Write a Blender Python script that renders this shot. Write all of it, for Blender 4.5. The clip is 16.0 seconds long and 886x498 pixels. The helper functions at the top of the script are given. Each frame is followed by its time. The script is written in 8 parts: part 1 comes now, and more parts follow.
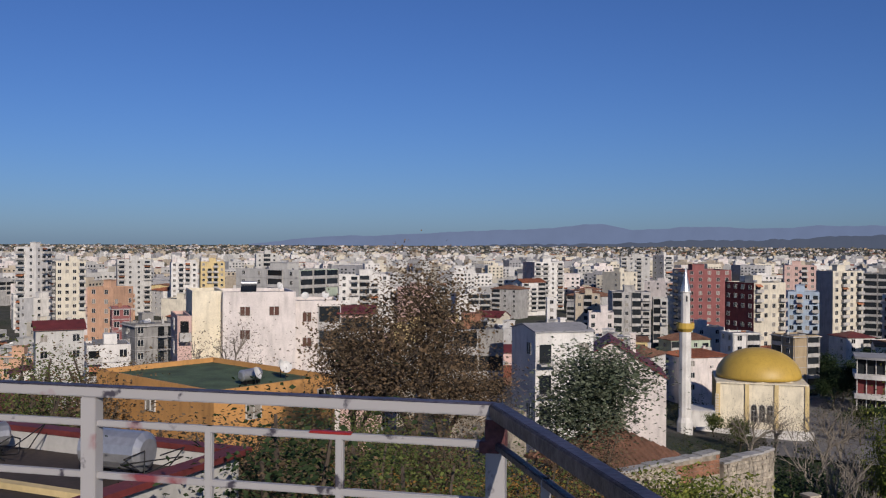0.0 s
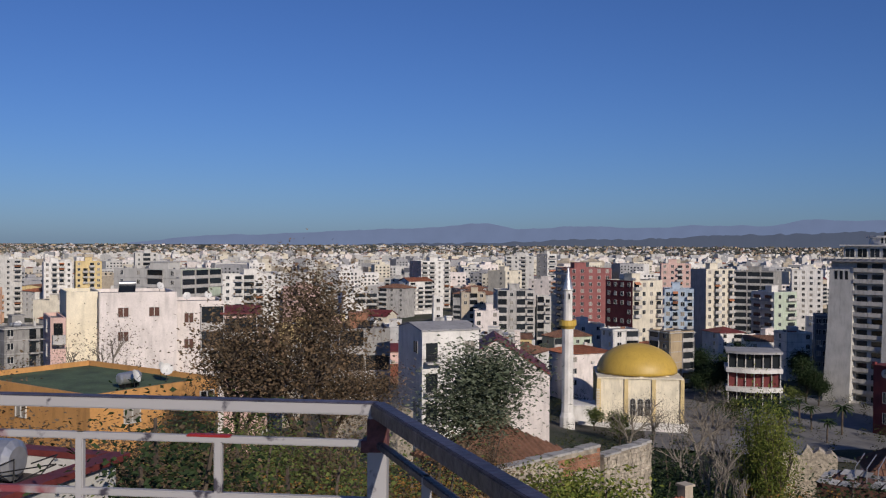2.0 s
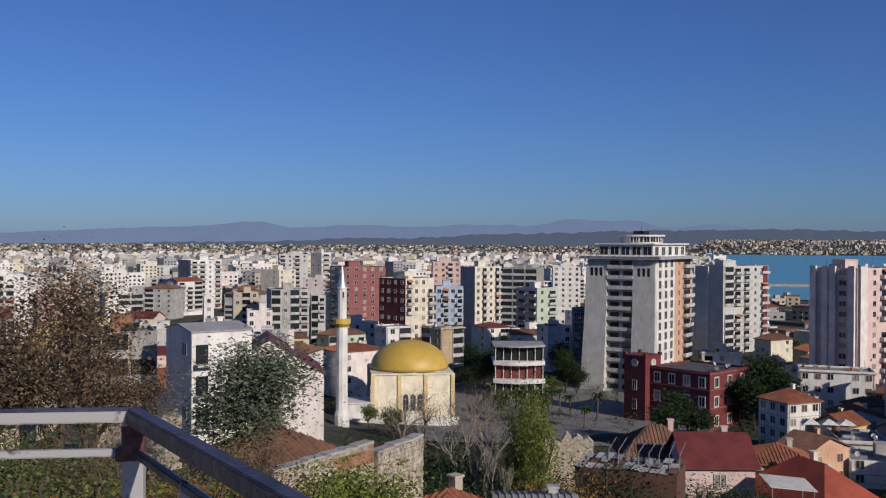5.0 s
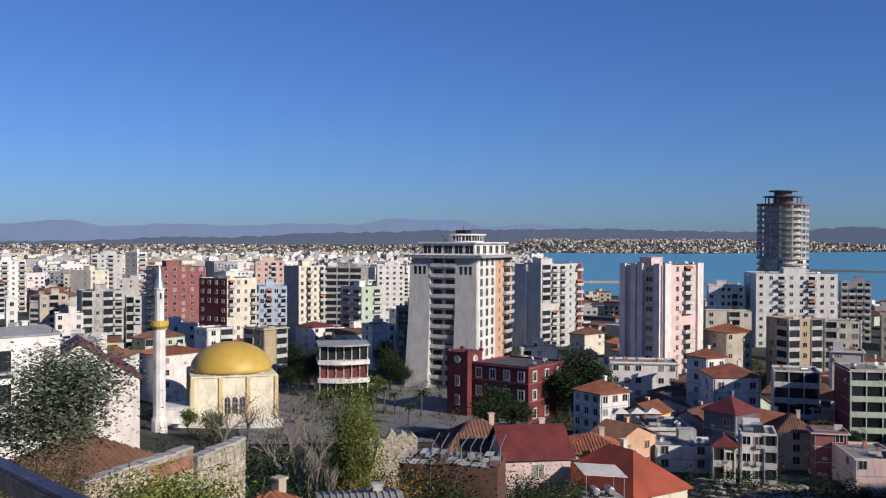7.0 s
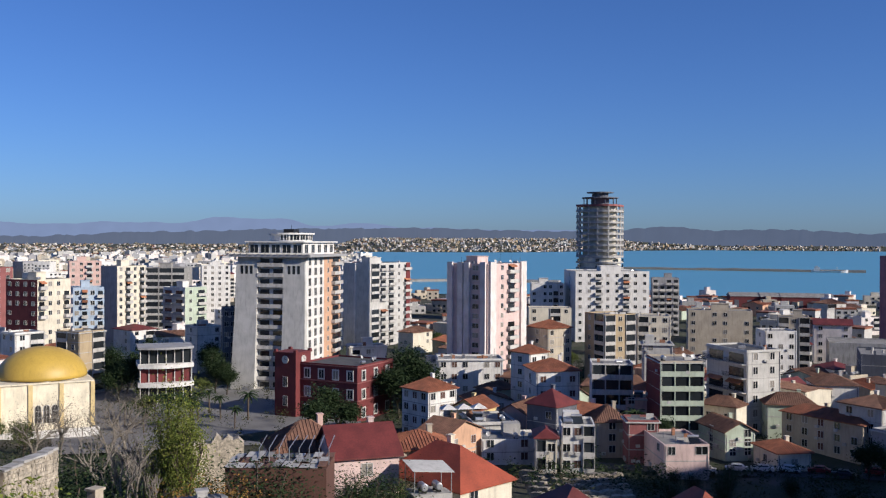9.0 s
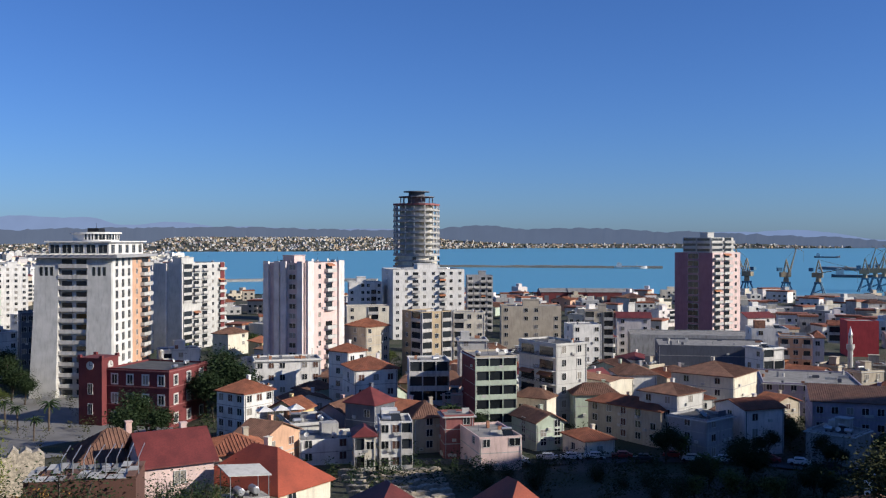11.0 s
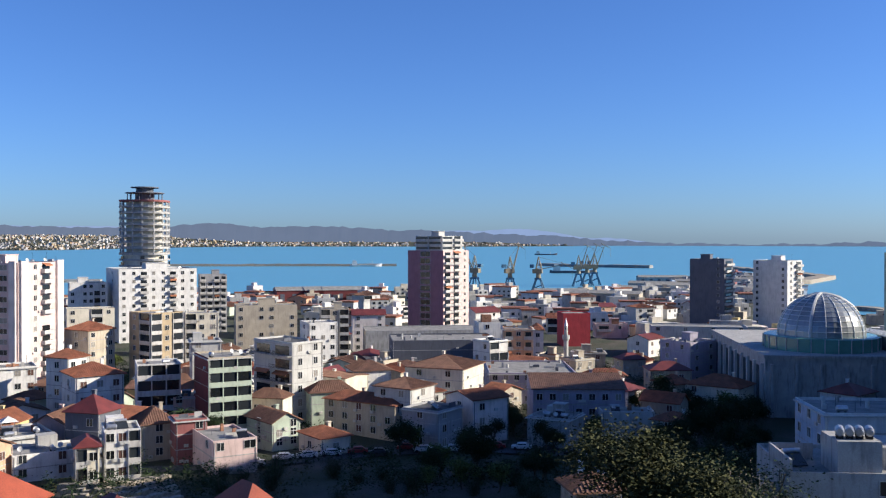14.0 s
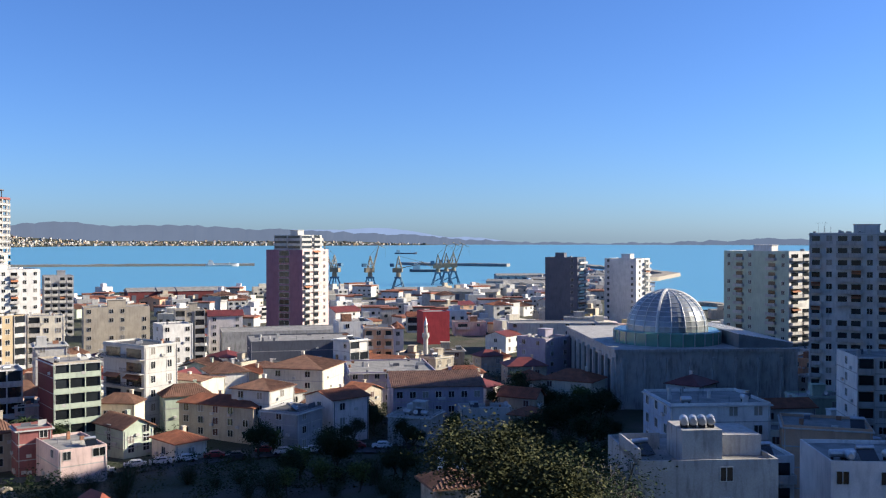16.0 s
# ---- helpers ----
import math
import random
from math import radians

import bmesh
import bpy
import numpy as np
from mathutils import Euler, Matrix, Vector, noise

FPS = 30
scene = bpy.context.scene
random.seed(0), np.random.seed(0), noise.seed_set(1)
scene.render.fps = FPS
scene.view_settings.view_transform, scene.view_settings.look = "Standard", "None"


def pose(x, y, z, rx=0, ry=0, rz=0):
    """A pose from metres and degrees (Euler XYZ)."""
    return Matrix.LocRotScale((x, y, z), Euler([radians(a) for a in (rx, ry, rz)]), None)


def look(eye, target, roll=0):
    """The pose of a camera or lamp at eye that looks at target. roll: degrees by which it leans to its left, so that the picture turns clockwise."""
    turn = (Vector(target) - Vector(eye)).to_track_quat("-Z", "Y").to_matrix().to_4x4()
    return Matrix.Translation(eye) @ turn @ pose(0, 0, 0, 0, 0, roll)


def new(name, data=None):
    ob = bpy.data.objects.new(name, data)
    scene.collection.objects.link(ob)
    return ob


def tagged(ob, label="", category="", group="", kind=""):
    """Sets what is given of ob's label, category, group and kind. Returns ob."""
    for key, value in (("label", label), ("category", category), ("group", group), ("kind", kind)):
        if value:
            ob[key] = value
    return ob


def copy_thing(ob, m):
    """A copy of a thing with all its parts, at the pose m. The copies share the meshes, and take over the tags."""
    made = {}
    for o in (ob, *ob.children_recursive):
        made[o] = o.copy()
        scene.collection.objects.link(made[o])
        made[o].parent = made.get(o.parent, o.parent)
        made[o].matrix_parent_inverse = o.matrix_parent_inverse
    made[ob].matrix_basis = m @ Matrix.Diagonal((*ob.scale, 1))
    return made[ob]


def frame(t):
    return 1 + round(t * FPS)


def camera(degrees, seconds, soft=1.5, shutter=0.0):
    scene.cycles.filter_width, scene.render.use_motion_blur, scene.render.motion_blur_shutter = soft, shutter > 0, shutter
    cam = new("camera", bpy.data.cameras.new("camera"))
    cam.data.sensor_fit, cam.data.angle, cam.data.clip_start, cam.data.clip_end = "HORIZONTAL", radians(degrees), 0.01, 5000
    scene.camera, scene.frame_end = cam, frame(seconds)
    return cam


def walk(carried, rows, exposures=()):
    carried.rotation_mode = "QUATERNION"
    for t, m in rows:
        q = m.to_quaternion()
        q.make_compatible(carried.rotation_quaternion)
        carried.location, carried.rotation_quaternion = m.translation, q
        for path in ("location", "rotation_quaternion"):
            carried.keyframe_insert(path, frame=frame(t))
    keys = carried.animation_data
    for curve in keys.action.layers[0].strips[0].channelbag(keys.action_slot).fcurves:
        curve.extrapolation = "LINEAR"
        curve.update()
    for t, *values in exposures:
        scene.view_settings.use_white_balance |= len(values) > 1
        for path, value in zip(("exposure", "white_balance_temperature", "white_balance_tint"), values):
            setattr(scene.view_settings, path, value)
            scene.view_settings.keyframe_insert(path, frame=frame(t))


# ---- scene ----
cam = camera(50.34, 16.0, soft=1.2)
# a slow pan on a tripod: seconds, yaw, pitch, roll; the lens sits 15 cm ahead of the pivot
EYE_Z = 45.0
ROWS = ((0.0, -0.00, -0.38, -0.27),
        (0.5, -1.68, -0.40, -0.30),
        (1.0, -3.40, -0.41, -0.28),
        (1.5, -5.13, -0.42, -0.31),
        (2.0, -6.87, -0.41, -0.30),
        (2.5, -8.59, -0.40, -0.29),
        (3.0, -10.55, -0.42, -0.32),
        (3.5, -12.94, -0.40, -0.33),
        (4.0, -15.36, -0.41, -0.32),
        (6.5, -28.58, -0.43, -0.25),
        (7.0, -31.16, -0.44, -0.24),
        (7.5, -33.73, -0.45, -0.25),
        (8.0, -36.31, -0.44, -0.30),
        (8.5, -38.91, -0.45, -0.33),
        (9.0, -41.53, -0.45, -0.25),
        (11.5, -55.32, -0.52, -0.03),
        (12.0, -57.98, -0.54, -0.04),
        (12.5, -60.60, -0.55, -0.01),
        (13.0, -63.27, -0.57, -0.02),
        (13.5, -65.92, -0.58, -0.07),
        (14.0, -68.52, -0.59, -0.06),
        (14.5, -70.92, -0.61, -0.08),
        (15.0, -73.26, -0.62, -0.06),
        (15.5, -75.18, -0.62, -0.02),
        (16.0, -77.01, -0.64, -0.03))
walk(cam, [(t, pose(-0.15 * math.sin(radians(a)), 0.15 * math.cos(radians(a)), EYE_Z, 90 + b, c, a)) for t, a, b, c in ROWS],
     exposures=[(0, -0.12, 6650, 12), (4, -0.1, 6650, 12), (6.5, 0.28, 6550, 11), (7.2, 0.38, 6550, 11), (9, 0.48, 6500, 10), (12.5, 0.78, 6450, 7), (16, 1.26, 6900, 7)])

# ---- light ----
SUN_AZ, SUN_EL = 160.0, 24.5     # clockwise from +y
world = bpy.data.worlds.new("sky")
scene.world = world
world.use_nodes = True
wn = world.node_tree.nodes
sky = wn.new("ShaderNodeTexSky")
sky.sky_type, sky.sun_disc = "NISHITA", False
sky.sun_elevation, sky.sun_rotation = radians(SUN_EL), radians(SUN_AZ)
sky.altitude, sky.air_density, sky.dust_density, sky.ozone_density = 50, 0.95, 0.45, 5.5
grade = wn.new("ShaderNodeMix")
grade.data_type, grade.blend_type = "RGBA", "MULTIPLY"
grade.inputs["Factor"].default_value = 1.0
grade.inputs["B"].default_value = (0.64, 0.86, 1.32, 1)
world.node_tree.links.new(sky.outputs[0], grade.inputs["A"])
world.node_tree.links.new(grade.outputs["Result"], wn["Background"].inputs[0])
wn["Background"].inputs[1].default_value = 0.060
sun = new("sun", bpy.data.lights.new("sun", "SUN"))
sun.data.energy, sun.data.angle, sun.data.color = 4.3, radians(0.53), (1.0, 0.91, 0.80)
sd = Vector((math.sin(radians(SUN_AZ)) * math.cos(radians(SUN_EL)), math.cos(radians(SUN_AZ)) * math.cos(radians(SUN_EL)), math.sin(radians(SUN_EL))))
sun.matrix_world = look(sd * 300, (0, 0, 0))

# ---- materials ----
MATS = {}


def surface(key, col, rough=0.85, var=0.18, scale=0.35, fine=6.0, bump=0.15, metal=0.0, stain=0.0, rand=0.0):
    """A procedural surface: base colour with coarse blotches, fine grain, rain streaks and relief."""
    if key in MATS:
        return MATS[key]
    m = bpy.data.materials.new(key)
    m.use_nodes = True
    n, l = m.node_tree.nodes, m.node_tree.links
    b = n["Principled BSDF"]
    b.inputs["Roughness"].default_value, b.inputs["Metallic"].default_value = rough, metal
    tc = n.new("ShaderNodeNewGeometry")
    big, small = n.new("ShaderNodeTexNoise"), n.new("ShaderNodeTexNoise")
    big.inputs["Scale"].default_value, small.inputs["Scale"].default_value = scale, fine
    big.inputs["Detail"].default_value, small.inputs["Detail"].default_value = 4, 3
    l.new(tc.outputs["Position"], big.inputs["Vector"])
    l.new(tc.outputs["Position"], small.inputs["Vector"])
    r1, r2 = n.new("ShaderNodeMapRange"), n.new("ShaderNodeMapRange")
    for r, src, amt in ((r1, big, var), (r2, small, var * 0.6)):
        r.inputs[1].default_value, r.inputs[2].default_value = 0.3, 0.7
        r.inputs[3].default_value, r.inputs[4].default_value = 1 - amt, 1 + amt * 0.6
        l.new(src.outputs["Fac"], r.inputs[0])
    mul = n.new("ShaderNodeMath")
    mul.operation = "MULTIPLY"
    l.new(r1.outputs[0], mul.inputs[0])
    l.new(r2.outputs[0], mul.inputs[1])
    last = mul
    if stain:
        mp, st, rs, m2 = n.new("ShaderNodeMapping"), n.new("ShaderNodeTexNoise"), n.new("ShaderNodeMapRange"), n.new("ShaderNodeMath")
        mp.inputs["Scale"].default_value = (1.6, 1.6, 0.3)
        st.inputs["Scale"].default_value, st.inputs["Detail"].default_value = 1.0, 5
        rs.inputs[1].default_value, rs.inputs[2].default_value = 0.5, 0.72
        rs.inputs[3].default_value, rs.inputs[4].default_value = 1.0, 1 - stain
        m2.operation = "MULTIPLY"
        l.new(tc.outputs["Position"], mp.inputs["Vector"])
        l.new(mp.outputs[0], st.inputs["Vector"])
        l.new(st.outputs["Fac"], rs.inputs[0])
        l.new(last.outputs[0], m2.inputs[0])
        l.new(rs.outputs[0], m2.inputs[1])
        last = m2
    if rand:
        oi, ro, m3 = n.new("ShaderNodeObjectInfo"), n.new("ShaderNodeMapRange"), n.new("ShaderNodeMath")
        ro.inputs[3].default_value, ro.inputs[4].default_value = 1 - rand, 1 + rand
        m3.operation = "MULTIPLY"
        l.new(oi.outputs["Random"], ro.inputs[0])
        l.new(last.outputs[0], m3.inputs[0])
        l.new(ro.outputs[0], m3.inputs[1])
        last = m3
    vm = n.new("ShaderNodeVectorMath")
    vm.operation = "SCALE"
    vm.inputs[0].default_value = [c * 0.82 for c in col]   # one even factor on every colour, tuned for darker shade against the sun
    l.new(last.outputs[0], vm.inputs["Scale"])
    l.new(vm.outputs[0], b.inputs["Base Color"])
    if bump:
        bp = n.new("ShaderNodeBump")
        bp.inputs["Strength"].default_value, bp.inputs["Distance"].default_value = bump, 0.05
        l.new(small.outputs["Fac"], bp.inputs["Height"])
        l.new(bp.outputs[0], b.inputs["Normal"])
    MATS[key] = m
    return m


def paint(key, r, g, b):
    return surface(key, (r, g, b), stain=0.22, var=0.15)


WHITE = paint("white_plaster", 0.78, 0.76, 0.72)
OFFWHITE = paint("grey_white_plaster", 0.58, 0.57, 0.54)
CREAM = paint("cream_plaster", 0.74, 0.68, 0.55)
YELLOW = paint("yellow_plaster", 0.72, 0.56, 0.28)
BEIGE = paint("beige_plaster", 0.52, 0.45, 0.35)
TAN = paint("tan_plaster", 0.45, 0.35, 0.22)
PINK = paint("pink_plaster", 0.70, 0.48, 0.42)
PALEPINK = paint("pale_pink_plaster", 0.80, 0.73, 0.69)
VIVIDRED = paint("vivid_red_cladding", 0.52, 0.05, 0.06)
IVORY = paint("ivory_plaster", 0.86, 0.78, 0.60)
ROSE = paint("rose_plaster", 0.72, 0.54, 0.50)
SALMON = paint("salmon_plaster", 0.66, 0.40, 0.26)
ORANGE = paint("orange_plaster", 0.64, 0.33, 0.11)
BLUE = paint("pale_blue_plaster", 0.42, 0.52, 0.64)
MINT = paint("mint_plaster", 0.50, 0.58, 0.46)
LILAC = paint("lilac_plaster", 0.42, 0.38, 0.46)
MAROON = paint("maroon_plaster", 0.17, 0.032, 0.034)
DARKRED = paint("dark_red_plaster", 0.20, 0.035, 0.035)
BRICKRED = paint("brick_red_plaster", 0.30, 0.105, 0.10)
MAUVE = paint("mauve_plaster", 0.36, 0.17, 0.21)
GREY = paint("grey_plaster", 0.36, 0.36, 0.37)
DARKGREY = paint("dark_grey_cladding", 0.13, 0.14, 0.17)
CONCRETE = surface("concrete", (0.34, 0.33, 0.31), stain=0.45, var=0.25)
LIGHTCON = surface("light_concrete", (0.46, 0.45, 0.43), stain=0.4, var=0.2)
BITUMEN = surface("roof_felt", (0.10, 0.10, 0.10), var=0.35, scale=0.5)
SCREED = surface("roof_screed", (0.30, 0.29, 0.27), var=0.35, scale=0.4)
TILE = surface("clay_tile", (0.30, 0.105, 0.055), var=0.35, scale=0.6, fine=5, bump=0.4)
TILEOLD = surface("weathered_clay_tile", (0.21, 0.105, 0.068), var=0.4, scale=0.7, fine=5, bump=0.4)
GREENFELT = surface("green_roof_felt", (0.09, 0.14, 0.07), var=0.45, scale=0.5)
SHEETRED = surface("orange_red_sheet_roof", (0.36, 0.075, 0.035), var=0.3, scale=0.4, rough=0.6)
TILERED = surface("red_sheet_roof", (0.17, 0.034, 0.03), var=0.35, scale=0.5, rough=0.6)
GLASS = surface("window_glass", (0.025, 0.03, 0.035), rough=0.12, var=0.2, bump=0.0, rand=0.5)



def blinds(m):
    """About a quarter of the windows have a pale roller blind down."""
    n, l = m.node_tree.nodes, m.node_tree.links
    b = n["Principled BSDF"]
    src = b.inputs["Base Color"].links[0].from_socket
    oi, gt, mx = n.new("ShaderNodeObjectInfo"), n.new("ShaderNodeMath"), n.new("ShaderNodeMix")
    gt.operation = "GREATER_THAN"
    gt.inputs[1].default_value = 0.78
    mx.data_type = "RGBA"
    mx.inputs["B"].default_value = (0.26, 0.24, 0.21, 1)
    l.new(oi.outputs["Random"], gt.inputs[0])
    l.new(gt.outputs[0], mx.inputs["Factor"])
    l.new(src, mx.inputs["A"])
    l.new(mx.outputs["Result"], b.inputs["Base Color"])
    return m


PANES = blinds(surface("window_glass_and_blinds", (0.025, 0.03, 0.035), rough=0.18, var=0.2, bump=0.0, rand=0.5))
SHUTTER = surface("brown_shutter", (0.12, 0.055, 0.04), var=0.2)
FRAME = surface("window_frame_white", (0.62, 0.61, 0.58), rough=0.5, bump=0.0)
SLAB = surface("balcony_concrete", (0.55, 0.53, 0.50), stain=0.35, rand=0.12)
VOID = surface("unlit_room", (0.012, 0.012, 0.014), rough=0.6, bump=0.0)
IRON = surface("dark_iron", (0.03, 0.03, 0.032), rough=0.5, metal=0.6)
STEEL = surface("galvanised_steel", (0.55, 0.56, 0.58), rough=0.4, metal=0.7, var=0.25)
DISHW = surface("dish_enamel", (0.70, 0.70, 0.68), rough=0.45, bump=0.0)
AWNING = surface("canvas_awning", (0.40, 0.16, 0.08), var=0.2, rand=0.4)
GOLD = surface("dome_gold_paint", (0.60, 0.40, 0.075), rough=0.5, var=0.12, scale=0.25, stain=0.12)
STONE = surface("rubble_stone", (0.38, 0.33, 0.26), var=0.45, scale=1.2, fine=4, bump=0.8)
RUBBLE = surface("pale_rubble", (0.48, 0.42, 0.33), var=0.5, scale=2.2, fine=6, bump=0.8)
BRICK = surface("old_brick", (0.36, 0.17, 0.10), var=0.4, scale=1.4, fine=6, bump=0.7)
BARK = surface("bark", (0.10, 0.075, 0.055), var=0.3, scale=2, bump=0.5)
PALEBARK = surface("pale_bark", (0.24, 0.21, 0.175), var=0.3, scale=2, bump=0.5)


def foliage(key, c1, c2):
    """Leaf material: every leaf island takes its own tone between two colours."""
    m = bpy.data.materials.new(key)
    m.use_nodes = True
    n, l = m.node_tree.nodes, m.node_tree.links
    b = n["Principled BSDF"]
    b.inputs["Roughness"].default_value = 0.85
    g, mx = n.new("ShaderNodeNewGeometry"), n.new("ShaderNodeMix")
    mx.data_type = "RGBA"
    mx.inputs["A"].default_value, mx.inputs["B"].default_value = (*c1, 1), (*c2, 1)
    l.new(g.outputs["Random Per Island"], mx.inputs["Factor"])
    l.new(mx.outputs["Result"], b.inputs["Base Color"])
    b.inputs["Specular IOR Level"].default_value = 0.15
    return m


OLIVE = foliage("olive_leaves", (0.05, 0.07, 0.04), (0.14, 0.16, 0.11))
GREENL = foliage("green_leaves", (0.035, 0.06, 0.018), (0.12, 0.14, 0.04))
DARKL = foliage("dark_evergreen_leaves", (0.012, 0.025, 0.010), (0.035, 0.055, 0.022))
AUTUMN = foliage("autumn_leaves", (0.10, 0.06, 0.02), (0.28, 0.15, 0.04))
RUSSET = foliage("russet_leaves", (0.055, 0.045, 0.03), (0.165, 0.11, 0.065))
YELLOWG = foliage("yellow_green_leaves", (0.05, 0.085, 0.015), (0.19, 0.20, 0.045))
HOLM = foliage("holm_oak_leaves", (0.02, 0.028, 0.010), (0.075, 0.075, 0.03))
# far leaves: brown-green lightened by the haze put into the colour
FARLEAF = foliage("hazed_brown_green_leaves", (0.09, 0.095, 0.075), (0.17, 0.155, 0.125))
STRAW = foliage("dry_twigs", (0.10, 0.085, 0.065), (0.24, 0.21, 0.17))


def ground_material():
    """Green scrub near the hill, pale earth and paving in the city."""
    m = bpy.data.materials.new("ground_mix")
    m.use_nodes = True
    n, l = m.node_tree.nodes, m.node_tree.links
    b = n["Principled BSDF"]
    b.inputs["Roughness"].default_value = 0.95
    g, no, fi, ra = n.new("ShaderNodeNewGeometry"), n.new("ShaderNodeTexNoise"), n.new("ShaderNodeTexNoise"), n.new("ShaderNodeValToRGB")
    no.inputs["Scale"].default_value, no.inputs["Detail"].default_value = 0.06, 6
    fi.inputs["Scale"].default_value, fi.inputs["Detail"].default_value = 2.5, 4
    l.new(g.outputs["Position"], no.inputs["Vector"])
    l.new(g.outputs["Position"], fi.inputs["Vector"])
    e = ra.color_ramp.elements
    e[0].position, e[0].color = 0.36, (0.025, 0.042, 0.012, 1)
    e[1].position, e[1].color = 0.66, (0.10, 0.088, 0.07, 1)
    k = e.new(0.5)
    k.color = (0.05, 0.055, 0.028, 1)
    l.new(no.outputs["Fac"], ra.inputs[0])
    mx = n.new("ShaderNodeMix")
    mx.data_type, mx.blend_type = "RGBA", "MULTIPLY"
    mx.inputs["Factor"].default_value = 0.6
    l.new(ra.outputs[0], mx.inputs["A"])
    l.new(fi.outputs["Color"], mx.inputs["B"])
    l.new(mx.outputs["Result"], b.inputs["Base Color"])
    bp = n.new("ShaderNodeBump")
    bp.inputs["Strength"].default_value, bp.inputs["Distance"].default_value = 0.6, 0.3
    l.new(fi.outputs["Fac"], bp.inputs["Height"])
    l.new(bp.outputs[0], b.inputs["Normal"])
    return m


def water_material():
    m = bpy.data.materials.new("sea_water")
    m.use_nodes = True
    n, l = m.node_tree.nodes, m.node_tree.links
    b = n["Principled BSDF"]
    b.inputs["Base Color"].default_value = (0.10, 0.30, 0.42, 1)
    b.inputs["Roughness"].default_value = 0.35
    b.inputs["IOR"].default_value = 1.33
    g, no, bp = n.new("ShaderNodeNewGeometry"), n.new("ShaderNodeTexNoise"), n.new("ShaderNodeBump")
    no.inputs["Scale"].default_value, no.inputs["Detail"].default_value = 0.15, 5
    bp.inputs["Strength"].default_value, bp.inputs["Distance"].default_value = 0.5, 1.0
    l.new(g.outputs["Position"], no.inputs["Vector"])
    l.new(no.outputs["Fac"], bp.inputs["Height"])
    l.new(bp.outputs[0], b.inputs["Normal"])
    return m


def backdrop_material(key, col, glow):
    """Hazy distance, with the light of the air put in as a glow of the surface."""
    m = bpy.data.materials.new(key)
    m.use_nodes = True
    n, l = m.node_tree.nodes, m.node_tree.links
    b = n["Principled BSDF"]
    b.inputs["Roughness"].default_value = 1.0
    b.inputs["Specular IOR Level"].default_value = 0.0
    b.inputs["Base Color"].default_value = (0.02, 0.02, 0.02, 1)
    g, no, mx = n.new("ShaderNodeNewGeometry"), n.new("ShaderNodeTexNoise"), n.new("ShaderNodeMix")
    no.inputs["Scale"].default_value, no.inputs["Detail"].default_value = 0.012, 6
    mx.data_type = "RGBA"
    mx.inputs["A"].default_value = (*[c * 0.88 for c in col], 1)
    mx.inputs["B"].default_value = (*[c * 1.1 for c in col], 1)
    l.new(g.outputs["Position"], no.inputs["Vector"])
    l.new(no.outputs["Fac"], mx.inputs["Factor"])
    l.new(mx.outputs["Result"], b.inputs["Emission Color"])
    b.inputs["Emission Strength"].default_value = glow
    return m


# ---- building helpers ----
def mesh_of(name, bm, mats):
    me = bpy.data.meshes.new(name)
    bm.to_mesh(me)
    bm.free()
    for m in (mats if isinstance(mats, (list, tuple)) else [mats]):
        me.materials.append(m)
    return me


def part(name, bm, material, parent, label=""):
    ob = new(name, mesh_of(name, bm, material) if isinstance(bm, bmesh.types.BMesh) else bm)
    ob.parent = parent
    if label:
        tagged(ob, label)
    return ob


def thing(name, m, label, category, group="", kind=""):
    e = new(name)
    e.empty_display_size = 0.3
    e.matrix_world = m
    return tagged(e, label, category, group, kind)


def box(bm, x0, y0, z0, x1, y1, z1, mi=0):
    """An axis-parallel box added to bm."""
    v = [bm.verts.new(p) for p in ((x0, y0, z0), (x1, y0, z0), (x1, y1, z0), (x0, y1, z0), (x0, y0, z1), (x1, y0, z1), (x1, y1, z1), (x0, y1, z1))]
    for f in ((3, 2, 1, 0), (4, 5, 6, 7), (0, 1, 5, 4), (1, 2, 6, 5), (2, 3, 7, 6), (3, 0, 4, 7)):
        bm.faces.new([v[i] for i in f]).material_index = mi
    return v


def tube(bm, a, b, ra, rb, sides=6, mi=0):
    """A tapered tube from a to b."""
    a, b = Vector(a), Vector(b)
    q = (b - a).to_track_quat("Z", "Y")
    rings = []
    for p, r in ((a, ra), (b, rb)):
        rings.append([bm.verts.new(p + q @ Vector((r * math.cos(2 * math.pi * i / sides), r * math.sin(2 * math.pi * i / sides), 0))) for i in range(sides)])
    for i in range(sides):
        j = (i + 1) % sides
        bm.faces.new((rings[0][i], rings[0][j], rings[1][j], rings[1][i])).material_index = mi
    bm.faces.new(rings[0][::-1]).material_index = mi
    bm.faces.new(rings[1]).material_index = mi


def lathe(bm, profile, sides=24, mi=0, cx=0.0, cy=0.0):
    """A surface of revolution from (radius, height) pairs."""
    rings = []
    for r, z in profile:
        rings.append([bm.verts.new((cx + max(r, 0.001) * math.cos(2 * math.pi * i / sides), cy + max(r, 0.001) * math.sin(2 * math.pi * i / sides), z)) for i in range(sides)])
    for p, q in zip(rings, rings[1:]):
        for i in range(sides):
            j = (i + 1) % sides
            bm.faces.new((p[i], p[j], q[j], q[i])).material_index = mi
    bm.faces.new(rings[0][::-1]).material_index = mi
    bm.faces.new(rings[-1]).material_index = mi


def smooth(u):
    u = min(1.0, max(0.0, u))
    return u * u * (3 - 2 * u)


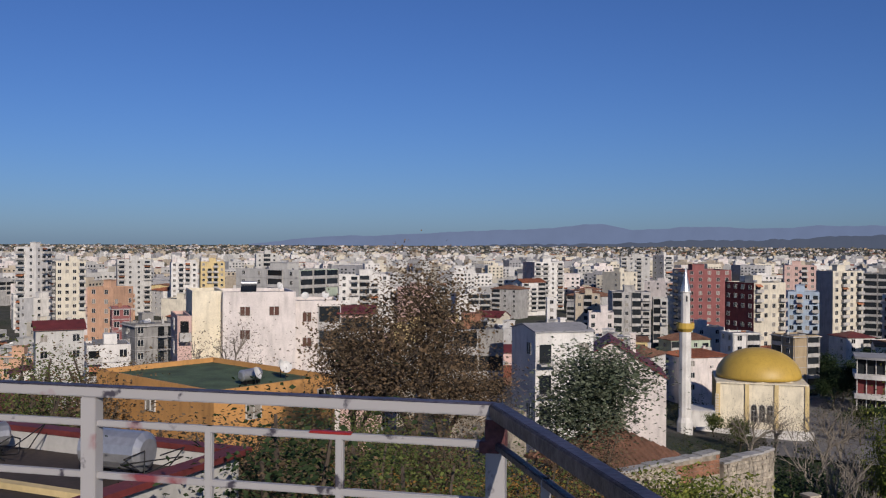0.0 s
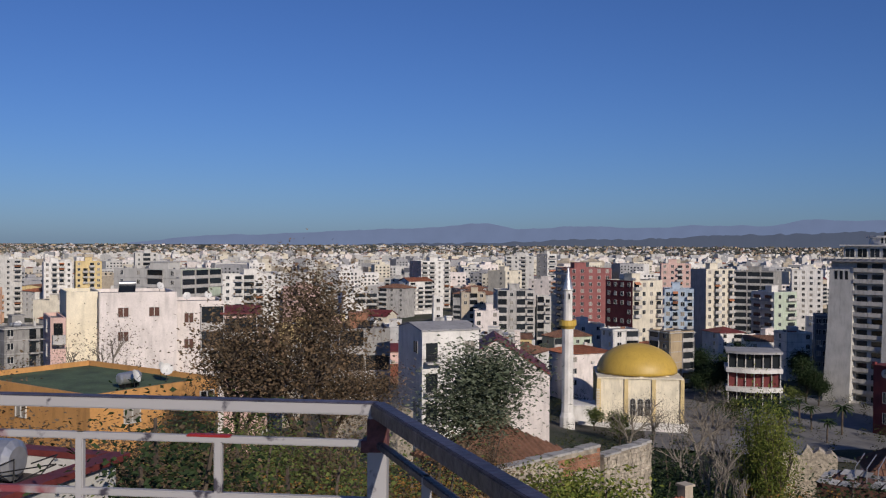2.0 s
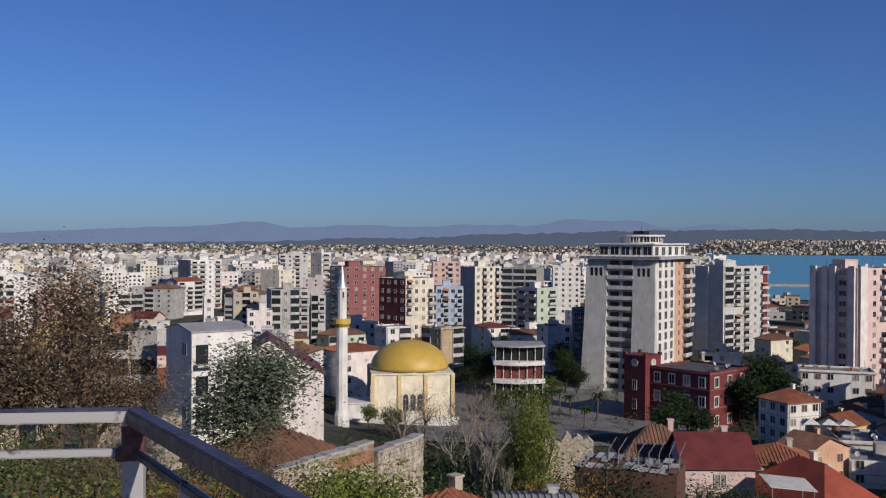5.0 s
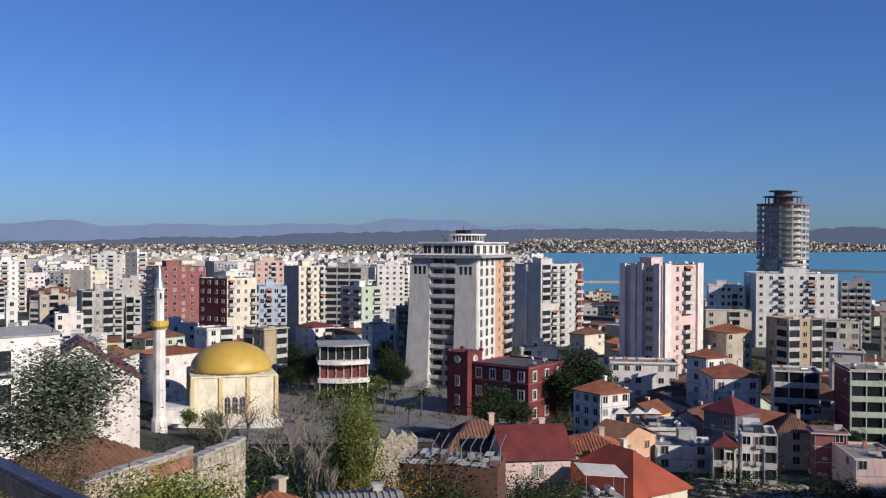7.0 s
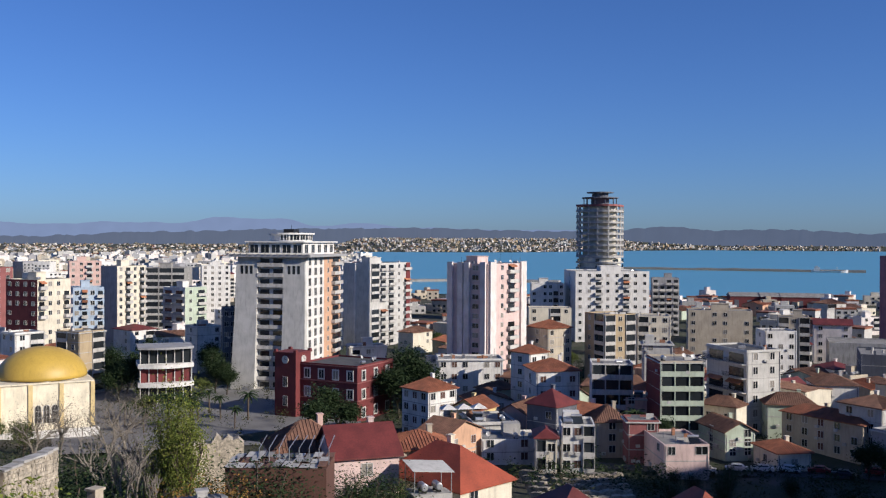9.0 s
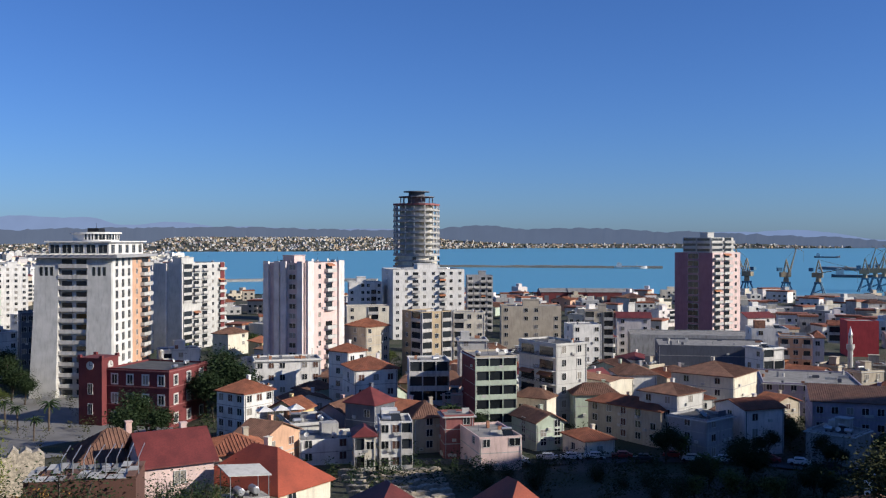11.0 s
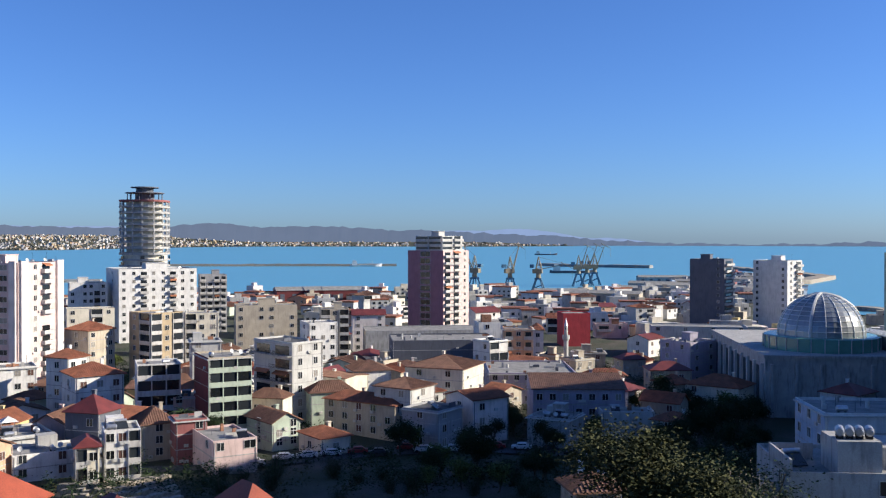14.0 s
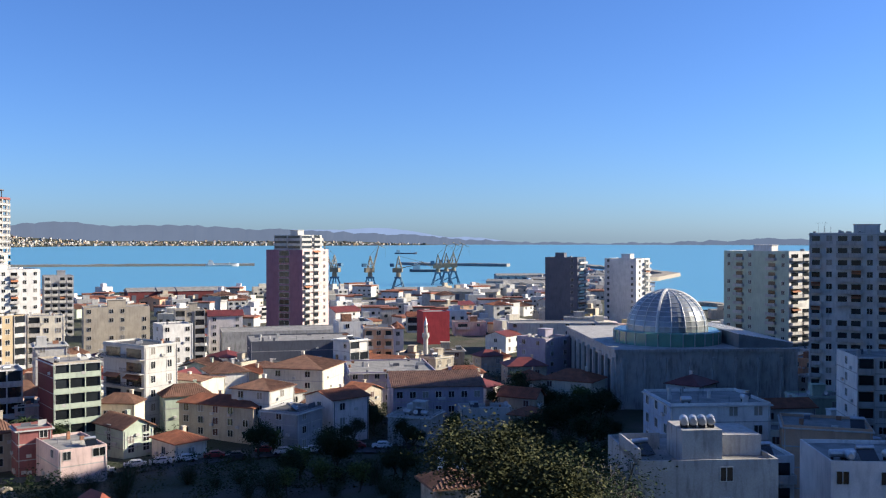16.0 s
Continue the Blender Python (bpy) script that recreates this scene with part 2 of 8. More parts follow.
def ground_z(x, y):
    """Height of the hill over the flat city."""
    d, az = math.hypot(x, y), math.degrees(math.atan2(x, y))
    if az < -120:
        az += 360
    r = 150 - 55 * smooth((az - 8) / 14) 
    far = (14.0 + 15.0 * (1 - smooth((az - 29) / 6))) * max(0.0, (d - 1500) / 3400) ** 2
    if 34 < az < 84:   # land beyond the bay climbs from its shore
        far += 42 * smooth((az - 34) / 3) * (1 - smooth((az - 72) / 10)) * smooth((d - far_shore(az) - 40) / 800)
    # an unseen steep hill, added beside the town to throw shade over the slope
    side = (84 - 28 * smooth((d - 255) / 60)) * smooth((az - 103.9) / 3.8) * (1 - smooth((az - 124) / 12)) * smooth((d - 110) / 80) * (1 - smooth((d - 400) / 60))
    return max(37 * math.exp(-(d / r) ** 1.6), side) + far


def far_shore(a):
    """Distance of the opposite side of the bay in a direction."""
    return 3500 + 900 * smooth((a - 44) / 14) + 480 * smooth((a - 70) / 12)


SHARED = {}


def window_mesh(w, h, frame_mat, glass_mat, trim=0.1):
    """A window: a frame proud of the wall, sunk dark glass, a mullion and a sill. Faces -y, centred on its base."""
    key = ("win", round(w, 1), round(h, 1), frame_mat.name, glass_mat.name, trim)
    if key not in SHARED:
        w, h = round(w, 1), round(h, 1)
        bm = bmesh.new()
        t = trim
        xs, zs = (-w / 2 - t, -w / 2, -0.04, 0.04, w / 2, w / 2 + t), (-t, 0, h, h + t)
        g = [[bm.verts.new((px, -0.10, pz)) for px in xs] for pz in zs]
        for r in range(3):
            for c in range(5):
                q = (g[r][c], g[r][c + 1], g[r + 1][c + 1], g[r + 1][c])
                if r == 1 and c in (1, 3):
                    i = [bm.verts.new((v.co.x, -0.02, v.co.z)) for v in q]
                    bm.faces.new(i).material_index = 1
                    for k in range(4):
                        bm.faces.new((q[k], q[(k + 1) % 4], i[(k + 1) % 4], i[k]))
                else:
                    bm.faces.new(q)
        rim = g[0] + [g[1][5], g[2][5]] + g[3][::-1] + [g[2][0], g[1][0]]
        bk = [bm.verts.new((v.co.x, 0.05, v.co.z)) for v in rim]
        for k in range(len(rim)):
            m = (k + 1) % len(rim)
            bm.faces.new((rim[m], rim[k], bk[k], bk[m]))
        SHARED[key] = mesh_of("window", bm, [frame_mat, glass_mat])
    return SHARED[key]


def balcony_mesh(w, depth, style, slab_mat):
    """A balcony: slab, parapet or rail, and the dark door behind it. Faces -y, base at the floor."""
    key = ("bal", round(w, 1), depth, style, slab_mat.name)
    if key not in SHARED:
        w = round(w, 1)
        bm = bmesh.new()
        a = w / 2
        if style == "solid":
            rings = []
            for ins, z in ((0, -0.18), (0, 0.95), (0.1, 0.95), (0.1, 0.0)):
                rings.append([bm.verts.new(p) for p in ((-a + ins, -depth + ins, z), (a - ins, -depth + ins, z), (a - ins, 0.05, z), (-a + ins, 0.05, z))])
            for p, q in zip(rings, rings[1:]):
                for i in (0, 1, 3):
                    bm.faces.new((p[i], p[(i + 1) % 4], q[(i + 1) % 4], q[i]))
            bm.faces.new(rings[-1])
            bm.faces.new(rings[0][::-1])
        else:
            box(bm, -a, -depth, -0.18, a, 0.05, 0)
            box(bm, -a, -depth, 0.92, a, -depth + 0.05, 0.98, 2)
            n = max(3, int(w / 0.22))
            for i in range(n + 1):
                x = -a + 0.02 + (w - 0.04) * i / n
                box(bm, x - 0.015, -depth + 0.01, 0, x + 0.015, -depth + 0.04, 0.92, 2)
        box(bm, -a * 0.72, -0.04, 0.02, a * 0.72, 0.06, 2.25, 1)
        SHARED[key] = mesh_of("balcony", bm, [slab_mat, GLASS, IRON])
    return SHARED[key]


def loggia_mesh(w, h, slab_mat):
    """A sunken loggia: dark glass behind a solid parapet."""
    key = ("log", round(w, 1), round(h, 1), slab_mat.name)
    if key not in SHARED:
        w = round(w, 1)
        bm = bmesh.new()
        a = w / 2
        box(bm, -a, -0.06, 0.9, a, 0.05, h - 0.35, 1)
        box(bm, -a, -0.35, 0, a, 0.05, 0.9)
        box(bm, -a, -0.35, -0.2, a, 0.05, 0)
        box(bm, -a - 0.12, -0.35, -0.2, -a, 0.05, h - 0.2)
        box(bm, a, -0.35, -0.2, a + 0.12, 0.05, h - 0.2)
        SHARED[key] = mesh_of("loggia", bm, [slab_mat, GLASS])
    return SHARED[key]


def awning_mesh(w):
    key = ("awn", round(w, 1))
    if key not in SHARED:
        bm = bmesh.new()
        a = round(w, 1) / 2
        v = [bm.verts.new(p) for p in ((-a, 0, 2.4), (a, 0, 2.4), (a, -1.2, 1.75), (-a, -1.2, 1.75), (-a, 0, 2.36), (a, 0, 2.36), (a, -1.2, 1.5), (-a, -1.2, 1.5))]
        for f in ((3, 2, 1, 0), (4, 5, 6, 7), (0, 1, 5, 4), (1, 2, 6, 5), (2, 3, 7, 6), (3, 0, 4, 7)):
            bm.faces.new([v[i] for i in f])
        SHARED[key] = mesh_of("awning", bm, AWNING)
    return SHARED[key]


def tank_mesh():
    if "tank" not in SHARED:
        bm = bmesh.new()
        tube(bm, (-0.75, 0, 0.75), (0.75, 0, 0.75), 0.45, 0.45, 14)
        tube(bm, (-0.85, 0, 0.75), (-0.75, 0, 0.75), 0.3, 0.45, 14)
        tube(bm, (0.75, 0, 0.75), (0.85, 0, 0.75), 0.45, 0.3, 14)
        for x in (-0.5, 0.5):
            box(bm, x - 0.04, -0.35, 0, x + 0.04, 0.35, 0.35, 1)
        SHARED["tank"] = mesh_of("water_tank", bm, [STEEL, IRON])
    return SHARED["tank"]


def dish_mesh():
    if "dish" not in SHARED:
        bm = bmesh.new()
        lathe(bm, [(0.02, 0), (0.2, 0.015), (0.36, 0.06), (0.5, 0.13), (0.5, 0.15), (0.36, 0.085), (0.2, 0.04), (0.02, 0.02)], 18)
        bmesh.ops.rotate(bm, verts=bm.verts, matrix=Matrix.Rotation(radians(65), 3, "X"))
        bmesh.ops.translate(bm, verts=bm.verts, vec=(0, 0, 1.0))
        tube(bm, (0, 0.05, 0), (0, 0.05, 1.0), 0.03, 0.03, 6, 1)
        tube(bm, (0, 0, 0.75), (0, -0.5, 1.1), 0.015, 0.015, 5, 1)
        SHARED["dish"] = mesh_of("satellite_dish", bm, [DISHW, IRON])
    return SHARED["dish"]


def solar_mesh():
    if "solar" not in SHARED:
        bm = bmesh.new()
        v = [bm.verts.new(p) for p in ((-1, -0.8, 0.2), (1, -0.8, 0.2), (1, 0.7, 1.2), (-1, 0.7, 1.2), (-1, -0.8, 0.1), (1, -0.8, 0.1), (1, 0.7, 1.1), (-1, 0.7, 1.1))]
        for f in ((0, 1, 2, 3), (7, 6, 5, 4), (0, 4, 5, 1), (1, 5, 6, 2), (2, 6, 7, 3), (3, 7, 4, 0)):
            bm.faces.new([v[i] for i in f]).material_index = 1
        tube(bm, (-1.0, 0.85, 1.35), (1.0, 0.85, 1.35), 0.28, 0.28, 12)
        for px in (-0.85, 0.85):
            tube(bm, (px, 0.8, 0), (px, 0.8, 1.2), 0.04, 0.04, 5)
        SHARED["solar"] = mesh_of("solar_heater", bm, [STEEL, GLASS])
    return SHARED["solar"]


def antenna_mesh():
    if "ant" not in SHARED:
        bm = bmesh.new()
        tube(bm, (0, 0, 0), (0, 0, 3.2), 0.03, 0.02, 5)
        tube(bm, (-0.7, 0, 3.0), (0.7, 0, 3.0), 0.015, 0.015, 4)
        for x in (-0.6, -0.3, 0, 0.3, 0.6):
            tube(bm, (x, -0.3, 3.0), (x, 0.3, 3.0), 0.01, 0.01, 4)
        SHARED["ant"] = mesh_of("antenna", bm, IRON)
    return SHARED["ant"]


def facade(par, pattern, width, storeys, sh, z0, face, mat, win=(1.3, 1.4), bal="solid", slab=None, glass=None, rnd=None, skip=0):
    """Windows and balconies of one face. face: m maps local x along the face, -y outwards. Pattern: one letter a bay."""
    n = len(pattern)
    bw = width / n
    for s in range(skip, storeys):
        for i, c in enumerate(pattern):
            if c == "." or (rnd and rnd.random() < 0.05):
                continue
            x, z = (i + 0.5) * bw, z0 + s * sh
            if c in "wWs":
                w = min(bw * 0.8, win[0] * (1.7 if c == "W" else 1.0))
                ob = part("window", window_mesh(w, win[1], FRAME, SHUTTER if c == "s" else (glass or PANES), win[2] if len(win) > 2 else 0.07), None, par)
                z += 0.95
            elif c == "f":
                ob = part("window", window_mesh(bw * 0.82, sh - 0.9, FRAME, glass or GLASS), None, par)
                z += 0.4
            elif c in "bB":
                ob = part("balcony", balcony_mesh(bw * (0.98 if c == "B" else 0.85), 1.3, bal, slab or SLAB), None, par)
            elif c == "l":
                ob = part("loggia", loggia_mesh(bw * 0.92, sh, slab or SLAB), None, par)
            ob.matrix_basis = face @ Matrix.Translation((x, 0, z))
            if c in "bB" and rnd and rnd.random() < 0.12:
                aw = part("awning", awning_mesh(bw * 0.7), None, par)
                aw.matrix_basis = face @ Matrix.Translation((x, 0, z + 0.3))


def fittings(e, wr, wl, h, sh, st, rnd, flat):
    """Small fixtures of a house, one part: flues, vents, drums and low walls on the roof, eaves slab, floor bands, downpipes, cooling units."""
    bm = bmesh.new()
    base = h - 0.42
    for _ in range(min(max(2, int(wr * wl / 22)), 16) if flat else 0):
        x, y, k = rnd.uniform(0.5, wr - 1.2), rnd.uniform(0.5, wl - 1.2), rnd.random()
        mi = rnd.randrange(4)
        if k < 0.35:
            box(bm, x, y, base, x + rnd.uniform(0.4, 0.9), y + rnd.uniform(0.4, 0.9), base + rnd.uniform(0.5, 1.4), mi)
        elif k < 0.55:
            box(bm, x, y, base, min(wr - 0.3, x + rnd.uniform(1.2, 3.2)), y + 0.15, base + rnd.uniform(0.5, 1.1), mi)
        elif k < 0.75:
            tube(bm, (x, y, base), (x, y, base + rnd.uniform(0.7, 1.1)), 0.35, 0.35, 8, mi)
        else:
            tube(bm, (x, y, base), (x, y, base + rnd.uniform(1.2, 2.4)), 0.05, 0.05, 5, 3)
    if flat and rnd.random() < 0.55:   # eaves slab round the roof edge
        o, z0 = rnd.uniform(0.25, 0.6), h - 0.55
        for x0, y0, x1, y1 in ((-o, -o, wr + o, 0.02), (-o, wl - 0.02, wr + o, wl + o), (-o, 0.02, 0.02, wl - 0.02), (wr - 0.02, 0.02, wr + o, wl - 0.02)):
            box(bm, x0, y0, z0, x1, y1, z0 + 0.2, 1)
    band = rnd.random() < 0.6
    for s in range(1, st):
        if band:
            box(bm, -0.05, -0.05, s * sh - 0.12, wr + 0.05, 0.02, s * sh + 0.06, 0)
            box(bm, -0.05, 0.02, s * sh - 0.12, 0.02, wl, s * sh + 0.06, 0)
    for _ in range(rnd.choice((1, 2, 3, 4))):
        x, z = rnd.uniform(0.5, max(0.6, wr - 1.3)), rnd.randrange(max(1, st)) * sh + rnd.uniform(0.3, 0.5)
        box(bm, x, -0.42, z, x + 0.8, -0.06, z + 0.55, 1)
        y = rnd.uniform(0.5, max(0.6, wl - 1.3))
        box(bm, -0.42, y, z, -0.06, y + 0.8, z + 0.55, 1)
    for x in (0.25, wr - 0.35):
        box(bm, x, -0.13, 0, x + 0.1, -0.01, h - 0.3, rnd.choice((0, 1, 3)))
    tagged(part("trim_work", bm, [LIGHTCON, OFFWHITE, BRICK, DARKGREY], e), kind="stuff")


def bldg(name, label, x, y, rot, wl, wr, h, st, wall, L="", R="", lw=None, rw=None, roof="flat", bal="solid", slab=None, win=(1.3, 1.4),
         glass=None, tanks=0, dishes=0, hut=True, seed=1, roofm=None, over=0.5, rise=2.2, category="building", group="", skip=0, z=None, ants=0, sink=0.0):
    """A building whose corner nearest the hill is at x, y: one face runs wr metres along local x, the other wl metres along local y."""
    rnd = random.Random(seed)
    g = ground_z(x, y) if z is None else z
    e = thing(name, pose(x, y, g, 0, 0, rot), label, category, group)
    bm = bmesh.new()
    flat = roof == "flat"
    if 128 < math.hypot(x, y) < 330 and name != "town_hall":
        fittings(e, wr, wl, h, h / st, st, random.Random(seed + 1000), flat)
    if flat:
        def ring(i, z):
            return [bm.verts.new(p) for p in ((i, i, z), (wr - i, i, z), (wr - i, wl - i, z), (i, wl - i, z))]
        rings = [ring(0, -4), ring(0, h), ring(0.22, h), ring(0.22, h - 0.5)]
        for p, q in zip(rings, rings[1:]):
            for i in range(4):
                bm.faces.new((p[i], p[(i + 1) % 4], q[(i + 1) % 4], q[i]))
        bm.faces.new(rings[-1])
    else:
        box(bm, 0, 0, -4, wr, wl, h)
    part("wall", bm, wall, e)
    sh = h / st
    fr = Matrix.Identity(4)
    fl = Matrix.Translation((0, wl, 0)) @ Matrix.Rotation(radians(-90), 4, "Z")
    for mat, f, w in ((rw, fr, wr), (lw, fl, wl)):
        if mat:
            bm = bmesh.new()
            box(bm, 0.03, -0.05, -0.5, w - 0.03, -0.002, h - 0.06)
            p = part("cladding", bm, mat, e)
            p.matrix_basis = f
    off = Matrix.Translation((0, -0.05, 0))
    if R:
        facade(e, R, wr, st, sh, -sink, fr @ off if rw else fr, wall, win, bal, slab, glass, rnd, skip)
    if L:
        facade(e, L, wl, st, sh, -sink, fl @ off if lw else fl, wall, win, bal, slab, glass, rnd, skip)
    if flat:
        bm = bmesh.new()
        box(bm, 0.23, 0.23, h - 0.5, wr - 0.23, wl - 0.23, h - 0.42)
        part("roof", bm, roofm or SCREED, e)
        if hut and wr > 7 and wl > 7:
            bm = bmesh.new()
            hx, hy = rnd.uniform(0.25, 0.5) * wr, rnd.uniform(0.3, 0.5) * wl
            box(bm, hx, hy, h - 0.42, hx + wr * 0.28, hy + wl * 0.28, h + 2.1)
            box(bm, hx - 0.2, hy - 0.2, h + 2.1, hx + wr * 0.28 + 0.2, hy + wl * 0.28 + 0.2, h + 2.28)
            part("stair_hut", bm, wall, e)
        base = h - 0.42
    else:
        m2 = roofm or TILE
        bm = bmesh.new()
        o = over
        c = [Vector(p) for p in ((-o, -o, h), (wr + o, -o, h), (wr + o, wl + o, h), (-o, wl + o, h))]
        if roof == "hip":
            if wr >= wl:
                r1, r2 = Vector((wl / 2, wl / 2, h + rise)), Vector((max(wr - wl / 2, wl / 2 + 0.02), wl / 2, h + rise))
                fs = ((c[0], c[1], r2, r1), (c[1], c[2], r2), (c[2], c[3], r1, r2), (c[3], c[0], r1))
            else:
                r1, r2 = Vector((wr / 2, wr / 2, h + rise)), Vector((wr / 2, wl - wr / 2, h + rise))
                fs = ((c[0], c[1], r1), (c[1], c[2], r2, r1), (c[2], c[3], r2), (c[3], c[0], r1, r2))
        elif roof == "gabx":   # ridge along x
            r1, r2 = Vector((-o, wl / 2, h + rise)), Vector((wr + o, wl / 2, h + rise))
            fs = ((c[0], c[1], r2, r1), (c[2], c[3], r1, r2))
        else:                  # ridge along y, gable to the right face
            r1, r2 = Vector((wr / 2, -o, h + rise)), Vector((wr / 2, wl + o, h + rise))
            fs = ((c[1], c[2], r2, r1), (c[3], c[0], r1, r2))
        th = Vector((0, 0, 0.18))
        for f in fs:
            top, low = [bm.verts.new(p + th) for p in f], [bm.verts.new(p) for p in f]
            bm.faces.new(top)
            bm.faces.new(low[::-1])
            for i in range(len(f)):
                j = (i + 1) % len(f)
                bm.faces.new((low[i], low[j], top[j], top[i]))
        part("roof", bm, m2, e)
        # rows of cover tiles as raised ribs down each slope
        bm = bmesh.new()
        for f in (() if m2 in (SHEETRED, TILERED, GREY) else fs):
            a, b2 = f[0], f[1]
            along = (b2 - a)
            ln = along.length
            along.normalize()
            up = (f[2] - a) - along * (f[2] - a).dot(along)
            full = up.length
            up.normalize()
            s0, s1 = (f[-1] - a).dot(along), (f[2] - a).dot(along)
            k = int(ln / 0.45)
            for i in range(1, k):
                q = ln * i / k
                lim = full if s0 - 1e-4 <= q <= s1 + 1e-4 else (full * q / s0 if q < s0 else full * (ln - q) / max(1e-3, ln - s1))
                if lim < 0.3:
                    continue
                nrm = along.cross(up)
                if nrm.z < 0:
                    nrm = -nrm
                p0 = a + along * q + Vector((0, 0, 0.19))
                p1 = p0 + up * (lim - 0.05)
                w2 = along * 0.09
                v = [bm.verts.new(p) for p in (p0 - w2, p0 + w2, p1 + w2, p1 - w2, p0 + nrm * 0.09, p1 + nrm * 0.09)]
                for ff in ((0, 4, 5, 3), (4, 1, 2, 5), (0, 1, 4)):
                    bm.faces.new([v[t] for t in ff])
        if bm.verts:
            part("tile_ribs", bm, m2, e)
        else:
            bm.free()
        if roof in ("gabx", "gaby"):
            if roof == "gabx":
                tri = [((x0, 0, h), (x0, wl, h), (x0, wl / 2, h + rise)) for x0 in (0, wr)]
                d = Vector((0.2, 0, 0))
            else:
                tri = [((0, y0, h), (wr, y0, h), (wr / 2, y0, h + rise)) for y0 in (0, wl)]
                d = Vector((0, 0.2, 0))
            for s, t3 in zip((1, -1), tri):
                bm = bmesh.new()
                a3 = [bm.verts.new(Vector(p)) for p in t3]
                b3 = [bm.verts.new(Vector(p) + d * s) for p in t3]
                bm.faces.new(a3)
                bm.faces.new(b3[::-1])
                for i in range(3):
                    j = (i + 1) % 3
                    bm.faces.new((a3[i], b3[i], b3[j], a3[j]))
                part("gable", bm, wall, e)
        if wr > 5:
            bm = bmesh.new()
            box(bm, wr * 0.7, wl * 0.6, h, wr * 0.7 + 0.7, wl * 0.6 + 0.7, h + rise + 0.5)
            box(bm, wr * 0.7 - 0.1, wl * 0.6 - 0.1, h + rise + 0.5, wr * 0.7 + 0.8, wl * 0.6 + 0.8, h + rise + 0.65)
            part("chimney", bm, wall, e)
        return e
    for k in range(tanks):
        ob = new("water_tank", tank_mesh())
        ob.matrix_world = pose(x, y, g, 0, 0, rot) @ pose(rnd.uniform(1.2, max(1.3, wr - 1.2)), rnd.uniform(1, max(1.1, wl * 0.3)), base + 0.0, 0, 0, rnd.choice((0, 90, 20)))
        tagged(ob, "galvanised steel water tank on a flat roof", "water tank", "rooftop water tanks")
    for k in range(dishes):
        ob = new("satellite_dish", dish_mesh())
        ob.matrix_world = pose(x, y, g, 0, 0, rot) @ pose(rnd.uniform(0.8, wr - 0.8), rnd.uniform(0.8, max(0.9, wl * 0.4)), base, 0, 0, rnd.uniform(-40, 40))
        tagged(ob, "white satellite dish on a flat roof", "satellite dish", "rooftop dishes")
    if name == "house" and hut is not None and wr > 6 and rnd.random() < 0.6:
        bm = bmesh.new()
        rx, ry = rnd.uniform(0.3, wr - 4), rnd.uniform(0.4 * wl, 0.6 * wl)
        box(bm, rx, ry, base, rx + rnd.uniform(2.4, 3.6), ry + min(3.0, wl * 0.35), base + rnd.uniform(1.6, 2.6))
        part("roof_room", bm, rnd.choice((wall, LIGHTCON, OFFWHITE, BRICK)), e)
    if name == "house" and rnd.random() < 0.5:
        ob = new("solar_heater", solar_mesh())
        ob.matrix_world = pose(x, y, g, 0, 0, rot) @ pose(rnd.uniform(1.2, max(1.3, wr - 1.2)), rnd.uniform(1, max(1.2, wl * 0.4)), base, 0, 0, rnd.uniform(-20, 20))
        tagged(ob, "dark solar water heater panel on a flat roof", "solar heater", "rooftop solar heaters")
    for k in range(ants):
        ob = new("roof_antenna", antenna_mesh())
        ob.matrix_world = pose(x, y, g, 0, 0, rot) @ pose(rnd.uniform(0.8, wr - 0.8), rnd.uniform(0.8, max(0.9, wl * 0.6)), base, 0, 0, rnd.uniform(0, 90))
        tagged(ob, "thin metal television aerial on a roof", "antenna", "rooftop aerials")
    return e


# ---- ground, sea and distance ----
def polar_sheet(name, azs, radii, zfun, mat, r0=None, r1=None):
    """A sheet over a fan of directions; r0 and r1 bound each direction's radii."""
    bm = bmesh.new()
    rows = []
    for a in azs:
        lo, hi = (r0(a) if r0 else radii[0]), (r1(a) if r1 else radii[-1])
        row = []
        for u in radii:
            r = u if r0 is None else lo + (hi - lo) * u
            px, py = r * math.sin(radians(a)), r * math.cos(radians(a))
            row.append(bm.verts.new((px, py, zfun(px, py))))
        rows.append(row)
    for p, q in zip(rows, rows[1:]):
        for i in range(len(p) - 1):
            f = bm.faces.new((p[i], q[i], q[i + 1], p[i + 1]))
            f.smooth = True
    bmesh.ops.recalc_face_normals(bm, faces=bm.faces)
    ob = new(name, mesh_of(name, bm, mat))
    return ob


radii = [0.5 + 4 * i for i in range(75)] + [300 * 1.12 ** i for i in range(1, 21)] + [3000 + 150 * i for i in range(13)] + [4900]
ground = polar_sheet("ground", [-180 + 2.5 * i for i in range(82)] + [25 + 0.8 * i for i in range(75)] + [85 + 2.5 * i for i in range(39)], radii,
                     lambda a, b: ground_z(a, b) + (0.8 * noise.noise((a * 0.05, b * 0.05, 0)) if math.hypot(a, b) < 260 else 0) - 0.1, ground_material())
bm = bmesh.new()
bm.from_mesh(ground.data)
bmesh.ops.remove_doubles(bm, verts=bm.verts, dist=0.01)
bm.to_mesh(ground.data)
bm.free()
tagged(ground, "hillside of scrub and earth falling to flat city ground", "ground", kind="structure")


def near_shore(a):
    """Distance of the waterfront in a direction."""
    if a < 44:
        return 3600 - 2800 * smooth((a - 35.5) / 3.5)
    if a < 80:
        return 800 + 20 * math.sin(a)
    if a < 86:
        return 800 + 500 * smooth((a - 80) / 5)
    if a < 92:
        return 1300 - 690 * smooth((a - 87.5) / 3.5)
    return 610


